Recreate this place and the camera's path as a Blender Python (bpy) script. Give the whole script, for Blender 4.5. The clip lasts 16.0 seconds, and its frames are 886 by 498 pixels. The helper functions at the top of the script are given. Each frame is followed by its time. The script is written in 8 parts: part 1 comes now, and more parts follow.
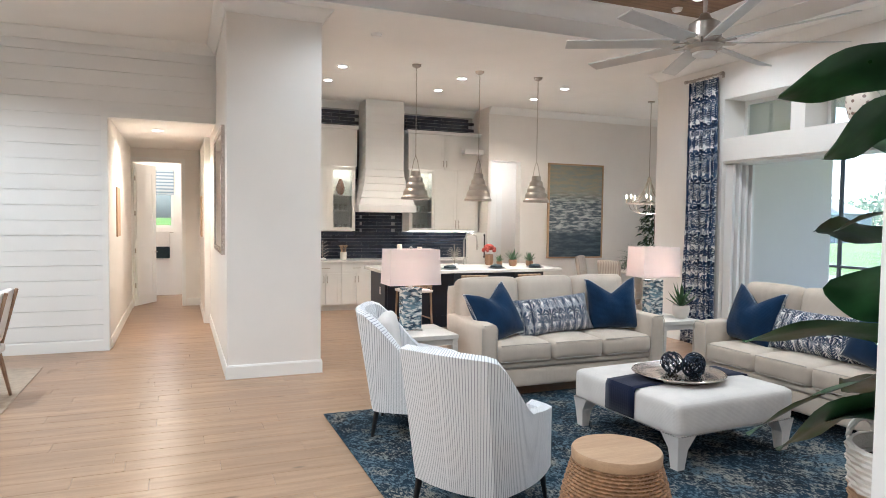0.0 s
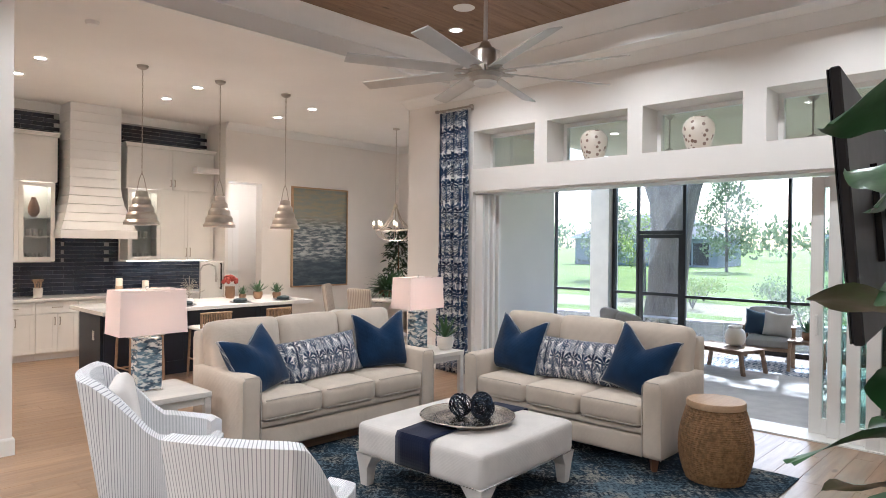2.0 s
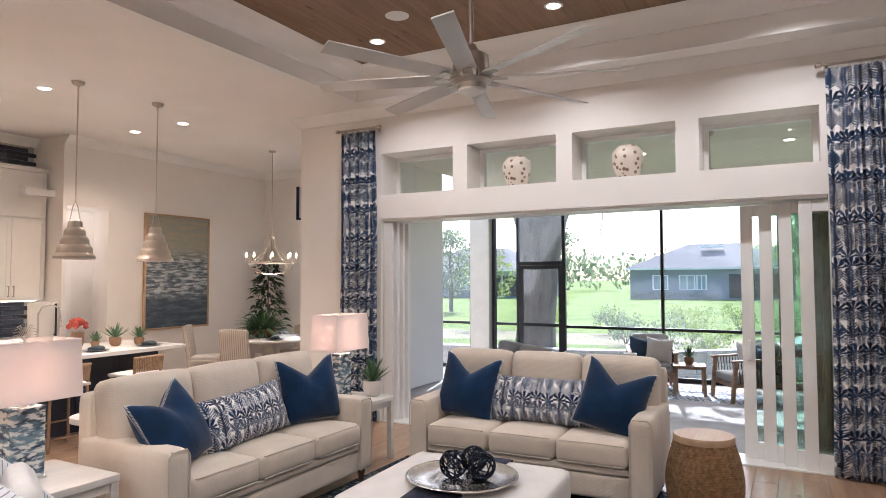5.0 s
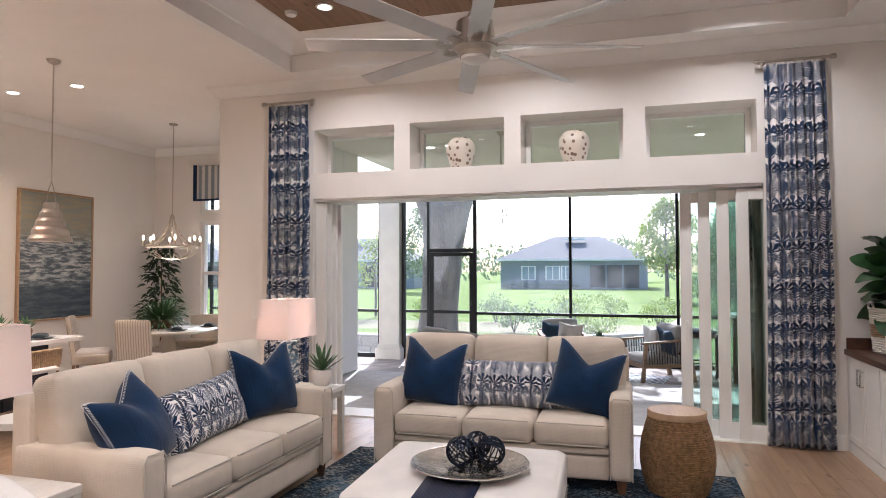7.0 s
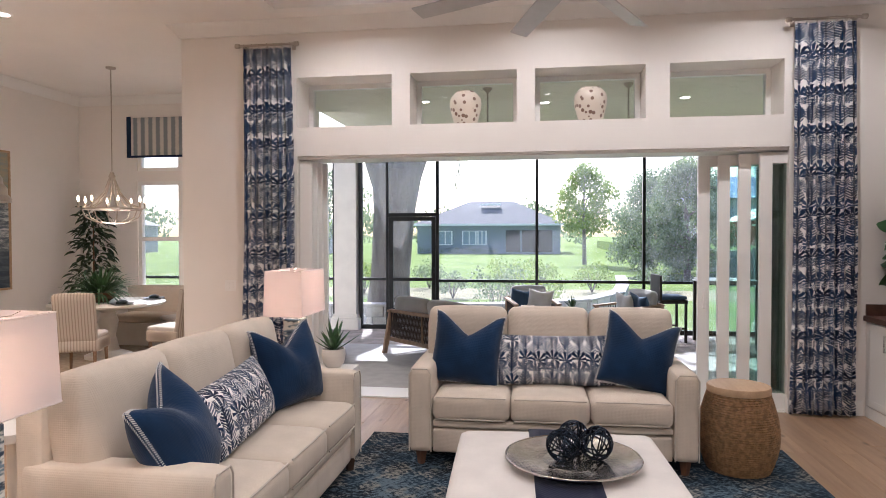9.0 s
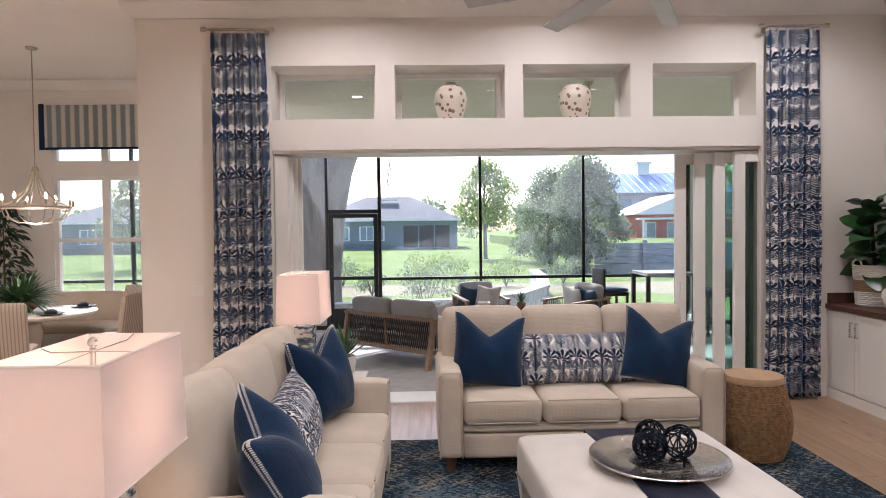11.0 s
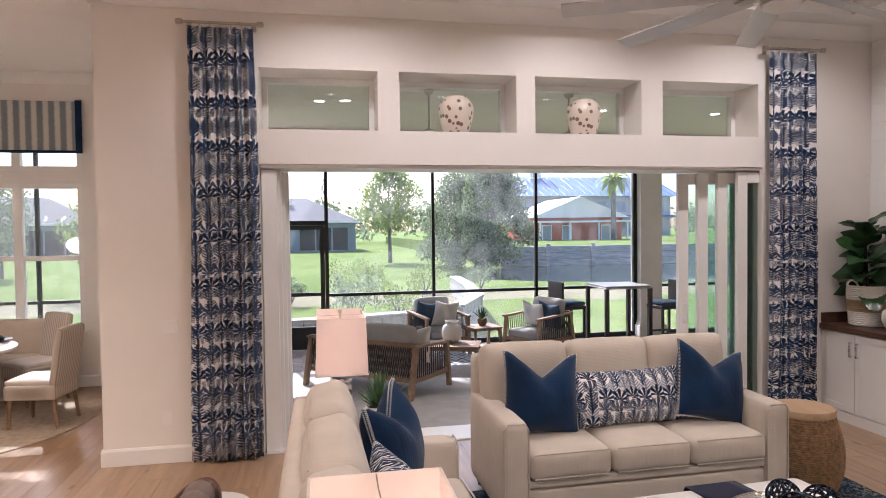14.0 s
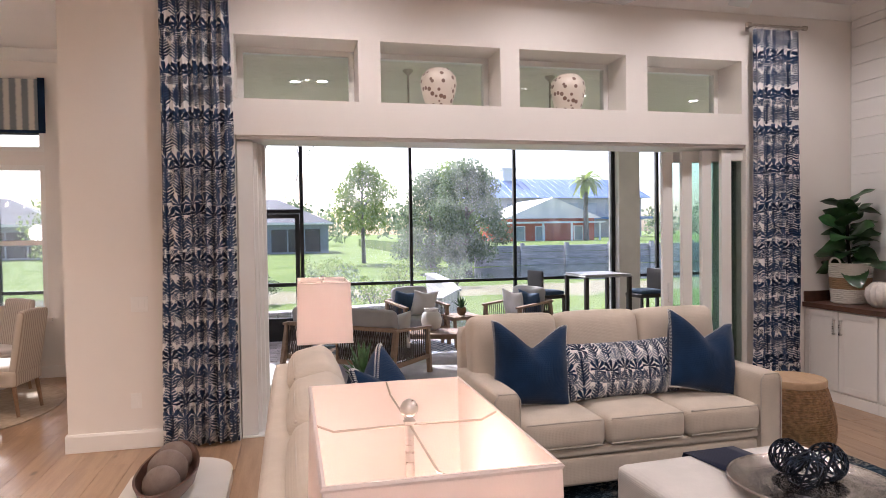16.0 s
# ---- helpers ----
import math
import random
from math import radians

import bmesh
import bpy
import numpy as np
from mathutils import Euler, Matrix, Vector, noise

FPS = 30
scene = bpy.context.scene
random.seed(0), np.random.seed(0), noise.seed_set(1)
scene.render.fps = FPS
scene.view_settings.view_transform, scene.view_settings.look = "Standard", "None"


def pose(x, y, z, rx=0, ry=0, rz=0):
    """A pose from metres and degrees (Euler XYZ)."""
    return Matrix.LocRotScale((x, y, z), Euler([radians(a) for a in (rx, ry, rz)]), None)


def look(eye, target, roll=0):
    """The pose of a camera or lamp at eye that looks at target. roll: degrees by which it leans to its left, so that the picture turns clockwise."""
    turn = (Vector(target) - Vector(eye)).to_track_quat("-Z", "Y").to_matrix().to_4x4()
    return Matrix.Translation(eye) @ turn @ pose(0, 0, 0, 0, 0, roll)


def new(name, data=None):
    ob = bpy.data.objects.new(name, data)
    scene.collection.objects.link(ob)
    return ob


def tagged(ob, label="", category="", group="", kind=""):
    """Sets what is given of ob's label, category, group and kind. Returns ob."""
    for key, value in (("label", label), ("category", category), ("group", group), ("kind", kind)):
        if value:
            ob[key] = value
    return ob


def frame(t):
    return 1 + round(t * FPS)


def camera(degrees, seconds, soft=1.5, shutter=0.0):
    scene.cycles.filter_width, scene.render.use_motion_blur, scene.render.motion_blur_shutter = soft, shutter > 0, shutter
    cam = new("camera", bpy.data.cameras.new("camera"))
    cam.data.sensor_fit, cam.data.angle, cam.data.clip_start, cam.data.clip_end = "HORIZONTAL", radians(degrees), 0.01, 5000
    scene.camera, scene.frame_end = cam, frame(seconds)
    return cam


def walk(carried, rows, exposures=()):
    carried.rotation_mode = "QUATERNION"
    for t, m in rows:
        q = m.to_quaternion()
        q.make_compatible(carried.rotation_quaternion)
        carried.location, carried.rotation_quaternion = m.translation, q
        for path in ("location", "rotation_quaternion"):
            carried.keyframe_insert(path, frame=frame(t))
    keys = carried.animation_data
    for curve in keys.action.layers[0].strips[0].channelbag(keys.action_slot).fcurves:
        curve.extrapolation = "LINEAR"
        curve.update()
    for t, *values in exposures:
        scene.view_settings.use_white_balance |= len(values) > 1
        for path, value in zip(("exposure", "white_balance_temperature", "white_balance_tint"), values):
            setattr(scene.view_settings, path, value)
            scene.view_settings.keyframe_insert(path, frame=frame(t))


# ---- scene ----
cam = camera(68.7, 16.0, 0.9)
PATH = [
    (0, (0.185, 0.956, 1.698), (0.939, 2.806, 1.607), 0.7),
    (0.5, (0.199, 1.158, 1.675), (1.223, 2.874, 1.594), 0.7),
    (1, (0.231, 1.381, 1.686), (1.443, 2.97, 1.617), 0.6),
    (1.5, (0.246, 1.532, 1.716), (1.587, 3.015, 1.668), 0.6),
    (2, (0.22, 1.732, 1.779), (1.662, 3.118, 1.766), 0.6),
    (2.5, (0.216, 1.929, 1.821), (1.75, 3.211, 1.845), 0.5),
    (3, (0.253, 2.136, 1.868), (1.825, 3.371, 1.921), 0.4),
    (3.2, (0.263, 2.236, 1.855), (1.85, 3.451, 1.926), 0.4),
    (5.3, (0.046, 3.149, 1.731), (1.841, 4.025, 1.824), -0.1),
    (5.5, (-0.026, 3.22, 1.719), (1.795, 4.04, 1.812), 0.0),
    (6, (-0.035, 3.387, 1.679), (1.834, 4.094, 1.767), -0.0),
    (6.5, (0.0, 3.645, 1.672), (1.901, 4.262, 1.754), -0.0),
    (7, (0.027, 3.914, 1.666), (1.941, 4.491, 1.733), -0.1),
    (7.5, (0.09, 4.203, 1.653), (2.023, 4.715, 1.644), -0.2),
    (8, (0.244, 4.475, 1.671), (2.192, 4.922, 1.617), -0.3),
    (8.2, (0.294, 4.587, 1.67), (2.249, 5.007, 1.618), -0.2),
    (10.5, (0.435, 5.815, 1.716), (2.433, 5.867, 1.661), -0.6),
    (11, (0.488, 6.038, 1.716), (2.487, 6.0, 1.657), -0.7),
    (11.5, (0.505, 6.272, 1.73), (2.501, 6.144, 1.674), -0.6),
    (12, (0.52, 6.464, 1.751), (2.508, 6.253, 1.691), -0.7),
    (12.5, (0.661, 6.646, 1.788), (2.642, 6.378, 1.725), -0.7),
    (13, (0.798, 6.827, 1.841), (2.774, 6.526, 1.776), -0.7),
    (13.5, (0.945, 7.0, 1.906), (2.915, 6.658, 1.847), -0.7),
    (14, (1.138, 7.095, 1.934), (3.102, 6.718, 1.873), -0.7),
    (14.5, (1.303, 7.13, 1.956), (3.262, 6.728, 1.911), -0.8),
    (15, (1.358, 7.151, 1.884), (3.313, 6.728, 1.842), -0.8),
    (15.5, (1.357, 7.18, 1.748), (3.306, 6.735, 1.711), -0.7),
    (16, (1.315, 7.155, 1.687), (3.261, 6.696, 1.636), -0.8),
]
walk(cam, [(t, look(eye, target, roll)) for t, eye, target, roll in PATH], [(0.0, 1.60, 4770, 3), (2.5, 1.48, 5090, 9), (5.5, 1.42, 5290, 14), (12.0, 1.31, 5460, 17), (16.0, 1.29, 5570, 20)])


# ---- world and sun ----
world = bpy.data.worlds.new("sky_world")
scene.world = world
world.use_nodes = True
wn = world.node_tree
sky = wn.nodes.new("ShaderNodeTexSky")
sky.sky_type, sky.sun_disc = "NISHITA", False
sky.sun_elevation, sky.sun_rotation = radians(41), radians(76)
sky.dust_density, sky.ozone_density = 3.0, 1.0
wn.links.new(sky.outputs[0], wn.nodes["Background"].inputs[0])
wn.nodes["Background"].inputs[1].default_value = 0.15

sun_data = bpy.data.lights.new("sun", "SUN")
sun_data.energy, sun_data.angle, sun_data.color = 5.0, radians(0.6), (1, 0.94, 0.84)
sun = new("sun", sun_data)
sun.matrix_basis = look((30, 7.5, 26.9), (0, 0, 0))

WARM = (1.0, 0.80, 0.62)


def lamp(name, kind, where, watts, color=WARM, size=0.12, angle=120):
    data = bpy.data.lights.new(name, kind)
    data.energy, data.color = watts, color
    if kind == "AREA":
        data.shape, data.size = "DISK", size
    elif kind == "POINT":
        data.shadow_soft_size = size
    elif kind == "SPOT":
        data.spot_size, data.spot_blend, data.shadow_soft_size = radians(angle), 0.6, size
    ob = new(name, data)
    ob.location = where
    return ob


# ---- materials ----
class Net:
    """A small builder of node materials."""

    def __init__(self, name):
        self.mat = bpy.data.materials.new(name)
        self.mat.use_nodes = True
        self.tree = self.mat.node_tree
        self.bsdf = self.tree.nodes["Principled BSDF"]
        self.out = self.tree.nodes["Material Output"]

    def put(self, socket, value):
        if hasattr(value, "is_output"):
            self.tree.links.new(value, socket)
        else:
            socket.default_value = value

    def node(self, kind, out=0, **props):
        nd = self.tree.nodes.new(kind)
        for key, value in props.items():
            setattr(nd, key, value)
        return nd

    def m(self, op, a, b=0.0, c=0.0):
        nd = self.tree.nodes.new("ShaderNodeMath")
        nd.operation = op
        for i, v in enumerate((a, b, c)):
            self.put(nd.inputs[i], v)
        return nd.outputs[0]

    def mix(self, fac, a, b):
        nd = self.tree.nodes.new("ShaderNodeMix")
        nd.data_type = "RGBA"
        self.put(nd.inputs[0], fac)
        for i, v in ((6, a), (7, b)):
            self.put(nd.inputs[i], v if hasattr(v, "is_output") else (*v[:3], 1))
        return nd.outputs[2]

    def coords(self, kind="Object", scale=(1, 1, 1)):
        tc = self.tree.nodes.new("ShaderNodeTexCoord")
        mp = self.tree.nodes.new("ShaderNodeMapping")
        mp.inputs["Scale"].default_value = scale
        self.tree.links.new(tc.outputs[kind], mp.inputs[0])
        return mp.outputs[0]

    def xyz(self, vec):
        nd = self.tree.nodes.new("ShaderNodeSeparateXYZ")
        self.put(nd.inputs[0], vec)
        return nd.outputs

    def noise(self, vec, scale, detail=4.0, rough=0.55):
        nd = self.tree.nodes.new("ShaderNodeTexNoise")
        self.put(nd.inputs["Vector"], vec)
        nd.inputs["Scale"].default_value, nd.inputs["Detail"].default_value = scale, detail
        nd.inputs["Roughness"].default_value = rough
        return nd.outputs[0]

    def ramp(self, fac, lo, hi):
        nd = self.tree.nodes.new("ShaderNodeMapRange")
        nd.interpolation_type = "SMOOTHSTEP"
        self.put(nd.inputs[0], fac)
        nd.inputs[1].default_value, nd.inputs[2].default_value = lo, hi
        return nd.outputs[0]

    def bump(self, height, strength, dist=0.01):
        nd = self.tree.nodes.new("ShaderNodeBump")
        nd.inputs["Strength"].default_value, nd.inputs["Distance"].default_value = strength, dist
        self.put(nd.inputs["Height"], height)
        self.put(self.bsdf.inputs["Normal"], nd.outputs[0])

    def set(self, **values):
        names = {"color": "Base Color", "rough": "Roughness", "metal": "Metallic", "sheen": "Sheen Weight",
                 "coat": "Coat Weight", "spec": "Specular IOR Level", "emit": "Emission Color", "power": "Emission Strength"}
        for key, value in values.items():
            if isinstance(value, tuple) and len(value) == 3:
                value = (*value, 1)
            self.put(self.bsdf.inputs[names[key]], value)
        return self


def dim(c, k):
    return tuple(min(1, v * k) for v in c)


def plain(name, col, rough=0.5, metal=0.0, var=0.08, scale=6.0, grain=150.0, bump=0.15, stretch=(1, 1, 1), dist=0.002, **more):
    n = Net(name)
    v = n.coords("Object", stretch)
    big = n.noise(v, scale)
    small = n.noise(v, grain, 2)
    c = n.mix(n.ramp(big, 0.3, 0.7), dim(col, 1 - var), dim(col, 1 + var))
    c = n.mix(n.m("MULTIPLY", small, 0.25), c, dim(col, 1 - 2 * var))
    n.set(color=c, rough=n.m("ADD", rough - 0.05, n.m("MULTIPLY", big, 0.1)), metal=metal, **more)
    if bump:
        n.bump(small, bump, dist)
    return n.mat


def cloth(name, col, weave=700.0, var=0.06, bump=0.3, creases=0.0):
    n = Net(name)
    v = n.coords()
    x, y, z = n.xyz(v)
    w = n.m("ADD", n.m("SINE", n.m("MULTIPLY", n.m("ADD", x, y), weave)), n.m("SINE", n.m("MULTIPLY", z, weave)))
    slub = n.noise(n.coords("Object", (1, 1, 6)), 60, 3)
    big = n.noise(v, 4.0)
    c = n.mix(n.ramp(big, 0.3, 0.7), dim(col, 1 - var), dim(col, 1 + var))
    c = n.mix(n.m("MULTIPLY", slub, 0.3), c, dim(col, 0.8))
    n.set(color=c, rough=0.92, sheen=0.15, spec=0.2)
    hgt = n.m("ADD", n.m("MULTIPLY", w, 0.3), slub)
    if creases:
        hgt = n.m("ADD", hgt, n.m("MULTIPLY", n.noise(n.coords("Object", (1.0, 1.0, 0.45)), 8.0, 3, 0.45), creases))
    n.bump(hgt, bump, 0.002)
    return n.mat


def striped(name, a, b, axis, pitch, share=0.3):
    n = Net(name)
    s = n.xyz(n.coords())
    f = n.m("FRACT", n.m("ADD", n.m("DIVIDE", s[axis], pitch), 50.0))
    k = n.ramp(n.m("ABSOLUTE", n.m("SUBTRACT", f, 0.5)), share / 2 - 0.06, share / 2 + 0.06)
    c = n.mix(k, b, a)
    wear = n.noise(n.coords(), 40)
    n.set(color=n.mix(n.m("MULTIPLY", wear, 0.15), c, dim(a, 0.8)), rough=0.9, sheen=0.1, spec=0.2)
    n.bump(n.noise(n.coords(), 400, 2), 0.3, 0.002)
    return n.mat


def palm_layer(n, s, axes, wob, slip, w, h, du, dv0, jitter=0.16):
    """One layer of the print: spiky palms on ringed trunks and upright ferns, column by column."""
    col = n.m("DIVIDE", n.m("ADD", n.m("ADD", s[axes[0]], wob), w * 100.5 + du), w)
    ci = n.m("FLOOR", col)
    off = n.m("MULTIPLY", n.m("FRACT", n.m("MULTIPLY", ci, slip)), h * jitter)
    row = n.m("DIVIDE", n.m("ADD", n.m("ADD", s[axes[1]], n.m("MULTIPLY", wob, 0.6)), n.m("ADD", off, h * 100.5 + dv0)), h)
    ri = n.m("FLOOR", row)
    u = n.m("MULTIPLY", n.m("SUBTRACT", n.m("FRACT", col), 0.5), w)
    v = n.m("MULTIPLY", n.m("FRACT", row), h)
    au = n.m("ABSOLUTE", u)
    kind = n.m("FRACT", n.m("ADD", n.m("MULTIPLY", ri, 0.5), n.m("MULTIPLY", n.m("FRACT", n.m("MULTIPLY", ci, 0.37)), 0.62)))
    dv = n.m("SUBTRACT", v, h * 0.46)
    ang = n.m("ARCTAN2", dv, u)
    rad = n.m("SQRT", n.m("ADD", n.m("MULTIPLY", u, u), n.m("MULTIPLY", dv, dv)))
    saw = n.m("SINE", n.m("MULTIPLY", ang, 9.0))
    spoke = n.ramp(n.m("SUBTRACT", saw, n.m("MULTIPLY", rad, 15.0)), -1.25, -0.95)
    crown = n.m("MULTIPLY", n.m("MULTIPLY", spoke, n.ramp(rad, 0.080, 0.075)), n.ramp(ang, -0.75, -0.6))
    rings = n.ramp(n.m("SINE", n.m("MULTIPLY", v, 480.0)), -0.7, -0.3)
    trunk = n.m("MULTIPLY", n.m("MULTIPLY", n.ramp(au, 0.014, 0.011), rings), n.ramp(dv, 0.0, -0.004))
    zig = n.ramp(n.m("SINE", n.m("MULTIPLY", n.m("SUBTRACT", v, n.m("MULTIPLY", au, 1.3)), 380.0)), -0.4, -0.05)
    side = n.m("MULTIPLY", n.m("MULTIPLY", zig, n.ramp(n.m("ABSOLUTE", n.m("SUBTRACT", au, 0.034)), 0.016, 0.013)), n.ramp(dv, -0.020, -0.026))
    palm = n.m("MAXIMUM", crown, n.m("MAXIMUM", trunk, side))
    leaf = n.ramp(n.m("SINE", n.m("MULTIPLY", n.m("SUBTRACT", v, n.m("MULTIPLY", au, 0.75)), 300.0)), -0.5, -0.1)
    edge = n.m("MULTIPLY", n.m("SINE", n.m("MULTIPLY", n.m("DIVIDE", v, h), 3.0)), 0.050)
    fern = n.m("MULTIPLY", leaf, n.ramp(n.m("SUBTRACT", au, edge), 0.0, -0.004))
    fern = n.m("MAXIMUM", fern, n.ramp(au, 0.006, 0.004))
    tone = n.m("FRACT", n.m("ADD", n.m("MULTIPLY", ci, 0.61), n.m("MULTIPLY", ri, 0.23)))
    return n.mix(n.ramp(kind, 0.49, 0.51), palm, fern), tone


def palm_print(name, scale=1.0, axes=(1, 2), slip=0.37, fill=0.95):
    """White linen printed in navy and blue-grey with overlapping palms and ferns."""
    n = Net(name)
    k3 = (1 / scale,) * 3
    s = n.xyz(n.coords("Object", k3))
    wob = n.m("MULTIPLY", n.m("SUBTRACT", n.noise(n.coords("Object", k3), 11, 2), 0.5), 0.035)
    front, tone = palm_layer(n, s, axes, wob, slip, 0.105, 0.17, 0.0, 0.0)
    rear, _t = palm_layer(n, s, axes, wob, slip, 0.088, 0.155, 0.05, 0.08)
    wash = n.noise(n.coords("Object", k3), 30.0, 3)
    c = n.mix(n.m("MULTIPLY", rear, fill), (0.84, 0.82, 0.80), (0.010, 0.045, 0.125))
    c = n.mix(front, c, n.mix(n.m("MULTIPLY", n.ramp(tone, 0.45, 0.55), n.ramp(wash, 0.3, 0.6)), (0.004, 0.014, 0.042), (0.009, 0.032, 0.085)))
    n.set(color=c, rough=0.9, sheen=0.1, spec=0.2)
    n.bump(n.noise(n.coords(), 500, 2), 0.25, 0.002)
    return n.mat


def grain(name, a, b, rough=0.45, along=0, rand=None, spread=0.35, scale=5.0, knots=False, bump=0.12):
    """Wood with grain along an axis; each piece takes its own tone."""
    n = Net(name)
    st = [9.0, 9.0, 9.0]
    st[along] = 0.7
    tc = n.node("ShaderNodeTexCoord")
    off = n.node("ShaderNodeVectorMath", operation="ADD")
    n.tree.links.new(tc.outputs["Object"], off.inputs[0])
    r = 0.5
    if rand == "object":
        r = n.node("ShaderNodeObjectInfo").outputs["Random"]
    elif rand == "island":
        r = n.node("ShaderNodeNewGeometry").outputs["Random Per Island"]
    if rand:
        comb = n.node("ShaderNodeCombineXYZ")
        for i in range(3):
            n.put(comb.inputs[i], n.m("MULTIPLY", r, 37.0 + 11 * i))
        n.tree.links.new(comb.outputs[0], off.inputs[1])
    mp = n.node("ShaderNodeMapping")
    mp.inputs["Scale"].default_value = st
    n.tree.links.new(off.outputs[0], mp.inputs[0])
    big = n.noise(mp.outputs[0], scale * 0.35, 5, 0.6)
    fine = n.noise(mp.outputs[0], scale * 6, 3, 0.6)
    c = n.mix(n.ramp(big, 0.3, 0.72), a, b)
    if rand:
        c = n.mix(n.m("MULTIPLY", r, spread), c, dim(b, 0.82))
    c = n.mix(n.m("MULTIPLY", n.ramp(fine, 0.45, 0.8), 0.35), c, dim(b, 0.6))
    if knots:
        vo = n.node("ShaderNodeTexVoronoi")
        vo.inputs["Scale"].default_value = 2.2
        st2 = n.node("ShaderNodeMapping")
        sc = [2.0, 2.0, 2.0]
        sc[along] = 0.8
        st2.inputs["Scale"].default_value = sc
        n.tree.links.new(off.outputs[0], st2.inputs[0])
        n.tree.links.new(st2.outputs[0], vo.inputs["Vector"])
        c = n.mix(n.m("MULTIPLY", n.ramp(vo.outputs["Distance"], 0.13, 0.03), 0.75), c, dim(b, 0.3))
    n.set(color=c, rough=n.m("ADD", rough, n.m("MULTIPLY", fine, 0.12)))
    n.bump(fine, bump, 0.002)
    return n.mat


def glow(name, col, power):
    n = Net(name)
    n.set(color=(0.9, 0.9, 0.9), emit=col, power=power)
    return n.mat


def pane_glass(name, tint=(0.93, 0.97, 0.96), gloss=0.08):
    n = Net(name)
    tr = n.node("ShaderNodeBsdfTransparent")
    tr.inputs[0].default_value = (*tint, 1)
    gl = n.node("ShaderNodeBsdfGlossy")
    gl.inputs["Roughness"].default_value = 0.02
    fr = n.node("ShaderNodeFresnel")
    fr.inputs[0].default_value = 1.45
    mx = n.node("ShaderNodeMixShader")
    n.put(mx.inputs[0], n.m("ADD", n.m("MULTIPLY", fr.outputs[0], 0.8), gloss * 0.3))
    n.tree.links.new(tr.outputs[0], mx.inputs[1])
    n.tree.links.new(gl.outputs[0], mx.inputs[2])
    n.tree.links.new(mx.outputs[0], n.out.inputs[0])
    return n.mat


WALL = plain("wall_paint", (0.815, 0.78, 0.735), 0.75, var=0.02, scale=1.2, grain=260, bump=0.08)
WALLW = plain("white_board_paint", (0.82, 0.81, 0.79), 0.5, var=0.02, scale=1.5, grain=200, bump=0.05)
CEIL = plain("ceiling_paint", (0.87, 0.845, 0.81), 0.85, var=0.02, scale=1.0, grain=120, bump=0.12)
TRIM = plain("trim_paint", (0.84, 0.83, 0.80), 0.4, var=0.02, scale=2, bump=0.03)
CABW = plain("cabinet_paint", (0.80, 0.78, 0.74), 0.4, var=0.02, scale=3, bump=0.03)
OAK = grain("oak_plank", (0.41, 0.275, 0.17), (0.28, 0.18, 0.108), 0.25, 0, "object", 0.35, 5.0, True)
OAKREST = grain("oak_plank_field", (0.41, 0.275, 0.17), (0.28, 0.18, 0.108), 0.25, 0, "island", 0.35, 5.0, True)
PINE = grain("ceiling_pine", (0.30, 0.19, 0.11), (0.20, 0.12, 0.065), 0.55, 0, "island", 0.35, 4.0, True)
NAVYPAINT = plain("navy_cabinet_paint", (0.012, 0.018, 0.035), 0.4, var=0.15, bump=0.03)
QUARTZ = plain("white_quartz", (0.78, 0.76, 0.73), 0.2, var=0.05, scale=3, bump=0)
TILE = Net("dark_glazed_tile")
_r = TILE.node("ShaderNodeObjectInfo").outputs["Random"]
TILE.set(color=TILE.mix(_r, (0.012, 0.016, 0.03), (0.04, 0.05, 0.075)), rough=0.12)
TILE.bump(TILE.noise(TILE.coords(), 18, 2), 0.35, 0.004)
TILE = TILE.mat
GROUT = plain("grey_grout", (0.42, 0.40, 0.38), 0.9)
STEEL = plain("brushed_steel", (0.62, 0.60, 0.57), 0.28, 1.0, var=0.05, grain=300, bump=0.05, stretch=(1, 1, 20))
NICKEL = plain("aged_nickel", (0.50, 0.45, 0.39), 0.32, 1.0, var=0.12, grain=90, bump=0.05)
SILVER = plain("hammered_silver", (0.62, 0.57, 0.52), 0.22, 1.0, var=0.15, scale=30, grain=60, bump=0.5, dist=0.004)
BRONZE = plain("dark_bronze", (0.025, 0.024, 0.023), 0.4, 0.6, var=0.2, bump=0.03)
BLACK = plain("black_metal", (0.012, 0.012, 0.014), 0.4, 0.3, var=0.2, bump=0.03)
BLADE = plain("silver_fan_blade", (0.60, 0.59, 0.57), 0.35, 0.35, var=0.05, bump=0.03)
CREAM = cloth("cream_linen", (0.61, 0.53, 0.435), creases=14.0)
PIPING = cloth("cream_piping", (0.56, 0.50, 0.43))
OFFW = cloth("white_linen", (0.70, 0.66, 0.62))
NAVY = cloth("navy_linen", (0.007, 0.026, 0.070), 500, 0.25, 0.4, creases=12.0)
NAVYSTITCH = cloth("white_stitch", (0.75, 0.74, 0.72))
RUNNER = cloth("midnight_wool", (0.006, 0.010, 0.035), 300, 0.1)
PALM = palm_print("palm_curtain_print", 1.1)
PALMP = palm_print("palm_pillow_print", 0.95, (0, 2), 0.5, 0.80)
SHADEMAT = Net("shade_linen")
SHADEMAT.set(color=(0.86, 0.80, 0.78), rough=0.9)
_t = SHADEMAT.node("ShaderNodeBsdfTranslucent")
_t.inputs[0].default_value = (0.92, 0.84, 0.80, 1)
_m = SHADEMAT.node("ShaderNodeMixShader")
_m.inputs[0].default_value = 0.35
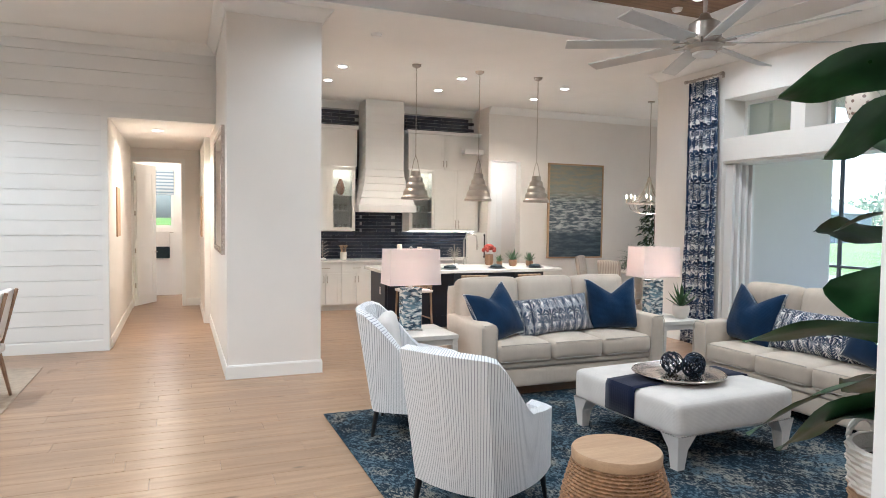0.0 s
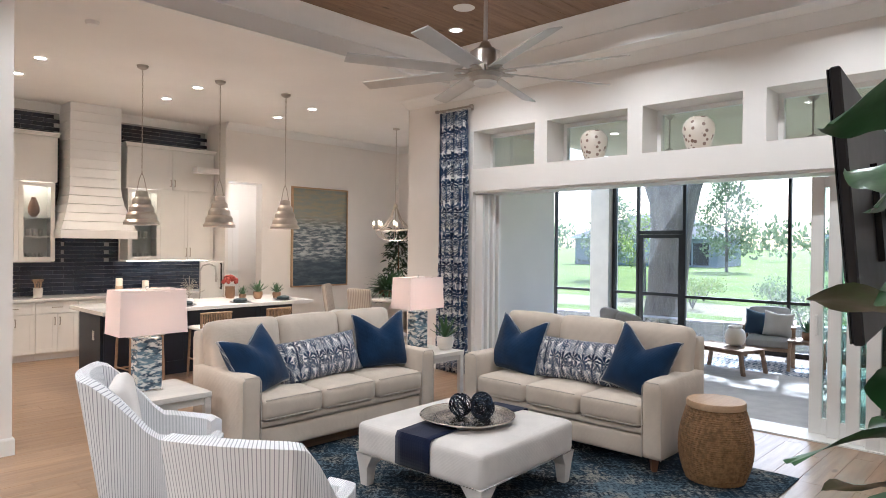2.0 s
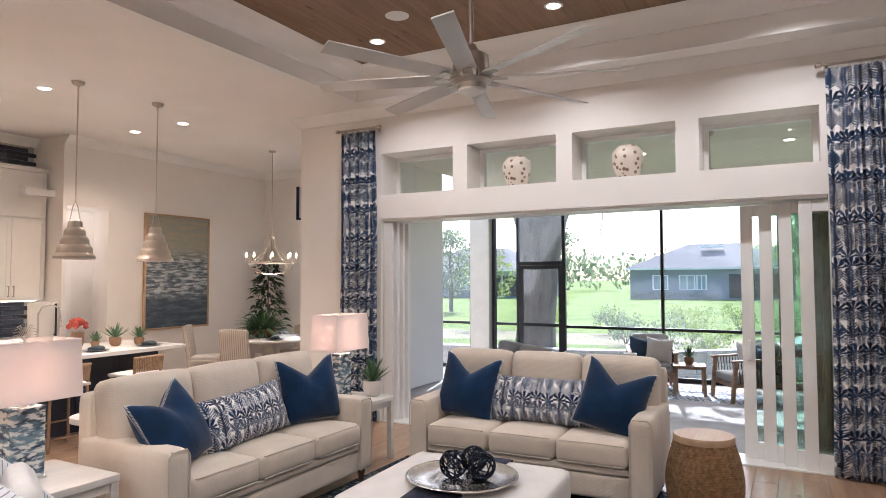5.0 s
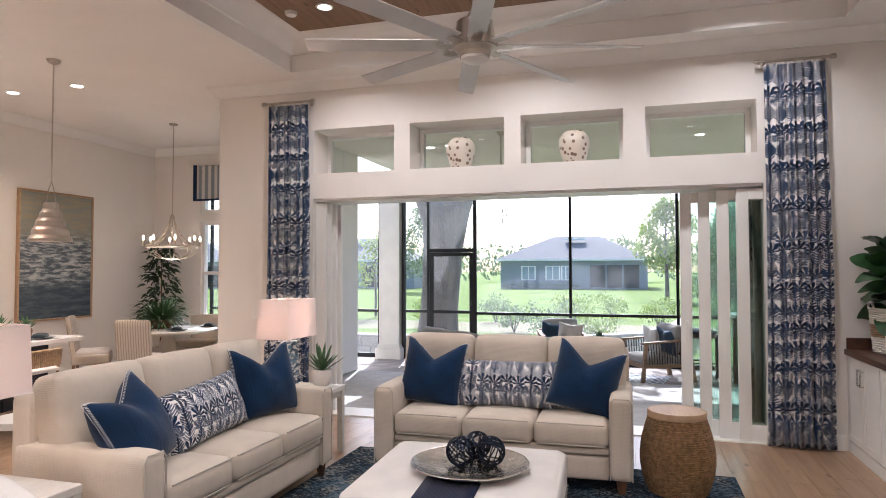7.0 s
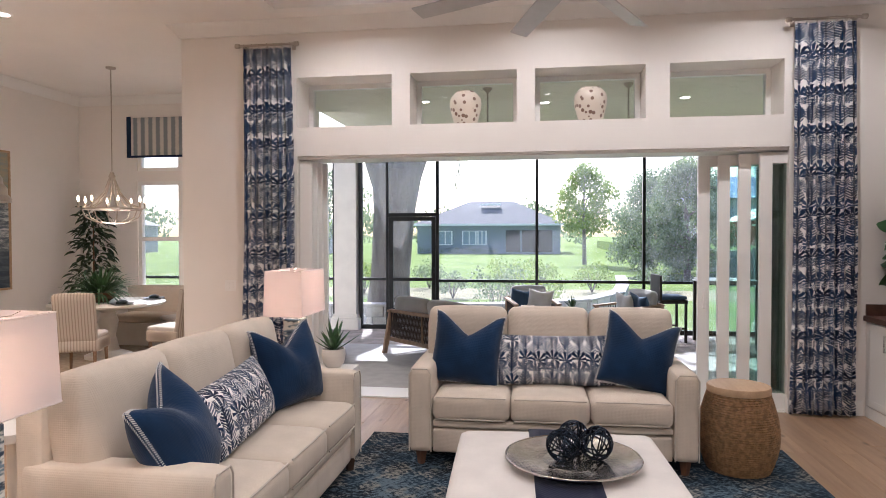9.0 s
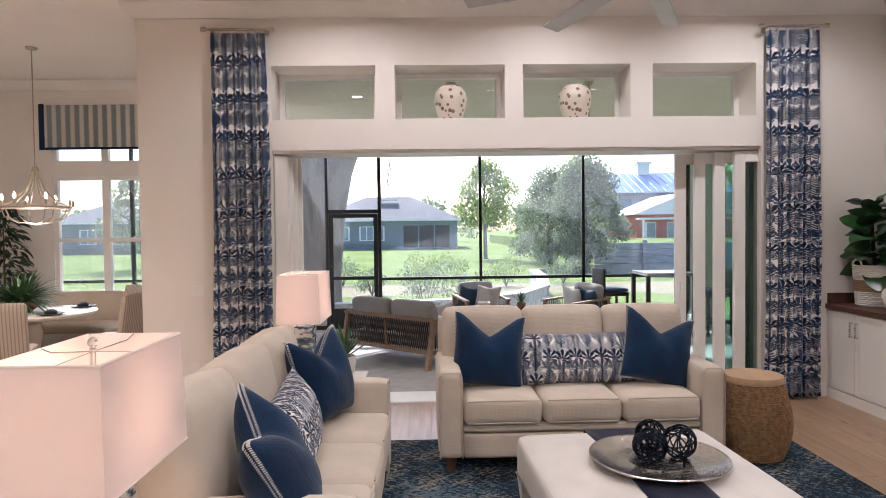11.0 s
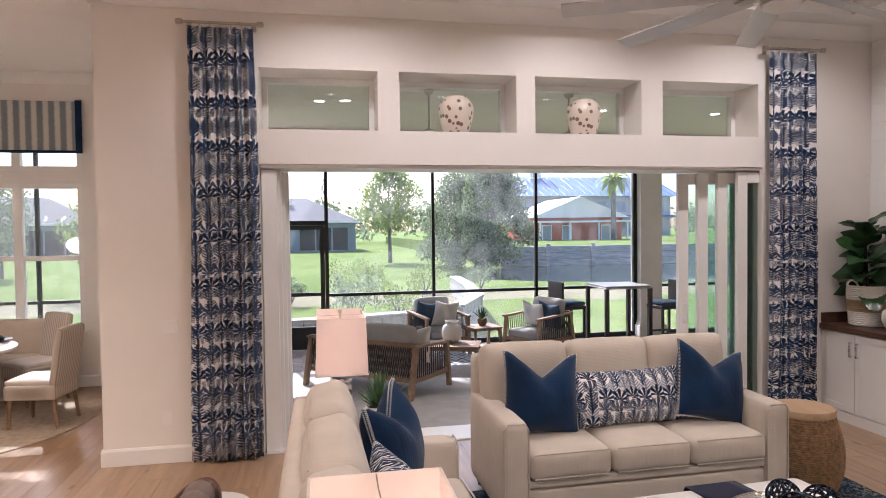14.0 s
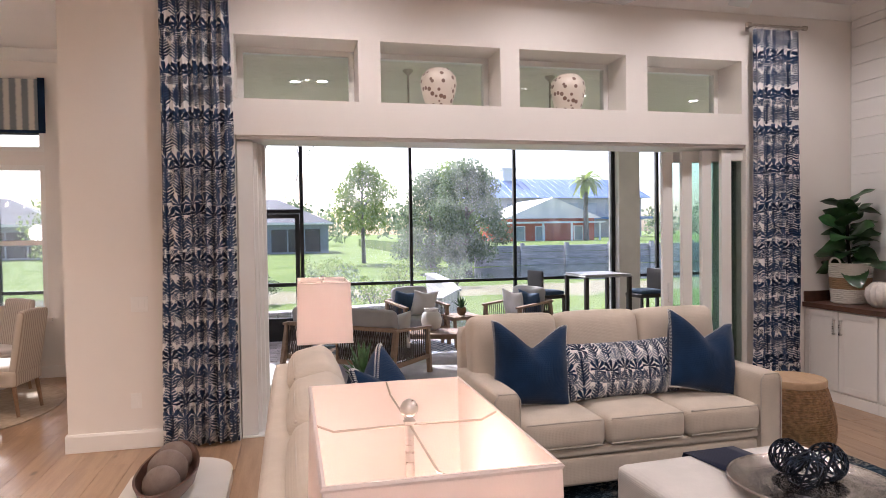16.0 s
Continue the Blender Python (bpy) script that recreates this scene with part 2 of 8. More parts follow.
SHADEMAT.tree.links.new(SHADEMAT.bsdf.outputs[0], _m.inputs[1])
SHADEMAT.tree.links.new(_t.outputs[0], _m.inputs[2])
SHADEMAT.tree.links.new(_m.outputs[0], SHADEMAT.out.inputs[0])
SHADEMAT.bump(SHADEMAT.noise(SHADEMAT.coords(), 300, 2), 0.2, 0.002)
SHADEMAT = SHADEMAT.mat
_n = Net("mottled_blue_capiz")
_v = _n.coords("Object", (1, 1, 2.4))
_k = _n.ramp(_n.noise(_v, 9, 3), 0.35, 0.65)
_n.set(color=_n.mix(_n.ramp(_n.noise(_v, 14, 2), 0.45, 0.6), _n.mix(_k, (0.03, 0.05, 0.08), (0.16, 0.24, 0.30)), (0.62, 0.64, 0.62)), rough=0.25)
CAPIZ = _n.mat
WHITEWOOD = grain("whitewashed_wood", (0.66, 0.63, 0.58), (0.58, 0.55, 0.50), 0.5, 0, None, scale=4)
DARKLEG = grain("dark_walnut", (0.07, 0.035, 0.02), (0.04, 0.02, 0.012), 0.4, 2)
BROWNLEG = grain("brown_leg", (0.17, 0.08, 0.04), (0.10, 0.045, 0.025), 0.4, 2)
WALNUT = grain("walnut_top", (0.11, 0.05, 0.03), (0.06, 0.027, 0.018), 0.35, 0)
TEAK = grain("weathered_teak", (0.34, 0.22, 0.135), (0.24, 0.15, 0.09), 0.6, 0)
LIGHTWOOD = grain("light_maple", (0.50, 0.34, 0.20), (0.40, 0.26, 0.15), 0.45, 0)
RATTAN = plain("brown_seagrass", (0.33, 0.185, 0.09), 0.7, var=0.35, scale=30, grain=120, bump=0.4)
LEAF = plain("fig_leaf", (0.030, 0.080, 0.026), 0.30, var=0.45, scale=7, grain=60, bump=0.1)
DARKLEAF = plain("dark_shrub_leaf", (0.015, 0.04, 0.018), 0.5, var=0.4, scale=9, bump=0)
SOIL = plain("dark_soil", (0.02, 0.014, 0.01), 0.95, bump=0.5)
BLACKGLASS = plain("tv_glass", (0.006, 0.007, 0.009), 0.07, var=0.05, bump=0)
GLASS = pane_glass("clear_glass", (0.96, 0.97, 0.96))
GREENGLASS = pane_glass("green_glass", (0.84, 0.92, 0.89), 0.12)
BULB = glow("warm_bulb", (1, 0.72, 0.42), 7.0)
CAN = glow("downlight_lens", (1, 0.84, 0.66), 9.0)
STRIP = glow("cabinet_strip", (1, 0.8, 0.55), 5.0)


# ---- mesh helpers ----
def box(bm, x0, x1, y0, y1, z0, z1, bev=0.0, seg=1):
    vs = [bm.verts.new((x, y, z)) for x in (x0, x1) for y in (y0, y1) for z in (z0, z1)]
    fs = [bm.faces.new([vs[i] for i in f]) for f in ((0, 1, 3, 2), (4, 6, 7, 5), (0, 4, 5, 1), (2, 3, 7, 6), (0, 2, 6, 4), (1, 5, 7, 3))]
    if bev:
        es = {e for f in fs for e in f.edges}
        bmesh.ops.bevel(bm, geom=list(es), offset=bev, segments=seg, affect="EDGES", profile=0.5)
    return bm


def B(x0, x1, y0, y1, z0, z1, bev=0.0, seg=1):
    return box(bmesh.new(), x0, x1, y0, y1, z0, z1, bev, seg)


def boxes(*rows, bev=0.0):
    bm = bmesh.new()
    for r in rows:
        box(bm, *r, bev=bev)
    return bm


def soft(bm, c, s, r, puff=(0, 0, 0), n=8, turn=None):
    """A rounded, slightly blown-up block: centre, size, edge radius, bulge along each axis."""
    h = [v / 2 for v in s]
    grid = {}

    def vert(p):
        key = tuple(round(a, 4) for a in p)
        if key not in grid:
            q = [p[i] * h[i] for i in range(3)]
            inner = [max(-(h[i] - r), min(h[i] - r, q[i])) for i in range(3)]
            d = Vector([q[i] - inner[i] for i in range(3)])
            d = d.normalized() * r if d.length > 1e-6 else d
            w = Vector(inner) + d
            for i in range(3):
                j, k = (i + 1) % 3, (i + 2) % 3
                if puff[i]:
                    w[i] += math.copysign(puff[i], p[i]) * abs(p[i]) * (1 - p[j] ** 2) ** 0.7 * (1 - p[k] ** 2) ** 0.7
            if turn:
                w = turn @ w
            grid[key] = bm.verts.new(w + Vector(c))
        return grid[key]

    st = [-1 + 2 * i / n for i in range(n + 1)]
    st = [math.sin(a * math.pi / 2) * 0.55 + a * 0.45 for a in st]
    for ax in range(3):
        for sg in (-1, 1):
            for i in range(n):
                for j in range(n):
                    ps = []
                    for a, b in ((i, j), (i + 1, j), (i + 1, j + 1), (i, j + 1)):
                        p = [0, 0, 0]
                        p[ax], p[(ax + 1) % 3], p[(ax + 2) % 3] = sg, st[a], st[b]
                        ps.append(vert(p))
                    bm.faces.new(ps if sg > 0 else ps[::-1])
    return bm


def lathe(bm, prof, n=24, c=(0, 0, 0), cap=True):
    rings = []
    for r, z in prof:
        rings.append([bm.verts.new((c[0] + r * math.cos(2 * math.pi * i / n), c[1] + r * math.sin(2 * math.pi * i / n), c[2] + z)) for i in range(n)])
    for a, b in zip(rings, rings[1:]):
        for i in range(n):
            bm.faces.new((a[i], a[(i + 1) % n], b[(i + 1) % n], b[i]))
    if cap:
        bm.faces.new(rings[0][::-1])
        bm.faces.new(rings[-1])
    return bm


def tube(bm, pts, r, n=6, closed=False):
    pts = [Vector(p) for p in pts]
    rings = []
    k = len(pts)
    for i, p in enumerate(pts):
        a = pts[(i - 1) % k] if closed or i else p
        b = pts[(i + 1) % k] if closed or i < k - 1 else p
        d = (b - a).normalized()
        u = d.cross(Vector((0.31, 0.17, 0.93)))
        u = u.normalized() if u.length > 1e-4 else d.orthogonal().normalized()
        w = d.cross(u)
        rr = r[i] if isinstance(r, (list, tuple)) else r
        rings.append([bm.verts.new(p + rr * (math.cos(2 * math.pi * j / n) * u + math.sin(2 * math.pi * j / n) * w)) for j in range(n)])
    for i in range(k if closed else k - 1):
        a, b = rings[i], rings[(i + 1) % k]
        for j in range(n):
            bm.faces.new((a[j], a[(j + 1) % n], b[(j + 1) % n], b[j]))
    if not closed:
        bm.faces.new(rings[0][::-1])
        bm.faces.new(rings[-1])
    return bm


def strut(bm, a, b, w, d=None):
    """A square bar from a to b."""
    a, b = Vector(a), Vector(b)
    t = (b - a).normalized()
    u = t.cross(Vector((0, 0, 1)))
    u = u.normalized() if u.length > 1e-3 else Vector((1, 0, 0))
    v = t.cross(u)
    d = d or w
    ring = [[bm.verts.new(p + sx * u * w / 2 + sy * v * d / 2) for sx, sy in ((-1, -1), (1, -1), (1, 1), (-1, 1))] for p in (a, b)]
    for j in range(4):
        bm.faces.new((ring[0][j], ring[0][(j + 1) % 4], ring[1][(j + 1) % 4], ring[1][j]))
    bm.faces.new(ring[0][::-1])
    bm.faces.new(ring[1])
    return bm


def part(name, bm, material, parent=None, label="", smooth=False, place=None, angle=40):
    bmesh.ops.recalc_face_normals(bm, faces=bm.faces)
    me = bpy.data.meshes.new(name)
    bm.to_mesh(me)
    bm.free()
    me.materials.append(material)
    if smooth:
        me.shade_smooth()
        me.set_sharp_from_angle(angle=radians(angle))
    ob = new(name, me)
    ob.parent = parent
    if place is not None:
        ob.matrix_basis = place
    if label:
        ob["label"] = label
    return ob


def thing(name, label, category, group="", m=None):
    ob = new(name)
    ob.empty_display_size = 0.1
    if m is not None:
        ob.matrix_basis = m
    return tagged(ob, label, category, group)


def fixed(name, bm, material, label="", category="", smooth=False):
    return tagged(part(name, bm, material, smooth=smooth), label, category, kind="structure")


# ---- large structure ----
H = 3.92
floor = fixed("floor", B(-4.2, 10.2, -2.6, 16.2, -0.12, -0.016), GROUT, "light oak plank floor", "floor")

Y0, Y1 = 2.75, 7.58
EAST = [(6.88, 7.33, Y1, 8.87, 0, H), (6.88, 7.33, 1.4, Y0, 0, H), (6.88, 7.33, Y0, Y1, 2.51, 2.81), (6.88, 7.33, Y0, Y1, 3.33, H)]
NICHE = [(2.80, 3.83), (4.05, 5.11), (5.29, 6.37), (6.56, 7.575)]
_e = [Y0] + [v for n in NICHE for v in n] + [Y1]
for a, b in zip(_e[0::2], _e[1::2]):
    EAST.append((6.88, 7.33, a, b, 2.81, 3.33))
fixed("wall_east", boxes(*EAST), WALL, "warm white painted wall above the sliding doors", "wall")
fixed("wall_dining_south", B(7.33, 10.2, 8.5, 8.87, 0, H), WALL, "warm white painted wall", "wall")
fixed("wall_dining_east", boxes((10.0, 10.2, 8.87, 10.0, 0, H), (10.0, 10.2, 11.5, 12.73, 0, H), (10.0, 10.2, 10.0, 11.5, 0, 0.72),
                                (10.0, 10.2, 10.0, 11.5, 2.56, 2.72), (10.0, 10.2, 10.0, 11.5, 3.3, H)), WALL, "warm white painted window wall", "wall")
fixed("wall_north", boxes((6.58, 10.0, 12.53, 12.73, 0, H), (5.91, 6.58, 12.53, 12.73, 2.88, H), (5.85, 5.91, 12.53, 13.27, 0, H)), WALL, "warm white painted wall", "wall")
fixed("wall_kitchen", B(1.62, 5.91, 13.27, 13.42, 0, H), WALL, "kitchen wall behind the tiles", "wall")
fixed("wall_pillar", B(0.645, 1.62, 8.01, 13.42, 0, H), WALL, "square painted wall end beside the hall", "wall")
fixed("wall_pantry", boxes((5.53, 7.53, 14.17, 14.29, 0, 3.0), (5.43, 5.55, 13.42, 14.17, 0, 3.0), (7.41, 7.53, 12.73, 14.17, 0, 3.0)), WALL, "pale wall of the room behind", "wall")
fixed("wall_hall_front", boxes((-4.2, -0.63, 10.05, 10.18, 0, H), (-0.63, 0.645, 10.05, 10.18, 2.92, H)), WALLW, "white shiplap wall round the hall opening", "wall")
fixed("wall_hall", boxes((-0.75, -0.63, 10.18, 14.17, 0, 2.95), (0.56, 0.643, 11.9, 14.17, 0, 2.95), (-0.75, -0.60, 14.17, 14.29, 0, 2.95),
                         (0.23, 0.645, 14.17, 14.29, 0, 2.95), (-0.60, 0.23, 14.17, 14.29, 2.7, 2.95)), WALL, "warm hall walls", "wall")
fixed("wall_bath", boxes((-1.2, -1.08, 14.29, 16.2, 0, 2.95), (0.85, 0.97, 14.29, 16.2, 0, 2.95), (-1.2, -0.40, 16.1, 16.2, 0, 2.95), (0.07, 0.97, 16.1, 16.2, 0, 2.95),
                         (-0.40, 0.07, 16.1, 16.2, 0, 1.45), (-0.40, 0.07, 16.1, 16.2, 2.55, 2.95)), WALL, "bathroom walls", "wall")
fixed("wall_south", boxes((1.0, 6.88, 1.38, 1.5, 0, H), (1.0, 1.12, -2.6, 1.38, 0, H), (-4.2, 1.12, -2.72, -2.6, 0, H)), WALLW, "white shiplap wall behind the built-in cabinets", "wall")
fixed("wall_west", B(-4.32, -4.2, -2.6, 10.18, 0, H), WALL, "plain painted wall", "wall")
TX0, TX1, TY0, TY1 = 1.40, 6.47, 2.12, 7.65
fixed("ceiling", boxes((-4.32, TX0, -2.72, 10.18, H, H + 0.12), (TX1, 10.2, -2.72, 13.42, H, H + 0.12), (TX0, TX1, -2.72, TY0, H, H + 0.12),
                       (TX0, TX1, TY1, 13.42, H, H + 0.12), (0.645, TX0, 10.18, 13.42, H, H + 0.12)), CEIL, "smooth painted ceiling", "ceiling")
fixed("ceiling_hall", boxes((-1.2, 0.97, 10.18, 16.2, 2.95, 3.05), (5.43, 7.53, 12.73, 14.29, 3.0, 3.1)), CEIL, "low hall ceiling", "ceiling")
fixed("ceiling_tray", boxes((TX0 - 0.1, TX0, TY0, TY1, H + 0.12, 4.5), (TX1, TX1 + 0.1, TY0, TY1, H + 0.12, 4.5), (TX0 - 0.1, TX1 + 0.1, TY0 - 0.1, TY0, H + 0.12, 4.5),
                            (TX0 - 0.1, TX1 + 0.1, TY1, TY1 + 0.1, H + 0.12, 4.5)), CEIL, "raised tray of the ceiling", "ceiling")
bm = bmesh.new()
yy = TY0
while yy < TY1 - 0.01:
    xx = TX0 - random.random() * 1.5
    while xx < TX1:
        x2 = min(xx + 1.6 + random.random(), TX1)
        if x2 > TX0 + 0.02:
            box(bm, max(xx, TX0) + 0.001, x2 - 0.001, yy + 0.0015, min(yy + 0.185, TY1) - 0.0015, 4.26 + random.random() * 0.001, 4.29)
        xx = x2 if x2 < TX1 else TX1 + 1
    yy += 0.185
fixed("ceiling_boards", bm, PINE, "knotty pine boards in the ceiling tray", "ceiling")
fixed("ceiling_back", B(TX0 - 0.1, TX1 + 0.1, TY0 - 0.1, TY1 + 0.1, 4.3, 4.36), CEIL, "", "ceiling")


def sweep(bm, path, prof, closed=True):
    """A moulding along a level path of corners: prof gives (out to the left, up)."""
    k = len(path)
    rings = []
    for i in range(k):
        p = Vector(path[i])
        a = Vector(path[i - 1]) if closed or i else None
        b = Vector(path[(i + 1) % k]) if closed or i < k - 1 else None
        d1 = (p - a).normalized() if a else (b - p).normalized()
        d2 = (b - p).normalized() if b else d1
        n1, n2 = Vector((-d1.y, d1.x, 0)), Vector((-d2.y, d2.x, 0))
        mit = (n1 + n2) / (1 + n1.dot(n2))
        rings.append([bm.verts.new(p + mit * o + Vector((0, 0, u))) for o, u in prof])
    for i in range(k if closed else k - 1):
        r0, r1 = rings[i], rings[(i + 1) % k]
        for j in range(len(prof)):
            bm.faces.new((r0[j], r1[j], r1[(j + 1) % len(prof)], r0[(j + 1) % len(prof)]))
    if not closed:
        bm.faces.new(rings[0])
        bm.faces.new(rings[-1][::-1])
    return bm


CROWN = [(0.002, -0.001), (0.002, -0.13), (0.02, -0.13), (0.03, -0.10), (0.075, -0.045), (0.10, -0.03), (0.115, -0.001)]
BASE = [(0.002, 0.001), (0.002, 0.145), (0.012, 0.145), (0.018, 0.125), (0.018, 0.001)]
# mouldings at the head of the walls
fixed("trim_crown_tray", sweep(bmesh.new(), [(TX0, TY0, 4.26), (TX1, TY0, 4.26), (TX1, TY1, 4.26), (TX0, TY1, 4.26)], [(a * 2.15, b * 1.3) for a, b in CROWN]), TRIM, "white crown moulding round the wood tray", "moulding", True)
fixed("trim_crown", sweep(bmesh.new(), [(6.88, 1.5, H), (6.88, 8.87, H), (10.0, 8.87, H), (10.0, 12.53, H), (5.85, 12.53, H)], CROWN, False), TRIM, "white crown moulding", "moulding", True)
fixed("trim_crown.001", sweep(bmesh.new(), [(5.85, 13.27, H), (1.62, 13.27, H), (1.62, 8.01, H), (0.645, 8.01, H), (0.645, 10.05, H), (-4.2, 10.05, H), (-4.2, -2.6, H), (1.0, -2.6, H), (1.0, 1.5, H), (6.88, 1.5, H)], CROWN, False), TRIM, "white crown moulding", "moulding", True)
fixed("trim_tray_lip", sweep(bmesh.new(), [(TX0, TY0, H), (TX1, TY0, H), (TX1, TY1, H), (TX0, TY1, H)], [(-0.09, -0.02), (-0.09, -0.001), (0.015, -0.001), (0.015, -0.02)]), TRIM, "flat white band round the tray", "moulding")
for k, pts in enumerate(([(6.88, Y1, 0), (6.88, 8.87, 0), (10.0, 8.87, 0), (10.0, 12.53, 0), (6.58, 12.53, 0)],
                         [(1.62, 12.5, 0), (1.62, 8.01, 0), (0.645, 8.01, 0), (0.645, 11.88, 0)],
                         [(-0.63, 10.05, 0), (-4.2, 10.05, 0), (-4.2, -2.6, 0), (1.0, -2.6, 0), (1.0, 1.5, 0), (1.5, 1.5, 0)],
                         [(6.88, 2.1, 0), (6.88, Y0, 0)], [(0.56, 11.92, 0), (0.56, 14.17, 0), (0.31, 14.17, 0)], [(-0.63, 14.13, 0), (-0.63, 10.19, 0)])):
    fixed("baseboard", sweep(bmesh.new(), pts, BASE, False), TRIM, "white painted baseboard", "baseboard")


# ---- sliding doors, transoms and curtains ----
fixed("door_track", boxes((6.90, 7.30, Y0 + 0.01, Y1 - 0.01, -0.012, 0.012), (6.90, 7.30, Y0 + 0.01, Y1 - 0.01, 2.48, 2.508)), TRIM, "white track of the sliding doors", "door track")
for n, (a, b) in enumerate(NICHE):
    w = tagged(new("window_%d" % (n + 1)), "small white transom window in a deep niche", "window", kind="structure")
    bm = boxes((7.24, 7.32, a + 0.001, a + 0.05, 2.811, 3.329), (7.24, 7.32, b - 0.05, b - 0.001, 2.811, 3.329), (7.24, 7.32, a + 0.05, b - 0.05, 2.811, 2.86), (7.24, 7.32, a + 0.05, b - 0.05, 3.28, 3.329))
    part("window_frame", bm, TRIM, w)
    part("pane", B(7.275, 7.283, a + 0.05, b - 0.05, 2.86, 3.28), GLASS, w)


def slider_panel(y0, y1, x, face, last):
    """One leaf of the stacking doors, parked beside the opening."""
    t = thing("sliding_door", "white framed glass sliding door pushed open", "sliding door", "stacked sliding doors")
    bm = boxes((x, x + 0.05, y0, y0 + 0.11, 0.013, 2.465), (x, x + 0.05, y1 - 0.11, y1, 0.013, 2.465), (x, x + 0.05, y0 + 0.11, y1 - 0.11, 0.013, 0.17), (x, x + 0.05, y0 + 0.11, y1 - 0.11, 2.36, 2.465), bev=0.003)
    part("frame", bm, TRIM, t)
    part("pane", B(x + 0.021, x + 0.027, y0 + 0.11, y1 - 0.11, 0.17, 2.36), face, t)
    if last:
        part("handle", B(x - 0.03, x, y1 - 0.075, y1 - 0.045, 0.95, 1.15, 0.006), TRIM, t, "white pull")


for i in range(4):
    slider_panel(2.70 - 0.16 * (3 - i), 3.50 - 0.17 * (3 - i), 6.93 + 0.075 * i, GREENGLASS, i == 3)
for i in range(4):
    t = thing("sliding_door", "edge of a white framed sliding door folded against the jamb", "sliding door", "stacked sliding doors")
    part("frame", B(6.93 + 0.08 * i, 6.98 + 0.08 * i, 7.44 - 0.03 * i, Y1 - 0.01, 0.013, 2.465, 0.004), TRIM, t)


def curtain(yc, label):
    t = thing("curtain", label, "curtain", "palm-print curtains", pose(6.78, yc, 0))
    bm = bmesh.new()
    nu, nz, w = 90, 26, 0.56
    g = []
    for i in range(nu + 1):
        u = i / nu
        col = []
        for k in range(nz + 1):
            f = k / nz
            z = 0.02 + 3.60 * f
            ph = u * 7 * 2 * math.pi
            amp = 0.042 * (1 - 0.35 * f) * (0.8 + 0.4 * math.sin(3.1 * u + 1.3))
            spread = w * (1.03 - 0.12 * f + 0.02 * math.sin(2 * f))
            x = amp * math.sin(ph + 0.35 * math.sin(3 * f + 5 * u)) + 0.012 * math.sin(11 * f + 9 * u) * (1 - f)
            col.append(bm.verts.new((x, (u - 0.5) * spread + 0.012 * math.sin(2 * ph) + 0.01 * math.sin(5 * f + yc), z)))
        g.append(col)
    for i in range(nu):
        for k in range(nz):
            bm.faces.new((g[i][k], g[i + 1][k], g[i + 1][k + 1], g[i][k + 1]))
    c = part("panel", bm, PALM, t, smooth=True, angle=180)
    md = c.modifiers.new("thickness", "SOLIDIFY")
    md.thickness = 0.004
    part("rod", tube(bmesh.new(), [(0, -0.30, 3.655), (0, 0.30, 3.655)], 0.013, 10), NICKEL, t, smooth=True)
    for s in (-1, 1):
        part("finial", lathe(bmesh.new(), [(0.012, -0.03), (0.024, -0.02), (0.024, 0.02), (0.01, 0.03)], 12), NICKEL, t, smooth=True, place=pose(0, s * 0.32, 3.655, 90))
        part("bracket", boxes((0.012, 0.098, s * 0.26 - 0.008, s * 0.26 + 0.008, 3.648, 3.662), (0.092, 0.099, s * 0.26 - 0.02, s * 0.26 + 0.02, 3.62, 3.69)), NICKEL, t)
    for i in range(7):
        y = -0.25 + i * 0.083
        ring = [(0.022 * math.cos(a), y, 3.648 + 0.022 * math.sin(a)) for a in [k * math.pi / 5 for k in range(10)]]
        part("ring", tube(bmesh.new(), ring, 0.003, 5, True), NICKEL, t, smooth=True)


curtain(7.86, "long navy and white palm-print curtain on a nickel rod")
curtain(2.48, "long navy and white palm-print curtain beside stacked glass doors")


# switch plates and an outlet on the painted walls
def wall_plate(name, label, cat, m, rockers):
    t = thing(name, label, cat, "", m)
    w = 0.035 + 0.046 * rockers
    part("plate", B(-0.004, 0.0, -w / 2, w / 2, -0.06, 0.06, 0.0015), TRIM, t)
    for k in range(rockers):
        y = (k - (rockers - 1) / 2) * 0.046
        part("rocker", B(-0.0075, -0.0041, y - 0.016, y + 0.016, -0.033, 0.033, 0.001), TRIM, t)


wall_plate("light_switch", "white double rocker switch plate on the painted wall", "light switch", pose(6.879, 8.33, 1.15), 2)
wall_plate("outlet", "white wall outlet plate low on the wall", "outlet", pose(6.879, 8.37, 0.38), 1)


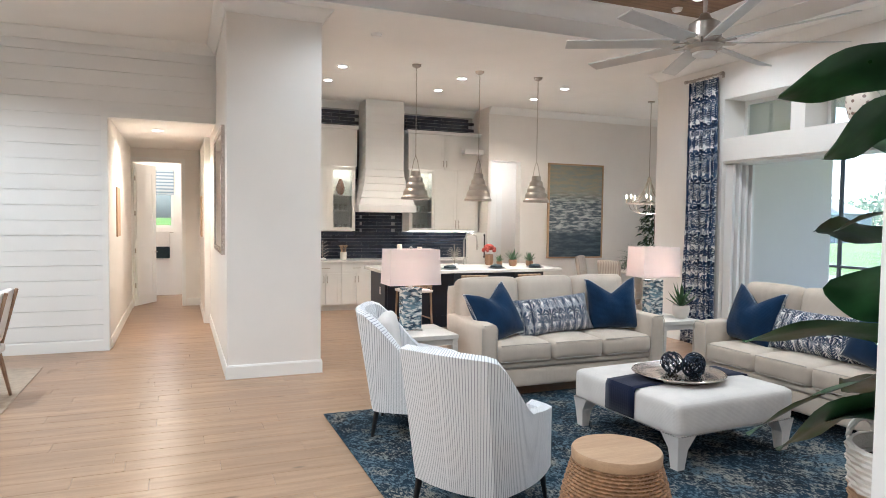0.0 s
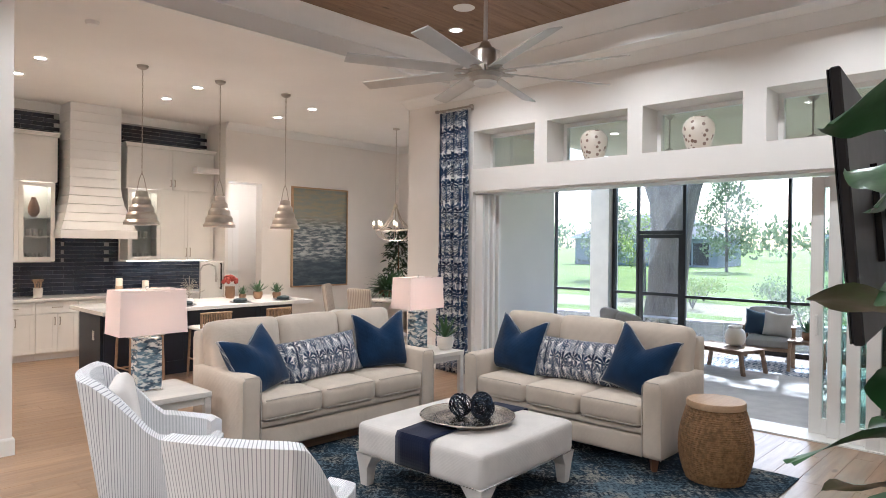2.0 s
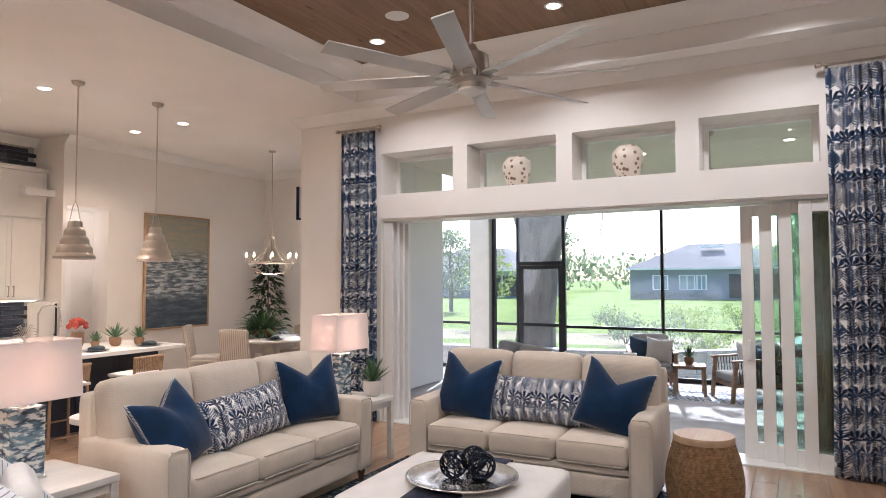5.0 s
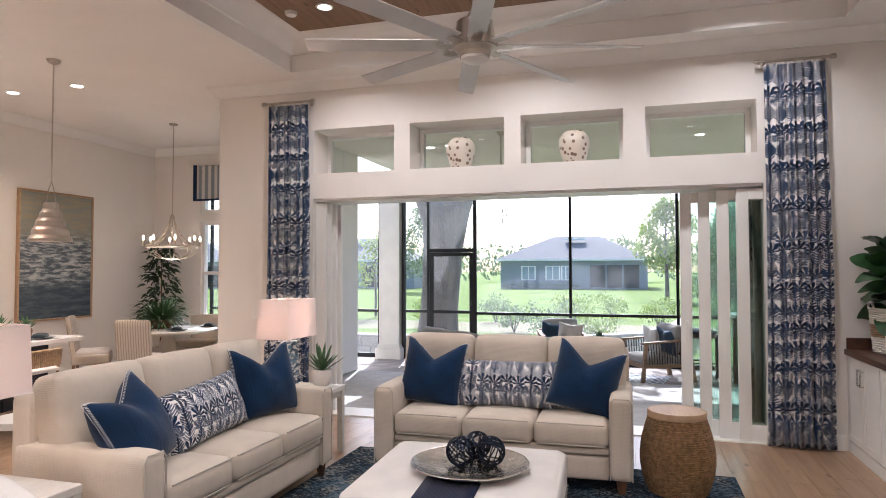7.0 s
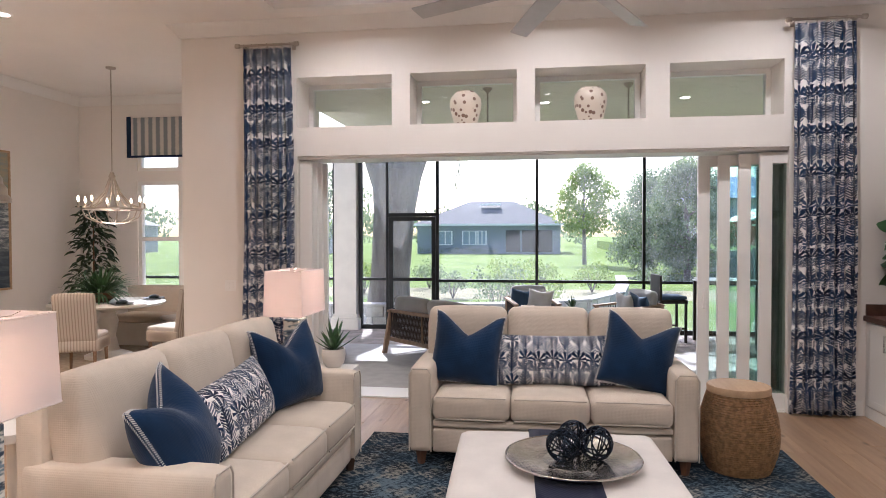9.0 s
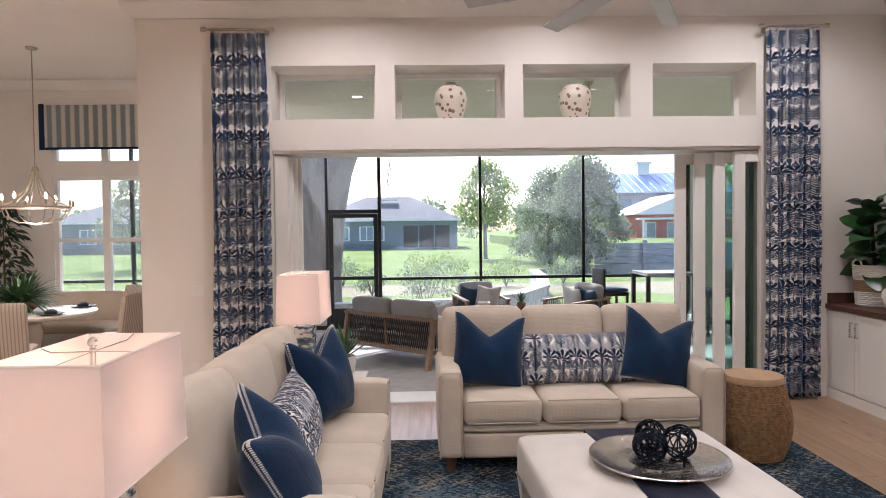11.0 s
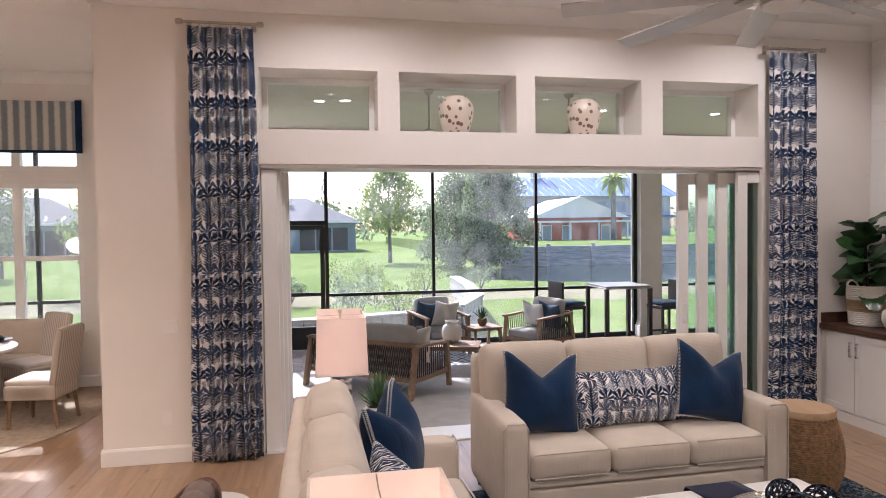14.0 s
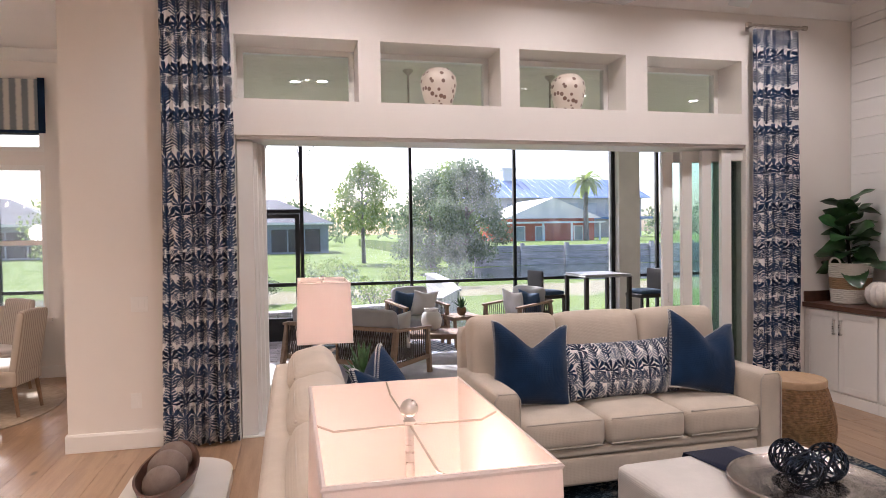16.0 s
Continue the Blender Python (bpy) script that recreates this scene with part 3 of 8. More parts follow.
# ---- living room seating ----
def pillow(bm, w, h, t, chop=0.0, n=18, squash=0.0):
    """A stuffed pillow standing in the xz plane."""
    def pt(i, j, side):
        u, v = -1 + 2 * i / n, -1 + 2 * j / n
        k = max(0.0, (1 - abs(u) ** 2.6) * (1 - abs(v) ** 2.6)) ** 0.6
        pin = 1 - 0.07 * (1 - u * u) * abs(v) ** 3
        pin2 = 1 - 0.07 * (1 - v * v) * abs(u) ** 3
        z = v * h / 2 * pin
        if v > -0.2:
            z -= chop * ((v + 0.2) / 1.2) ** 1.5 * max(0, 1 - abs(u) ** 1.15 * 1.2) ** 1.25
        y = side * t / 2 * k * (1 - 0.5 * (chop > 0) * max(0, v) * max(0, 1 - abs(u) * 2))
        y += (0.006 * math.sin(7 * u + 3 * v) + 0.005 * math.sin(4 * u - 9 * v + side) * (1 - k)) * k
        return Vector((u * w / 2 * pin2, y, z))
    a = [[bm.verts.new(pt(i, j, 1)) for j in range(n + 1)] for i in range(n + 1)]
    b = [[a[i][j] if i in (0, n) or j in (0, n) else bm.verts.new(pt(i, j, -1)) for j in range(n + 1)] for i in range(n + 1)]
    for i in range(n):
        for j in range(n):
            bm.faces.new((a[i][j], a[i + 1][j], a[i + 1][j + 1], a[i][j + 1]))
            q = [b[i][j], b[i][j + 1], b[i + 1][j + 1], b[i + 1][j]]
            if len(set(q)) == 4 and not bm.faces.get(q):
                bm.faces.new(q)
    rim = [pt(i, 0, 0) for i in range(n)] + [pt(n, j, 0) for j in range(n)] + [pt(i, n, 0) for i in range(n, 0, -1)] + [pt(0, j, 0) for j in range(n, 0, -1)]
    return bm, rim


def navy_pillow(m, chop=0.09, label="navy linen throw pillow with white whipstitched edge"):
    t = thing("throw_pillow", label, "pillow", "navy throw pillows", m)
    bm, rim = pillow(bmesh.new(), 0.55, 0.56, 0.28, chop)
    part("cover", bm, NAVY, t, smooth=True, angle=180)
    st = bmesh.new()
    for a, b in zip(rim, rim[1:] + rim[:1]):
        for f in (0.12, 0.45, 0.78):
            p = a.lerp(b, f)
            inn = p * 0.968
            tube(st, [p * 1.004 + Vector((0, 0.004, 0)), inn + Vector((0, 0.014, 0))], 0.0022, 4)
            tube(st, [p * 1.004 - Vector((0, 0.004, 0)), inn - Vector((0, 0.014, 0))], 0.0022, 4)
    part("whipstitch", st, NAVYSTITCH, t, "white stitching")
    return t


def palm_pillow(m):
    t = thing("lumbar_pillow", "long palm-print lumbar pillow in navy and white", "pillow", "palm-print lumbar pillows", m)
    bm, rim = pillow(bmesh.new(), 0.98, 0.40, 0.24, 0.0)
    part("cover", bm, PALMP, t, smooth=True, angle=180)
    return t


def sofa(name, w, label, m, leg):
    """Track-arm sofa: origin on the floor at the middle of its front, facing -y."""
    t = thing(name, label, "sofa", "cream sofas", m @ Matrix.Diagonal((1, 1, 1.075, 1)))
    aw, d = 0.17, 0.95
    for s in (-1, 1):
        bm = soft(bmesh.new(), (s * (w / 2 - aw / 2), 0.45, 0.375), (aw, 0.88, 0.57), 0.035, (0.006, 0.0, 0.006), 8)
        arm = part("arm", bm, CREAM, t, smooth=True, angle=180)
        edge = [(s * (w / 2) - s * 0.006, 0.012, z) for z in (0.10, 0.3, 0.62)] + [(s * (w / 2 - 0.03), 0.012, 0.655), (s * (w / 2 - aw + 0.03), 0.012, 0.655), (s * (w / 2 - aw) + s * 0.006, 0.012, 0.62), (s * (w / 2 - aw) + s * 0.006, 0.012, 0.10)]
        part("arm_piping", tube(bmesh.new(), edge, 0.005, 6), PIPING, arm, smooth=True)
    part("base", soft(bmesh.new(), (0, 0.46, 0.17), (w - 2 * aw - 0.004, 0.86, 0.17), 0.02, (0, 0.004, 0), 6), CREAM, t, smooth=True, angle=180)
    part("front_rail", soft(bmesh.new(), (0, 0.08, 0.285), (w - 2 * aw - 0.006, 0.12, 0.055), 0.022, (0, 0.004, 0), 6), CREAM, t, smooth=True, angle=180)
    part("back_frame", soft(bmesh.new(), (0, 0.86, 0.53), (w - 0.04, 0.15, 0.80), 0.04, (0, 0.01, 0.0), 8, ), CREAM, t, smooth=True, angle=180)
    cw = (w - 2 * aw) / 3
    for i in (-1, 0, 1):
        s = part("seat_cushion", soft(bmesh.new(), (i * cw, 0.345, 0.395), (cw - 0.008, 0.70, 0.165), 0.045, (0.004, 0.012, 0.022), 10), CREAM, t, smooth=True, angle=180)
        for z in (0.325, 0.470):
            pts = [(i * cw - cw / 2 + 0.03, 0.0, z), (i * cw, -0.008, z + 0.004), (i * cw + cw / 2 - 0.03, 0.0, z)]
            part("piping", tube(bmesh.new(), pts, 0.0055, 6), PIPING, s, smooth=True)
    bw = (w - 0.10) / 3
    lean = Matrix.Rotation(radians(-11), 3, "X")
    for i in (-1, 0, 1):
        b = part("back_cushion", soft(bmesh.new(), (i * bw, 0.70, 0.73), (bw - 0.006, 0.22, 0.55), 0.06, (0.004, 0.035, 0.012), 10, lean), CREAM, t, smooth=True, angle=180)
        for dy in (-0.062, 0.078):
            pts = [Vector((i * bw, 0.70, 0.73)) + lean @ Vector((a * (bw / 2 - 0.035), dy, 0.272 - 0.012 * abs(a))) for a in (-1, -0.5, 0, 0.5, 1)]
            part("piping", tube(bmesh.new(), pts, 0.0055, 6), PIPING, b, smooth=True)
    for sx in (-1, 1):
        for y in (0.07, 0.86):
            bm = bmesh.new()
            x = sx * (w / 2 - 0.085)
            lathe(bm, [(0.026, 0.0), (0.042, 0.095)], 4, (x, y, 0))
            part("leg", bm, leg, t)
    return t


SOFA_M = pose(3.835, 6.32, 0.012, 0, 0, 0)
LOVE_M = pose(4.97, 4.98, 0.012, 0, 0, -89)
sofa("sofa", 2.12, "cream linen three-seat sofa with track arms and navy pillows", SOFA_M, DARKLEG)
sofa("loveseat", 2.03, "cream linen sofa with brown legs before the sliding doors", LOVE_M, BROWNLEG)
palm_pillow(SOFA_M @ pose(-0.05, 0.43, 0.705, -20, -3, 4))
palm_pillow(LOVE_M @ pose(0.02, 0.44, 0.71, -17, 0, 2))
navy_pillow(SOFA_M @ pose(-0.76, 0.35, 0.765, -27, -11, 18), 0.11)
navy_pillow(SOFA_M @ pose(0.68, 0.41, 0.80, -14, -3, -22), 0.15)
navy_pillow(LOVE_M @ pose(-0.625, 0.40, 0.79, -17, 6, 0), 0.16)
navy_pillow(LOVE_M @ pose(0.66, 0.38, 0.785, -20, 14, 0), 0.15)


def ottoman(m):
    t = thing("ottoman", "large cream upholstered ottoman with nailhead trim", "ottoman", m=m)
    part("cushion_top", soft(bmesh.new(), (0, 0, 0.345), (1.15, 1.16, 0.25), 0.05, (0.004, 0.004, 0.012), 12), OFFW, t, smooth=True, angle=180)
    for sx in (-1, 1):
        for sy in (-1, 1):
            bm = bmesh.new()
            x, y = sx * 0.515, sy * 0.52
            for z0, z1, a, b in ((0, 0.14, 0.032, 0.045), (0.14, 0.24, 0.045, 0.11)):
                r0 = [bm.verts.new((x + (u * a if u * sx > 0 else u * a), y + v * a, z0)) for u, v in ((-1, -1), (1, -1), (1, 1), (-1, 1))]
                r1 = [bm.verts.new((x + (min(b, 0.058) if u * sx > 0 else b) * u, y + (min(b, 0.058) if v * sy > 0 else b) * v, z1)) for u, v in ((-1, -1), (1, -1), (1, 1), (-1, 1))]
                for j in range(4):
                    bm.faces.new((r0[j], r0[(j + 1) % 4], r1[(j + 1) % 4], r1[j]))
                bm.faces.new(r0[::-1])
                bm.faces.new(r1)
            leg = part("leg", bm, OFFW, t)
    nb = bmesh.new()
    for k in range(46):
        for s in (-1, 1):
            p = -0.54 + k * 0.024
            for c in ((s * 0.577, p, 0.243), (p, s * 0.582, 0.243)):
                bmesh.ops.create_icosphere(nb, subdivisions=1, radius=0.008, matrix=Matrix.Translation(c))
    tagged(part("nailhead_trim", nb, STEEL, t, "silver nailheads", smooth=True), kind="stuff")
    return t


OTTO_M = pose(3.82, 4.93, 0.012, 0, 0, 3)
ottoman(OTTO_M)
bm = bmesh.new()
prof = [(-0.5875, 0.25), (-0.5875, 0.44), (-0.57, 0.474), (-0.3, 0.486), (0, 0.492), (0.3, 0.486), (0.57, 0.474), (0.5875, 0.44), (0.5875, 0.25)]
g = [[bm.verts.new((x * 1.003, y, z + 0.003)) for y in (-0.16, -0.096, -0.032, 0.032, 0.096, 0.16)] for x, z in prof]
for a, b in zip(g, g[1:]):
    for i in range(5):
        bm.faces.new((a[i], a[i + 1], b[i + 1], b[i]))
run = part("table_runner", bm, RUNNER, smooth=True, place=OTTO_M)
run.modifiers.new("thickness", "SOLIDIFY").thickness = 0.004
tagged(run, "midnight blue runner draped across the ottoman", "runner")
tray = thing("tray", "round hammered silver tray on the ottoman", "tray", m=pose(3.77, 4.88, 0.511))
part("dish", lathe(bmesh.new(), [(0.0001, 0.0), (0.30, 0.0), (0.335, 0.022), (0.345, 0.026), (0.346, 0.032), (0.33, 0.03), (0.298, 0.008), (0.16, 0.0075), (0.155, 0.009), (0.15, 0.0075), (0.0001, 0.007)], 48, cap=False), SILVER, tray, smooth=True)
part("rim", tube(bmesh.new(), [(0.345 * math.cos(a), 0.345 * math.sin(a), 0.03) for a in [k * math.pi / 24 for k in range(48)]], 0.006, 6, True), SILVER, tray, smooth=True)
WIRE = plain("blue_black_wire", (0.02, 0.03, 0.05), 0.25, 0.8, var=0.5, scale=20, bump=0)


def wire_ball(r, where, label):
    t = thing("wire_ball", label, "ornament", "wire balls on the tray", Matrix.Translation(where))
    for k in range(15):
        e = Euler((random.random() * 6, random.random() * 6, random.random() * 6)).to_matrix()
        off = random.uniform(-0.45, 0.45)
        rr = r * math.sqrt(1 - off * off)
        part("wire_ring", tube(bmesh.new(), [e @ Vector((rr * math.cos(a), rr * math.sin(a), r * off * 0.9)) for a in [j * math.pi / 11 for j in range(22)]], 0.0042, 5, True), WIRE, t, smooth=True)


wire_ball(0.085, (3.75, 4.93, 0.604), "tangled blue-black wire ball on the tray")
wire_ball(0.085, (3.80, 4.76, 0.604), "tangled blue-black wire ball on the tray")
wire_ball(0.08, (3.92, 4.87, 0.600), "smaller tangled wire ball on the tray")


def drum(m, label):
    t = thing("drum_table", label, "side table", "woven drum tables", m)
    prof = [(0.205 + 0.062 * math.sin(math.pi * (z / 0.555) ** 0.9), z) for z in [k * 0.555 / 24 for k in range(25)]]
    part("core", lathe(bmesh.new(), [(r - 0.012, z) for r, z in prof], 32), RATTAN, t, smooth=True)
    w = bmesh.new()
    n = 72
    for k in range(36):
        z = 0.008 + k * 0.0153
        r0 = 0.205 + 0.062 * math.sin(math.pi * (z / 0.555) ** 0.9) - 0.004
        pts = [((r0 + 0.004 * (-1) ** (j + k)) * math.cos(2 * math.pi * j / n), (r0 + 0.004 * (-1) ** (j + k)) * math.sin(2 * math.pi * j / n), z) for j in range(n)]
        tube(w, pts, 0.0078, 5, True)
    tagged(part("woven_band", w, RATTAN, t, "brown woven seagrass", smooth=True), kind="stuff")
    part("top", lathe(bmesh.new(), [(0.20, 0.55), (0.212, 0.555), (0.214, 0.592), (0.208, 0.602), (0.0001, 0.603)], 40), LIGHTWOOD, t, "round maple top", smooth=True)


drum(pose(5.25, 3.65, 0.012), "brown woven drum table with a round wooden top beside the loveseat")
drum(pose(2.12, 3.47, 0.012), "woven drum table with a round wooden top beside the armchairs")


def armchair(m, label):
    """Slope-arm chair in ticking; origin on the floor under the seat, facing +x."""
    t = thing("armchair", label, "armchair", "ticking-stripe armchairs", m)
    # wrapped shell: outline seen from above, height falling from the back to the arm ends
    bm = bmesh.new()
    n = 36
    outer, inner = [], []
    for i in range(n + 1):
        f = i / n
        a = radians(-152 + 304 * f) + math.pi
        sq = 1 / max(abs(math.cos(a)), abs(math.sin(a))) ** 0.55
        px, py = 0.355 * sq * math.cos(a), 0.335 * sq * math.sin(a)
        back = max(0.0, min(1.0, (-px - 0.02) / 0.28))
        back = back * back * (3 - 2 * back)
        top = 0.60 + 0.36 * back - 0.05 * max(0, px / 0.35) + 0.015 * math.cos(py * 4)
        lean = 0.12 * back
        cols = []
        for ins in (0.0, 0.075):
            k = 1 - ins / 0.36
            cols.append([Vector((px * k - lean * (z - 0.25) / 0.7 - 0.03 * back, py * k * (1 + 0.10 * back * (z - 0.25)), z)) for z in [0.20 + (top - 0.20) * q / 10 for q in range(11)]])
        rim = (cols[0][-1] + cols[1][-1]) / 2 + Vector((0, 0, 0.022))
        ring = [bm.verts.new(p) for p in cols[0]] + [bm.verts.new(rim)] + [bm.verts.new(p) for p in cols[1][::-1]]
        outer.append(ring)
    for a, b in zip(outer, outer[1:]):
        for j in range(len(a)):
            bm.faces.new((a[j], b[j], b[(j + 1) % len(a)], a[(j + 1) % len(a)]))
    bm.faces.new(outer[0][::-1])
    bm.faces.new(outer[-1])
    part("shell", bm, TICK_WRAP, t, smooth=True)
    part("seat", soft(bmesh.new(), (0.03, 0, 0.33), (0.60, 0.52, 0.20), 0.04, (0.02, 0.0, 0.02), 10), TICKSEAT, t, "cream and charcoal ticking seat", smooth=True, angle=180)
    part("back_pad", soft(bmesh.new(), (-0.24, 0, 0.66), (0.12, 0.50, 0.50), 0.05, (0.02, 0, 0.02), 8, Matrix.Rotation(radians(-9), 3, "Y")), OFFW, t, "plain white inner back", smooth=True, angle=180)
    for x, y in ((-0.30, -0.25), (-0.30, 0.25), (0.26, -0.24), (0.26, 0.24)):
        b2 = bmesh.new()
        tube(b2, [(x * 1.12, y * 1.08, 0.0), (x, y, 0.23)], [0.013, 0.024], 8)
        part("leg", b2, BLACK, t, "tapered black leg", smooth=True)


_n = Net("ticking_wrap")
_s = _n.xyz(_n.coords())
_ang = _n.m("ARCTAN2", _s[1], _s[0])
_f = _n.m("FRACT", _n.m("ADD", _n.m("MULTIPLY", _ang, 30.0), 60.0))
_k = _n.ramp(_n.m("ABSOLUTE", _n.m("SUBTRACT", _f, 0.5)), 0.06, 0.16)
_n.set(color=_n.mix(_k, (0.33, 0.34, 0.37), (0.78, 0.78, 0.79)), rough=0.9, sheen=0.1, spec=0.2)
_n.bump(_n.noise(_n.coords(), 400, 2), 0.3, 0.002)
TICK_WRAP = _n.mat
TICKSEAT = striped("ticking_seat", (0.80, 0.79, 0.78), (0.10, 0.09, 0.09), 1, 0.0155, 0.34)
armchair(pose(1.86, 4.37, 0.012, 0, 0, 33), "ticking-stripe slope-arm chair with black legs")
armchair(pose(1.98, 5.84, 0.012, 0, 0, -25), "ticking-stripe slope-arm chair beside the end table")


def end_table(m, sx, sy, h, label):
    t = thing("end_table", label, "end table", "whitewashed end tables", m)
    part("top", B(-sx / 2, sx / 2, -sy / 2, sy / 2, h - 0.045, h, 0.004), WHITEWOOD, t)
    for a in (-1, 1):
        for b in (-1, 1):
            part("leg", B(a * (sx / 2 - 0.004) - (0.052 if a > 0 else 0), a * (sx / 2 - 0.004) + (0.052 if a < 0 else 0), b * (sy / 2 - 0.004) - (0.052 if b > 0 else 0), b * (sy / 2 - 0.004) + (0.052 if b < 0 else 0), 0, h - 0.045, 0.003), WHITEWOOD, t)
        part("side_rail", B(a * (sx / 2 - 0.035) - 0.014, a * (sx / 2 - 0.035) + 0.014, -sy / 2 + 0.056, sy / 2 - 0.056, h - 0.10, h - 0.046), WHITEWOOD, t)
        part("rail", B(-sx / 2 + 0.056, sx / 2 - 0.056, a * (sy / 2 - 0.035) - 0.014, a * (sy / 2 - 0.035) + 0.014, h - 0.10, h - 0.046), WHITEWOOD, t)
    return t


end_table(pose(2.37, 6.93, 0), 0.58, 0.66, 0.60, "whitewashed square end table under a lamp")
end_table(pose(5.32, 6.88, 0), 0.52, 0.68, 0.61, "white open-sided end table with a lamp and a potted aloe")


def table_lamp(m, label):
    t = thing("table_lamp", label, "table lamp", "table lamps", m)
    part("foot", B(-0.105, 0.105, -0.075, 0.075, 0, 0.012, 0.002), STEEL, t)
    part("body", B(-0.095, 0.095, -0.065, 0.065, 0.012, 0.42, 0.004), CAPIZ, t, "mottled blue and white block body")
    part("neck", lathe(bmesh.new(), [(0.03, 0.42), (0.03, 0.43), (0.012, 0.435), (0.007, 0.44), (0.007, 0.785), (0.004, 0.79)], 14), STEEL, t, smooth=True)
    a0, b0, a1, b1, z0, z1 = 0.262, 0.155, 0.250, 0.145, 0.455, 0.80
    bm = bmesh.new()
    rg = []
    for k in range(2):
        for q in ((a0, b0, z0), (a1, b1, z1)):
            d = 0.004 * k
            rg.append([bm.verts.new((sx * (q[0] - d), sy * (q[1] - d), q[2])) for sx, sy in ((-1, -1), (1, -1), (1, 1), (-1, 1))])
    for j in range(4):
        jj = (j + 1) % 4
        bm.faces.new((rg[0][j], rg[0][jj], rg[1][jj], rg[1][j]))
        bm.faces.new((rg[2][j], rg[3][j], rg[3][jj], rg[2][jj]))
        bm.faces.new((rg[1][j], rg[1][jj], rg[3][jj], rg[3][j]))
        bm.faces.new((rg[0][jj], rg[0][j], rg[2][j], rg[2][jj]))
    sh = part("shade", bm, SHADEMAT, t, "white rectangular linen shade")
    for z, a, b in ((z0 + 0.004, a0, b0), (z1 - 0.004, a1, b1)):
        part("edge_binding", tube(bmesh.new(), [(-a, -b, z), (a, -b, z), (a, b, z), (-a, b, z)], 0.0035, 4, True), SHADEMAT, sh)
    sp = bmesh.new()
    for p in ((-a1, 0), (a1, 0), (0, b1), (0, -b1)):
        tube(sp, [(0, 0, z1 - 0.012), (p[0] * 0.80, p[1] * 0.80, z1 - 0.014), (p[0] * 0.985, p[1] * 0.985, z1 - 0.002)], 0.0018, 5)
    part("spider", sp, NICKEL, sh)
    fb = lathe(bmesh.new(), [(0.008, 0.788), (0.010, 0.794), (0.005, 0.798), (0.009, 0.801), (0.014, 0.809), (0.0145, 0.816), (0.010, 0.824), (0.003, 0.828)], 16)
    part("finial", fb, STEEL, t, "polished ball finial", smooth=True)
    part("bulb", lathe(bmesh.new(), [(0.012, 0.58), (0.022, 0.60), (0.03, 0.63), (0.025, 0.655), (0.005, 0.667)], 12, (0.045, 0, 0)), BULB, t, smooth=True)
    x, y, z = (m @ Vector((0.045, 0.0, 0.60)))[:]
    return (x, y, z)


for where, lab in ((pose(2.30, 6.98, 0.602), "table lamp with a blue mottled block body and white shade, lit"), (pose(5.27, 6.97, 0.612), "table lamp with a blue mottled block body beside the potted aloe")):
    table_lamp(where, lab)
lamp("lamp_light", "POINT", (2.30, 6.98, 1.22), 2.7, (1, 0.62, 0.40), 0.03)
lamp("lamp_light", "POINT", (5.27, 6.97, 1.23), 3.2, (1, 0.66, 0.46), 0.03)


def blade_leaf(bm, base, way, length, width, droop, twist=0.0, n=7, fold=0.15, round_tip=0.5):
    """One leaf: a bent, folded strip, broadest past its middle."""
    way = Vector(way).normalized()
    side = way.cross(Vector((0, 0, 1)))
    side = side.normalized() if side.length > 1e-3 else Vector((1, 0, 0))
    side = Matrix.Rotation(twist, 3, way) @ side
    up = side.cross(way)
    rows = []
    p = Vector(base)
    for i in range(n + 1):
        f = i / n
        wv = width / 2 * (math.sin(math.pi * min(1, f ** (1 - 0.35 * round_tip) * 0.97 + 0.015)) ** (1 - 0.45 * round_tip))
        d = (way - Vector((0, 0, droop * f))).normalized()
        q = p + d * (length * f)
        wave = 0.06 * width * math.sin(f * 9 + twist * 3)
        rows.append([bm.verts.new(q - side * wv + up * (fold * wv + wave)), bm.verts.new(q - side * wv * 0.5 + up * (fold * 0.35 * wv)), bm.verts.new(q), bm.verts.new(q + side * wv * 0.5 + up * (fold * 0.35 * wv)), bm.verts.new(q + side * wv + up * (fold * wv - wave))])
    for a, b in zip(rows, rows[1:]):
        for j in range(4):
            bm.faces.new((a[j], a[j + 1], b[j + 1], b[j]))


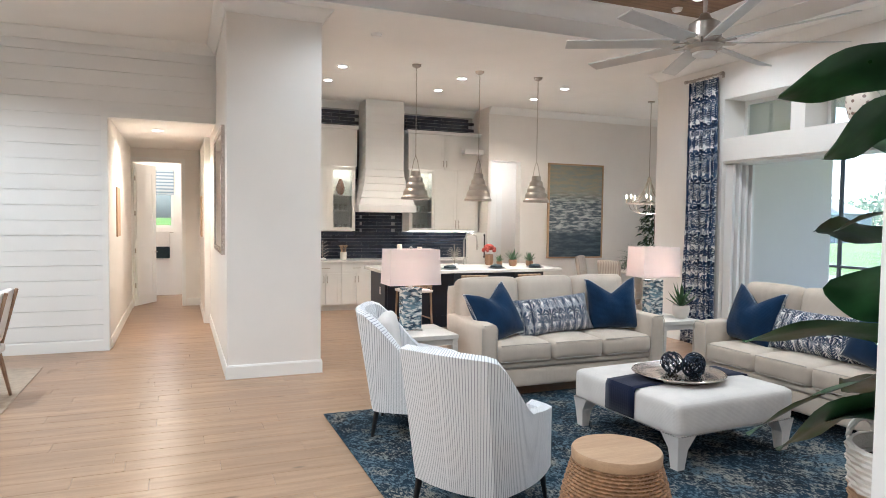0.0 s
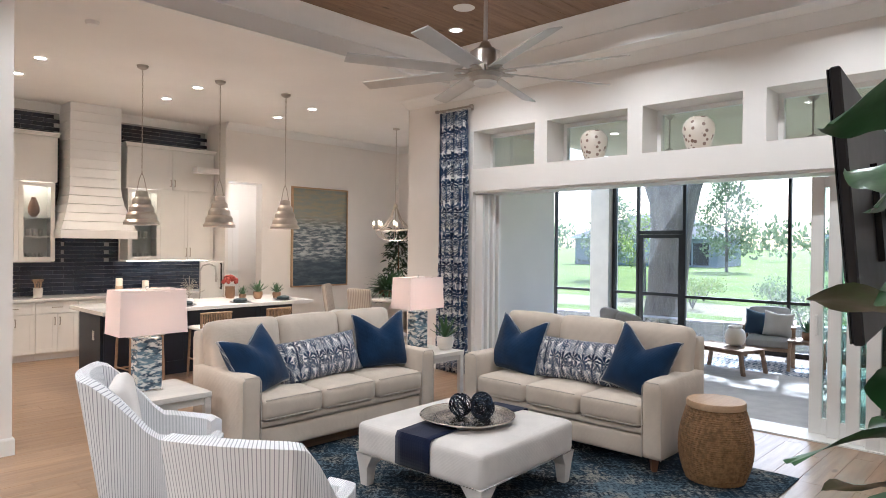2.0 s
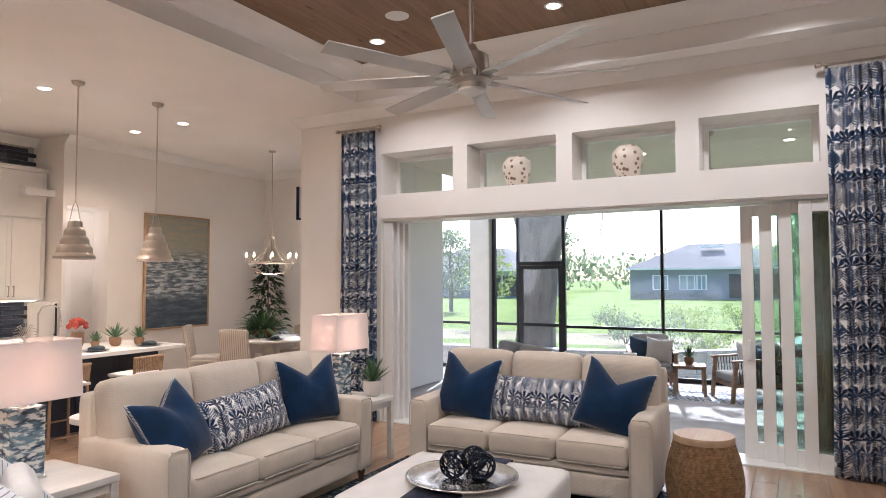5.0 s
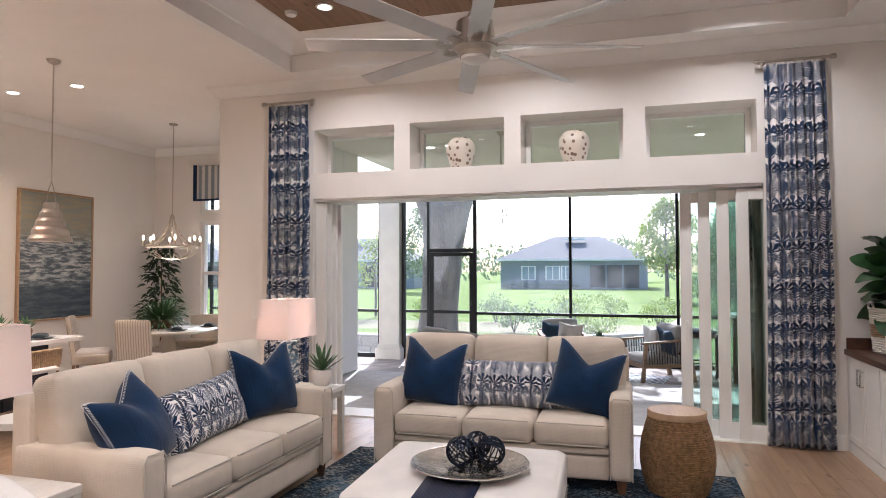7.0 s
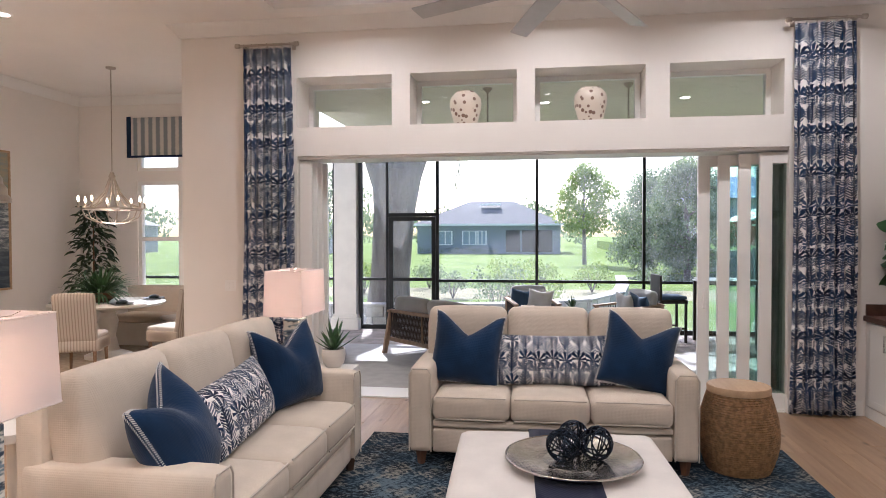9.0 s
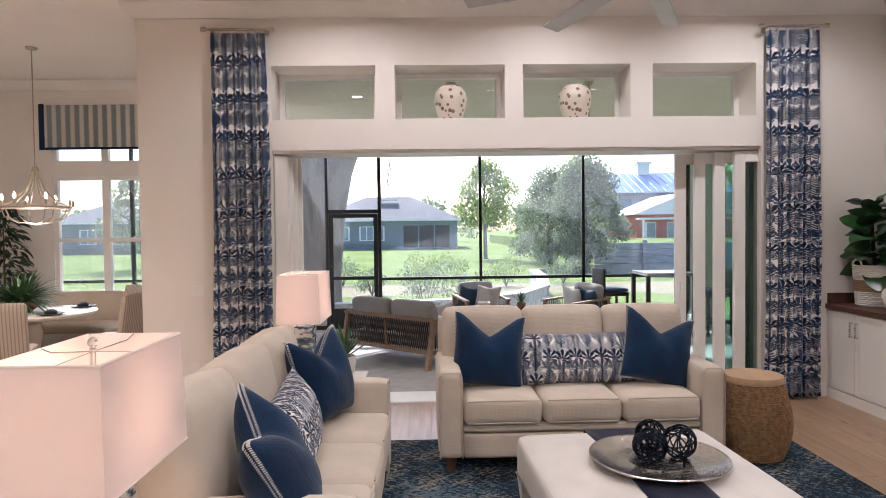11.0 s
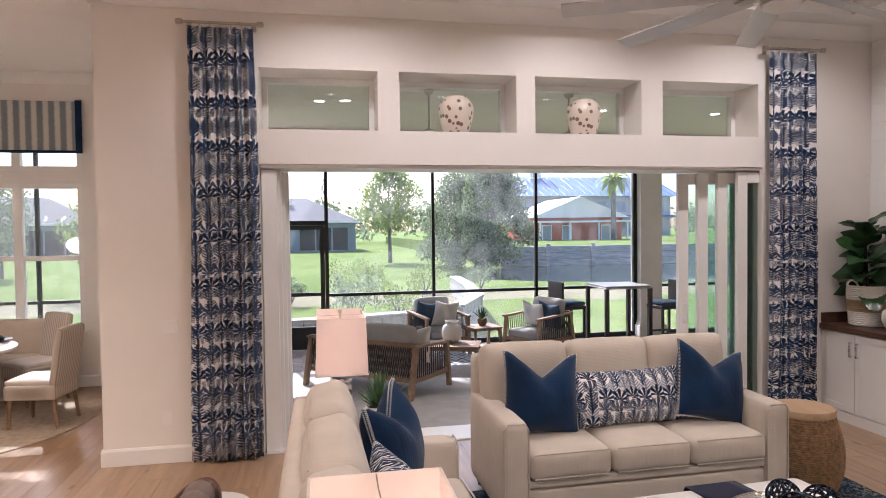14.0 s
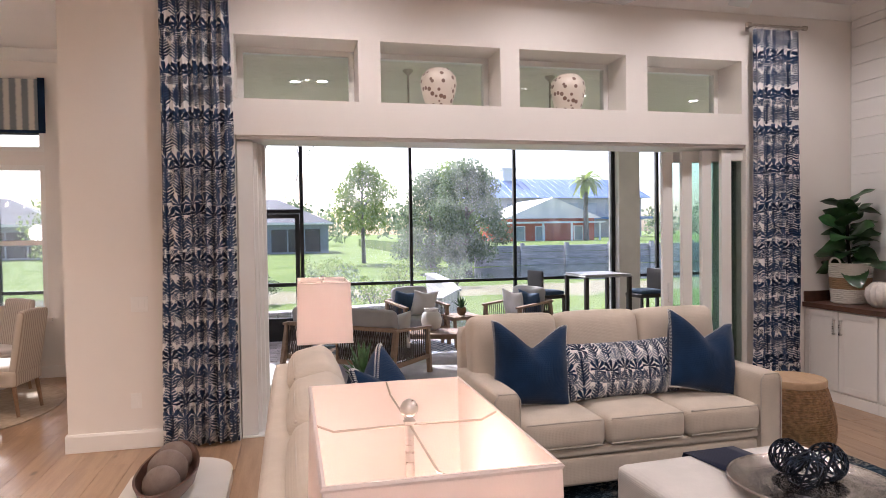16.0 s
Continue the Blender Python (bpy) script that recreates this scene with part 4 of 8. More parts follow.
def fiddle_leaf(m, height, leaves, size, label, low=0.0, seed=3, big=()):
    rnd = random.Random(seed)
    t = thing("fiddle_leaf_fig", label, "potted plant", "figs in woven baskets", m)
    prof = [(0.115, 0), (0.125, 0.02), (0.138, 0.28), (0.14, 0.30), (0.132, 0.30), (0.128, 0.27)]
    part("basket", lathe(bmesh.new(), prof, 28, cap=False), WHITEROPE, t, "white rope basket with a tan band", smooth=True)
    wv = bmesh.new()
    for k in range(20):
        z = 0.012 + k * 0.0148
        r0 = 0.119 + 0.022 * z / 0.3
        tube(wv, [((r0 + 0.003 * (-1) ** (j + k)) * math.cos(j * math.pi / 18), (r0 + 0.003 * (-1) ** (j + k)) * math.sin(j * math.pi / 18), z) for j in range(36)], 0.0076, 5, True)
    tagged(part("coiled_rope", wv, WHITEROPE, t, smooth=True), kind="stuff")
    for s in (-1, 1):
        part("handle", tube(bmesh.new(), [(0.05 * math.cos(a) * 1.0, s * 0.137, 0.295 + 0.045 * math.sin(a)) for a in [k * math.pi / 8 for k in range(9)]], 0.008, 6), WHITEROPE, t, smooth=True)
    part("soil", lathe(bmesh.new(), [(0.128, 0.25), (0.0001, 0.262)], 20, cap=False), SOIL, t)
    st = tube(bmesh.new(), [(0, 0, 0.24), (0.01, 0.015, 0.24 + height * 0.5), (0.0, 0.03, 0.24 + height)], [0.014, 0.011, 0.006], 7)
    part("stem", st, SOIL, t, smooth=True)
    lv = bmesh.new()
    for i in range(leaves):
        f = low + (1 - low) * (i + 0.5) / leaves
        a = i * 2.4 + rnd.uniform(-0.3, 0.3)
        el = rnd.uniform(-0.15, 0.55) + 0.5 * f
        way = (math.cos(a) * math.cos(el), math.sin(a) * math.cos(el), math.sin(el))
        L = size * rnd.uniform(0.75, 1.15) * (1 - 0.35 * f)
        base = Vector((0.005, 0.02 * f, 0.24 + height * f)) + Vector(way) * 0.03
        blade_leaf(lv, base, way, L, L * 0.78, rnd.uniform(0.15, 0.6), rnd.uniform(-0.9, 0.9), 8, 0.12, 0.9)
    for z, x, y, dz, wide, twist in big:
        d = Vector((x, y, dz))
        stalk = Vector((0.01, 0.01, z))
        blade_leaf(lv, stalk + d * 0.08, d.normalized() + Vector((0, 0, 0.12)), d.length * 1.08, wide, 0.24, twist, 10, 0.10, 0.9)
    ob = part("foliage", lv, LEAF, t, "broad glossy dark green leaves", smooth=True, angle=180)
    return t


_n = Net("white_rope")
_z = _n.xyz(_n.coords())[2]
_band = _n.m("MULTIPLY", _n.ramp(_z, 0.105, 0.11), _n.ramp(_z, 0.195, 0.19))
_n.set(color=_n.mix(_band, _n.mix(_n.noise(_n.coords(), 30), (0.62, 0.58, 0.53), (0.74, 0.71, 0.66)), (0.33, 0.21, 0.12)), rough=0.9)
_n.bump(_n.noise(_n.coords(), 160, 3), 0.5, 0.004)
WHITEROPE = _n.mat
WH2 = plain("off_white_rope", (0.66, 0.62, 0.57), 0.9, var=0.1, scale=25, bump=0.5)

# ---- built-in cabinets and television on the south wall ----
def built_in(x0, units, yf, wall, label):
    uw = 0.86
    x1 = x0 + uw * units
    for i in range(units):
        a, b = x0 + i * uw, x0 + (i + 1) * uw
        t = thing("cabinet", label, "cabinet", "built-in cabinets")
        part("body", boxes((a + 0.001, b - 0.001, wall, yf - 0.02, 0.10, 0.885), (a + 0.001, b - 0.001, wall, yf - 0.004, 0.0, 0.10)), CABW, t)
        for k in (0, 1):
            da, db = a + 0.012 + k * (uw / 2 - 0.006), a + uw / 2 - 0.002 + k * (uw / 2 - 0.012)
            bm = boxes((da, db, yf - 0.02, yf - 0.006, 0.115, 0.875), (da, da + 0.06, yf - 0.006, yf, 0.115, 0.875), (db - 0.06, db, yf - 0.006, yf, 0.115, 0.875), (da + 0.06, db - 0.06, yf - 0.006, yf, 0.115, 0.175), (da + 0.06, db - 0.06, yf - 0.006, yf, 0.815, 0.875), bev=0.0015)
            d = part("door", bm, CABW, t)
            hx = db - 0.035 if k == 0 else da + 0.035
            part("handle", boxes((hx - 0.006, hx + 0.006, yf + 0.02, yf + 0.032, 0.655, 0.80), (hx - 0.006, hx + 0.006, yf, yf + 0.02, 0.655, 0.668), (hx - 0.006, hx + 0.006, yf, yf + 0.02, 0.787, 0.80)), STEEL, d, "satin bar pull")
    top = part("worktop", boxes((x0 - 0.01, x1, wall, yf + 0.02, 0.886, 0.935), (x0, x1, wall, wall + 0.02, 0.935, 1.04), bev=0.003), WALNUT)
    tagged(top, "dark walnut worktop along the built-in cabinets", "worktop")
    if x1 > 6.5:
        part("side_splash", B(x1 - 0.02, x1, wall + 0.021, yf, 0.936, 1.04), WALNUT, top)


built_in(6.878 - 0.86 * 3, 3, 2.08, 1.53, "white shaker built-in cabinet with a walnut worktop")
built_in(1.52, 2, 2.06, 1.53, "white shaker built-in cabinet with a walnut worktop")
fiddle_leaf(pose(6.62, 1.77, 0.936) @ Matrix.Scale(1.32, 4), 0.50, 34, 0.25, "fiddle-leaf fig in a white and tan rope basket on the cabinet", 0.0, 5)
BIG = [(1.10, -0.24, 0.13, -0.02, 0.15, 0.7), (1.02, -0.17, 0.09, -0.08, 0.15, 0.8), (0.80, -0.14, 0.08, -0.03, 0.12, 0.2), (0.57, -0.14, 0.08, 0.07, 0.15, 1.2),
       (0.51, -0.27, 0.16, 0.02, 0.13, 0.5), (0.45, -0.27, 0.16, -0.12, 0.12, 0.4), (0.40, -0.22, 0.13, -0.11, 0.16, 0.7), (0.34, -0.14, 0.08, 0.0, 0.14, 0.1), (0.70, -0.02, 0.20, 0.06, 0.18, 0.4),
       (0.92, 0.10, 0.16, 0.10, 0.17, -0.4), (0.62, 0.20, 0.02, 0.10, 0.18, 0.5), (0.48, 0.20, 0.12, 0.02, 0.18, -0.3), (1.20, 0.12, 0.05, 0.16, 0.15, 0.2), (1.24, -0.08, 0.10, 0.18, 0.14, 0.3), (0.86, 0.20, -0.02, 0.05, 0.17, 0.6), (0.40, 0.08, 0.20, -0.04, 0.16, 0.2)]
fiddle_leaf(pose(1.68, 1.86, 0.936) @ Matrix.Scale(0.9, 4), 1.05, 0, 0.34, "tall fiddle-leaf fig in a white rope basket, big drooping leaves", 0.05, 11, [(z / 0.9, x / 0.9, y / 0.9, dz / 0.9, wd / 0.9, tw) for z, x, y, dz, wd, tw in BIG])
_v = bmesh.new()
lathe(_v, [(0.0001, 0), (0.07, 0.002), (0.11, 0.04), (0.135, 0.11), (0.125, 0.18), (0.085, 0.225), (0.07, 0.235), (0.06, 0.232), (0.06, 0.20)], 48, cap=False)
for v in _v.verts:
    k = 1 + 0.045 * math.cos(math.atan2(v.co.y, v.co.x) * 16)
    v.co.x, v.co.y = v.co.x * k, v.co.y * k
tagged(part("ribbed_vase", _v, WH2, smooth=True, place=pose(6.20, 1.84, 0.936)), "round white ribbed vase on the walnut worktop", "vase")
orn = thing("leaf_ornament", "round carved metal leaf on a wooden block", "ornament", m=pose(5.80, 1.83, 0.936))
part("block", B(-0.05, 0.05, -0.03, 0.03, 0, 0.06, 0.004), TEAK, orn)
part("disc", soft(bmesh.new(), (0, 0, 0.20), (0.22, 0.012, 0.20), 0.005, (0.0, 0.01, 0.0), 8), SILVER, orn, "round veined metal leaf", smooth=True)
part("pin", tube(bmesh.new(), [(0, 0, 0.05), (0, 0, 0.16)], 0.004, 6), SILVER, orn)
tv = thing("television", "large dark flat television swung out and tilted on a wall arm", "television", m=pose(3.535, 2.35, 1.925, -5, 0, 4.9))
part("screen", B(-0.825, 0.825, 0.0, 0.008, -0.465, 0.465, 0.002), BLACKGLASS, tv, "black glossy screen")
part("bezel", B(-0.83, 0.83, -0.035, -0.001, -0.47, 0.47, 0.006), BLACK, tv)
part("mount", boxes((-0.2, 0.2, -0.06, -0.036, -0.2, 0.2), (-0.03, 0.03, -0.80, -0.06, -0.05, 0.05)), BLACK, tv, "black wall arm")



# ---- niche vases ----
_n = Net("spotted_ceramic")
_vo = _n.node("ShaderNodeTexVoronoi")
_n.put(_vo.inputs["Vector"], _n.coords())
_vo.inputs["Scale"].default_value = 17.0
_spot = _n.ramp(_vo.outputs["Distance"], 0.36, 0.28)
_n.set(color=_n.mix(_spot, (0.70, 0.63, 0.54), _n.mix(_n.noise(_n.coords(), 8, 1), (0.16, 0.07, 0.04), (0.30, 0.24, 0.2))), rough=0.3)
SPOT = _n.mat
for y in (5.82, 4.56):
    v = lathe(bmesh.new(), [(0.0001, 0), (0.10, 0.002), (0.125, 0.04), (0.155, 0.15), (0.165, 0.22), (0.155, 0.28), (0.12, 0.325), (0.10, 0.335), (0.10, 0.345), (0.085, 0.345), (0.085, 0.33)], 36, cap=False)
    tagged(part("vase", v, SPOT, smooth=True, place=pose(7.06, y, 2.811)), "round cream vase with brown spots in the transom niche", "vase", "niche vases")


# ---- ceiling fan ----
fan = thing("ceiling_fan", "large brushed-silver ceiling fan with eight flat blades", "ceiling fan", m=pose(3.93, 4.88, 0))
part("canopy", lathe(bmesh.new(), [(0.03, 4.10), (0.07, 4.16), (0.085, 4.255)], 20), NICKEL, fan, smooth=True)
part("downrod", tube(bmesh.new(), [(0, 0, 3.22), (0, 0, 4.12)], 0.016, 10), NICKEL, fan, smooth=True)
part("motor", lathe(bmesh.new(), [(0.03, 3.30), (0.05, 3.26), (0.115, 3.22), (0.125, 3.12), (0.13, 3.10), (0.13, 3.05), (0.10, 3.03), (0.095, 3.0)], 28), NICKEL, fan, "brushed nickel motor", smooth=True)
part("light_cap", lathe(bmesh.new(), [(0.09, 3.01), (0.085, 2.985), (0.05, 2.965), (0.0001, 2.96)], 24, cap=False), TRIM, fan, smooth=True)
for k in range(8):
    a = radians(18 + 45 * k)
    R = pose(0, 0, 3.075, 0, 0, math.degrees(a))
    part("blade", soft(bmesh.new(), (0.62, 0, 0), (0.86, 0.125, 0.012), 0.005, n=4, turn=Matrix.Rotation(radians(14), 3, "X")), BLADE, fan, "flat silver blade", place=R)
    part("blade_arm", boxes((0.11, 0.24, -0.035, 0.035, -0.012, -0.004), (0.10, 0.14, -0.05, 0.05, -0.025, 0.02), bev=0.002), NICKEL, fan, place=R)


# ---- recessed lights ----
def downlight(x, y, z, watts):
    t = thing("downlight", "round recessed ceiling light with a white trim, lit", "ceiling light", "recessed downlights", pose(x, y, z))
    part("trim_ring", lathe(bmesh.new(), [(0.062, 0.0), (0.062, -0.006), (0.085, -0.006), (0.088, 0.0)], 24, cap=False), TRIM, t, smooth=True)
    part("lens", lathe(bmesh.new(), [(0.0001, -0.003), (0.062, -0.003)], 24, cap=False), CAN, t, "glowing lens")
    if watts:
        lamp("downlight_beam", "SPOT", (x, y, z - 0.02), watts, (1.0, 0.86, 0.70) if y < 8.3 else (1.0, 0.71, 0.45), 0.06, 143 if z > 4.2 else (150 if x < 0 else 125))


for x in (2.42, 4.33, 6.22):
    for y in (10.42, 11.44):
        downlight(x, y, H, 38)
for x, y in ((5.71, 6.84), (5.75, 4.92), (2.15, 6.84), (2.15, 4.92), (5.75, 3.0), (2.15, 3.0)):
    downlight(x, y, 4.259, 54)
# hall light first; the other three are unseen, added to brighten the foyer
for x, y in ((-0.1, 11.4), (-1.9, 4.5), (-1.9, 7.6), (-1.0, 0.5)):
    downlight(x, y, 2.95 if y > 11 else H, 150 if y < 10 else 85)
for nm, x, y, z in (("smoke_detector", 5.73, 7.22, 4.259), ("smoke_detector", 2.40, 8.60, H), ("ceiling_speaker", 5.25, 6.3, 4.259)):
    t = part(nm, lathe(bmesh.new(), [(0.0001, -0.035), (0.05, -0.035), (0.06, -0.02), (0.065, 0)] if "smoke" in nm else [(0.0001, -0.004), (0.11, -0.004), (0.115, 0)], 24, cap=False), TRIM, smooth=True, place=pose(x, y, z))
    tagged(t, "round white smoke detector on the ceiling" if "smoke" in nm else "round flush speaker in the wooden ceiling", nm.replace("_", " "))


# ---- rug ----
_n = Net("distressed_blue_rug")
_s = _n.xyz(_n.coords())
_u, _v = _n.m("MULTIPLY", _s[0], 5.2), _n.m("MULTIPLY", _s[1], 5.2)
_d = _n.m("ABSOLUTE", _n.m("SUBTRACT", _n.m("FRACT", _n.m("ADD", _u, _v)), 0.5))
_e2 = _n.m("ABSOLUTE", _n.m("SUBTRACT", _n.m("FRACT", _n.m("SUBTRACT", _u, _v)), 0.5))
_dia = _n.ramp(_n.m("MINIMUM", _d, _e2), 0.05, 0.11)
_key = _n.ramp(_n.m("SINE", _n.m("MULTIPLY", _n.m("ADD", _n.m("SINE", _n.m("MULTIPLY", _s[0], 42.0)), _n.m("SINE", _n.m("MULTIPLY", _s[1], 42.0))), 3.0)), -0.2, 0.3)
_wear = _n.noise(_n.coords(), 1.6, 4, 0.6)
_fine = _n.noise(_n.coords("Object", (1.6, 0.8, 1)), 48, 4, 0.7)
_fret = _n.m("MAXIMUM", _n.m("SUBTRACT", 1.0, _dia), _n.m("MULTIPLY", _key, 0.8))
_show = _n.ramp(_n.m("ADD", _n.m("MULTIPLY", _fret, 0.07), _n.m("ADD", _n.m("MULTIPLY", _fine, 0.75), _n.m("MULTIPLY", _wear, 0.42))), 0.60, 0.72)
_c = _n.mix(_n.ramp(_n.noise(_n.coords(), 3.1, 3), 0.4, 0.6), (0.011, 0.017, 0.026), (0.014, 0.029, 0.048))
_pale = _n.mix(_n.ramp(_n.noise(_n.coords(), 4.0, 2), 0.45, 0.6), (0.10, 0.14, 0.17), (0.24, 0.23, 0.20))
_c = _n.mix(_show, _c, _pale)
_n.set(color=_c, rough=0.95, spec=0.1)
_n.bump(_fine, 0.6, 0.006)
RUG = _n.mat
rug = part("area_rug", B(1.33, 5.72, 3.19, 6.45, 0.0015, 0.012, 0.003), RUG)
tagged(rug, "distressed navy and grey patterned area rug", "rug")


# ---- kitchen ----
# The kitchen is drawn up from its own corner and set in place as one.
before_kitchen = set(scene.objects)


def set_down(before, dx, dy):
    for ob in scene.objects:
        if ob not in before and ob.parent is None:
            ob.matrix_basis = Matrix.Translation((dx, dy, 0)) @ ob.matrix_basis


def shaker(bm, x0, x1, z0, z1, y, out=-1, rail=0.06):
    """A framed door front, facing -y."""
    box(bm, x0, x1, y, y + 0.014, z0, z1)
    for r in ((x0, x0 + rail, z0, z1), (x1 - rail, x1, z0, z1), (x0 + rail, x1 - rail, z0, z0 + rail), (x0 + rail, x1 - rail, z1 - rail, z1)):
        box(bm, r[0], r[1], y - 0.006, y, r[2], r[3])
    return bm


def pull(parent, x, y, z0, z1):
    part("handle", boxes((x - 0.006, x + 0.006, y - 0.034, y - 0.024, z0, z1), (x - 0.006, x + 0.006, y - 0.024, y, z0, z0 + 0.012), (x - 0.006, x + 0.006, y - 0.024, y, z1 - 0.012, z1)), NICKEL, parent, "satin nickel bar pull")


x = 1.66
while x < 5.66:
    w = 0.576
    t = thing("base_cabinet", "white shaker kitchen base cabinet", "cabinet", "kitchen base cabinets")
    part("body", boxes((x + 0.001, x + w - 0.001, 12.47, 13.09, 0.10, 0.88), (x + 0.001, x + w - 0.001, 12.53, 13.09, 0, 0.10)), CABW, t)
    d = part("drawer", shaker(bmesh.new(), x + 0.006, x + w - 0.006, 0.70, 0.868, 12.455, rail=0.04), CABW, t)
    part("handle", boxes((x + w / 2 - 0.07, x + w / 2 + 0.07, 12.415, 12.425, 0.78, 0.792), (x + w / 2 - 0.07, x + w / 2 - 0.058, 12.425, 12.45, 0.78, 0.792), (x + w / 2 + 0.058, x + w / 2 + 0.07, 12.425, 12.45, 0.78, 0.792)), NICKEL, d)
    for k in (0, 1):
        a = x + 0.006 + k * (w / 2 - 0.003)
        d = part("door", shaker(bmesh.new(), a, a + w / 2 - 0.009, 0.112, 0.688, 12.455), CABW, t)
        pull(d, a + (w / 2 - 0.04 if k == 0 else 0.03), 12.449, 0.52, 0.64)
    x += w
tagged(part("worktop", B(1.56, 5.70, 12.42, 13.095, 0.881, 0.92, 0.004), QUARTZ), "white quartz kitchen worktop", "worktop")


def upper(x0, x1, glass, label, left):
    t = thing("wall_cabinet", label, "cabinet", "kitchen wall cabinets")
    gx0, gx1 = glass
    yf = 12.75
    solid = [(a, b) for a, b in ((x0, gx0), (gx1, x1)) if b - a > 0.1]
    rows = [(x0, x1, yf, 13.09, 2.67, 3.36), (x0, x1, 13.07, 13.09, 1.46, 2.67), (gx0, gx1, yf, 13.07, 1.46, 1.48), (gx0, gx0 + 0.018, yf, 13.07, 1.48, 2.67), (gx1 - 0.018, gx1, yf, 13.07, 1.48, 2.67)]
    rows += [(a, b, yf, 13.07, 1.46, 2.67) for a, b in solid]
    part("body", boxes(*rows), CABW, t)
    part("crown", boxes((x0 - 0.02, x1 + 0.02, yf - 0.045, 13.09, 3.36, 3.40), (x0 - 0.035, x1 + 0.035, yf - 0.06, 13.09, 3.40, 3.425), bev=0.004), CABW, t)
    n = 2
    for k in range(n):
        a, b = x0 + k * (x1 - x0) / n, x0 + (k + 1) * (x1 - x0) / n
        d = part("door", shaker(bmesh.new(), a + 0.003, b - 0.003, 2.68, 3.35, yf - 0.016), CABW, t)
        pull(d, b - 0.035 if k == 0 else a + 0.035, yf - 0.022, 2.73, 2.85)
    for a, b in solid:
        m = (a + b) / 2
        for k, (p, q) in enumerate(((a, m), (m, b)) if b - a > 0.7 else ((a, b),)):
            d = part("door", shaker(bmesh.new(), p + 0.003, q - 0.003, 1.465, 2.66, yf - 0.016), CABW, t)
            pull(d, q - 0.035 if k == 0 else p + 0.035, yf - 0.022, 1.52, 1.68)
    d = part("glass_door", boxes((gx0, gx0 + 0.06, yf - 0.02, yf - 0.002, 1.465, 2.66), (gx1 - 0.06, gx1, yf - 0.02, yf - 0.002, 1.465, 2.66), (gx0 + 0.06, gx1 - 0.06, yf - 0.02, yf - 0.002, 1.465, 1.53), (gx0 + 0.06, gx1 - 0.06, yf - 0.02, yf - 0.002, 2.60, 2.66)), CABW, t)
    part("pane", B(gx0 + 0.06, gx1 - 0.06, yf - 0.013, yf - 0.009, 1.53, 2.60), GLASS, d)
    for z in (1.83, 2.12):
        part("shelf", B(gx0 + 0.02, gx1 - 0.02, yf + 0.02, 13.068, z, z + 0.018), CABW, t)
    part("cabinet_lamp", B(gx0 + 0.1, gx1 - 0.1, 12.88, 12.98, 2.655, 2.668), STRIP, t, "lit strip inside the cabinet")
    cx = (gx0 + gx1) / 2
    for i, z in ((0, 1.481), (1, 1.849)):
        for dx in (-0.09, 0.0, 0.09):
            g = part("tumbler", lathe(bmesh.new(), [(0.028, 0), (0.034, 0.11), (0.032, 0.11), (0.026, 0.004)], 12), STEEL, smooth=True, place=pose(cx + dx, 12.9, z))
            tagged(g, "grey glass tumbler on a cabinet shelf", "glass", "cabinet tumblers")
    v = part("cabinet_vase", lathe(bmesh.new(), [(0.03, 0), (0.075, 0.06), (0.08, 0.14), (0.05, 0.24), (0.03, 0.28), (0.035, 0.30)], 16), TERRA, smooth=True, place=pose(cx, 12.92, 2.139))
    tagged(v, "brown patterned vase in the lit cabinet", "vase", "cabinet vases")


TERRA = plain("terracotta", (0.30, 0.16, 0.10), 0.6, var=0.3, scale=20)
upper(1.60, 3.17, (2.66, 3.14), "tall white shaker wall cabinet with a lit glass door", True)
upper(4.19, 5.70, (4.21, 4.74), "tall white shaker wall cabinet beside the range hood", False)
tagged(part("under_cabinet_light", B(4.25, 5.65, 12.86, 12.90, 1.448, 1.459), STRIP), "lit strip light under the wall cabinet", "strip light")
hood = thing("range_hood", "tall white shiplap range hood with a flared base", "range hood")
bm = boxes((3.30, 4.02, 12.56, 13.09, 2.62, H - 0.002))
part("chimney", bm, WALLW, hood)
z = 2.62
while z < H - 0.03:
    z2 = min(z + 0.145, H - 0.004)
    part("board", boxes((3.29, 4.03, 12.548, 12.56, z + 0.002, z2 - 0.004), (4.02, 4.032, 12.56, 13.088, z + 0.002, z2 - 0.004), (3.288, 3.30, 12.56, 13.088, z + 0.002, z2 - 0.004)), WALLW, hood)
    z += 0.145
bm = bmesh.new()
z = 1.95
for k in range(5):
    f0, f1 = k / 5, (k + 1) / 5
    ring = []
    for f, zz in ((f0, 1.95 + 0.134 * k + 0.002), (f1, 1.95 + 0.134 * (k + 1) - 0.004)):
        g = (1 - f) ** 1.5
        a, b, y = 3.29 - 0.16 * g, 4.03 + 0.19 * g, 12.545 - 0.15 * g
        ring.append([bm.verts.new(p) for p in ((a, y, zz), (b, y, zz), (b, 13.088, zz), (a, 13.088, zz))])
    for j in range(4):
        bm.faces.new((ring[0][j], ring[0][(j + 1) % 4], ring[1][(j + 1) % 4], ring[1][j]))
    bm.faces.new(ring[0][::-1])
    bm.faces.new(ring[1])
part("flare", bm, WALLW, hood)
part("lower_band", B(3.12, 4.235, 12.385, 13.088, 1.82, 1.948, 0.006), WALLW, hood)

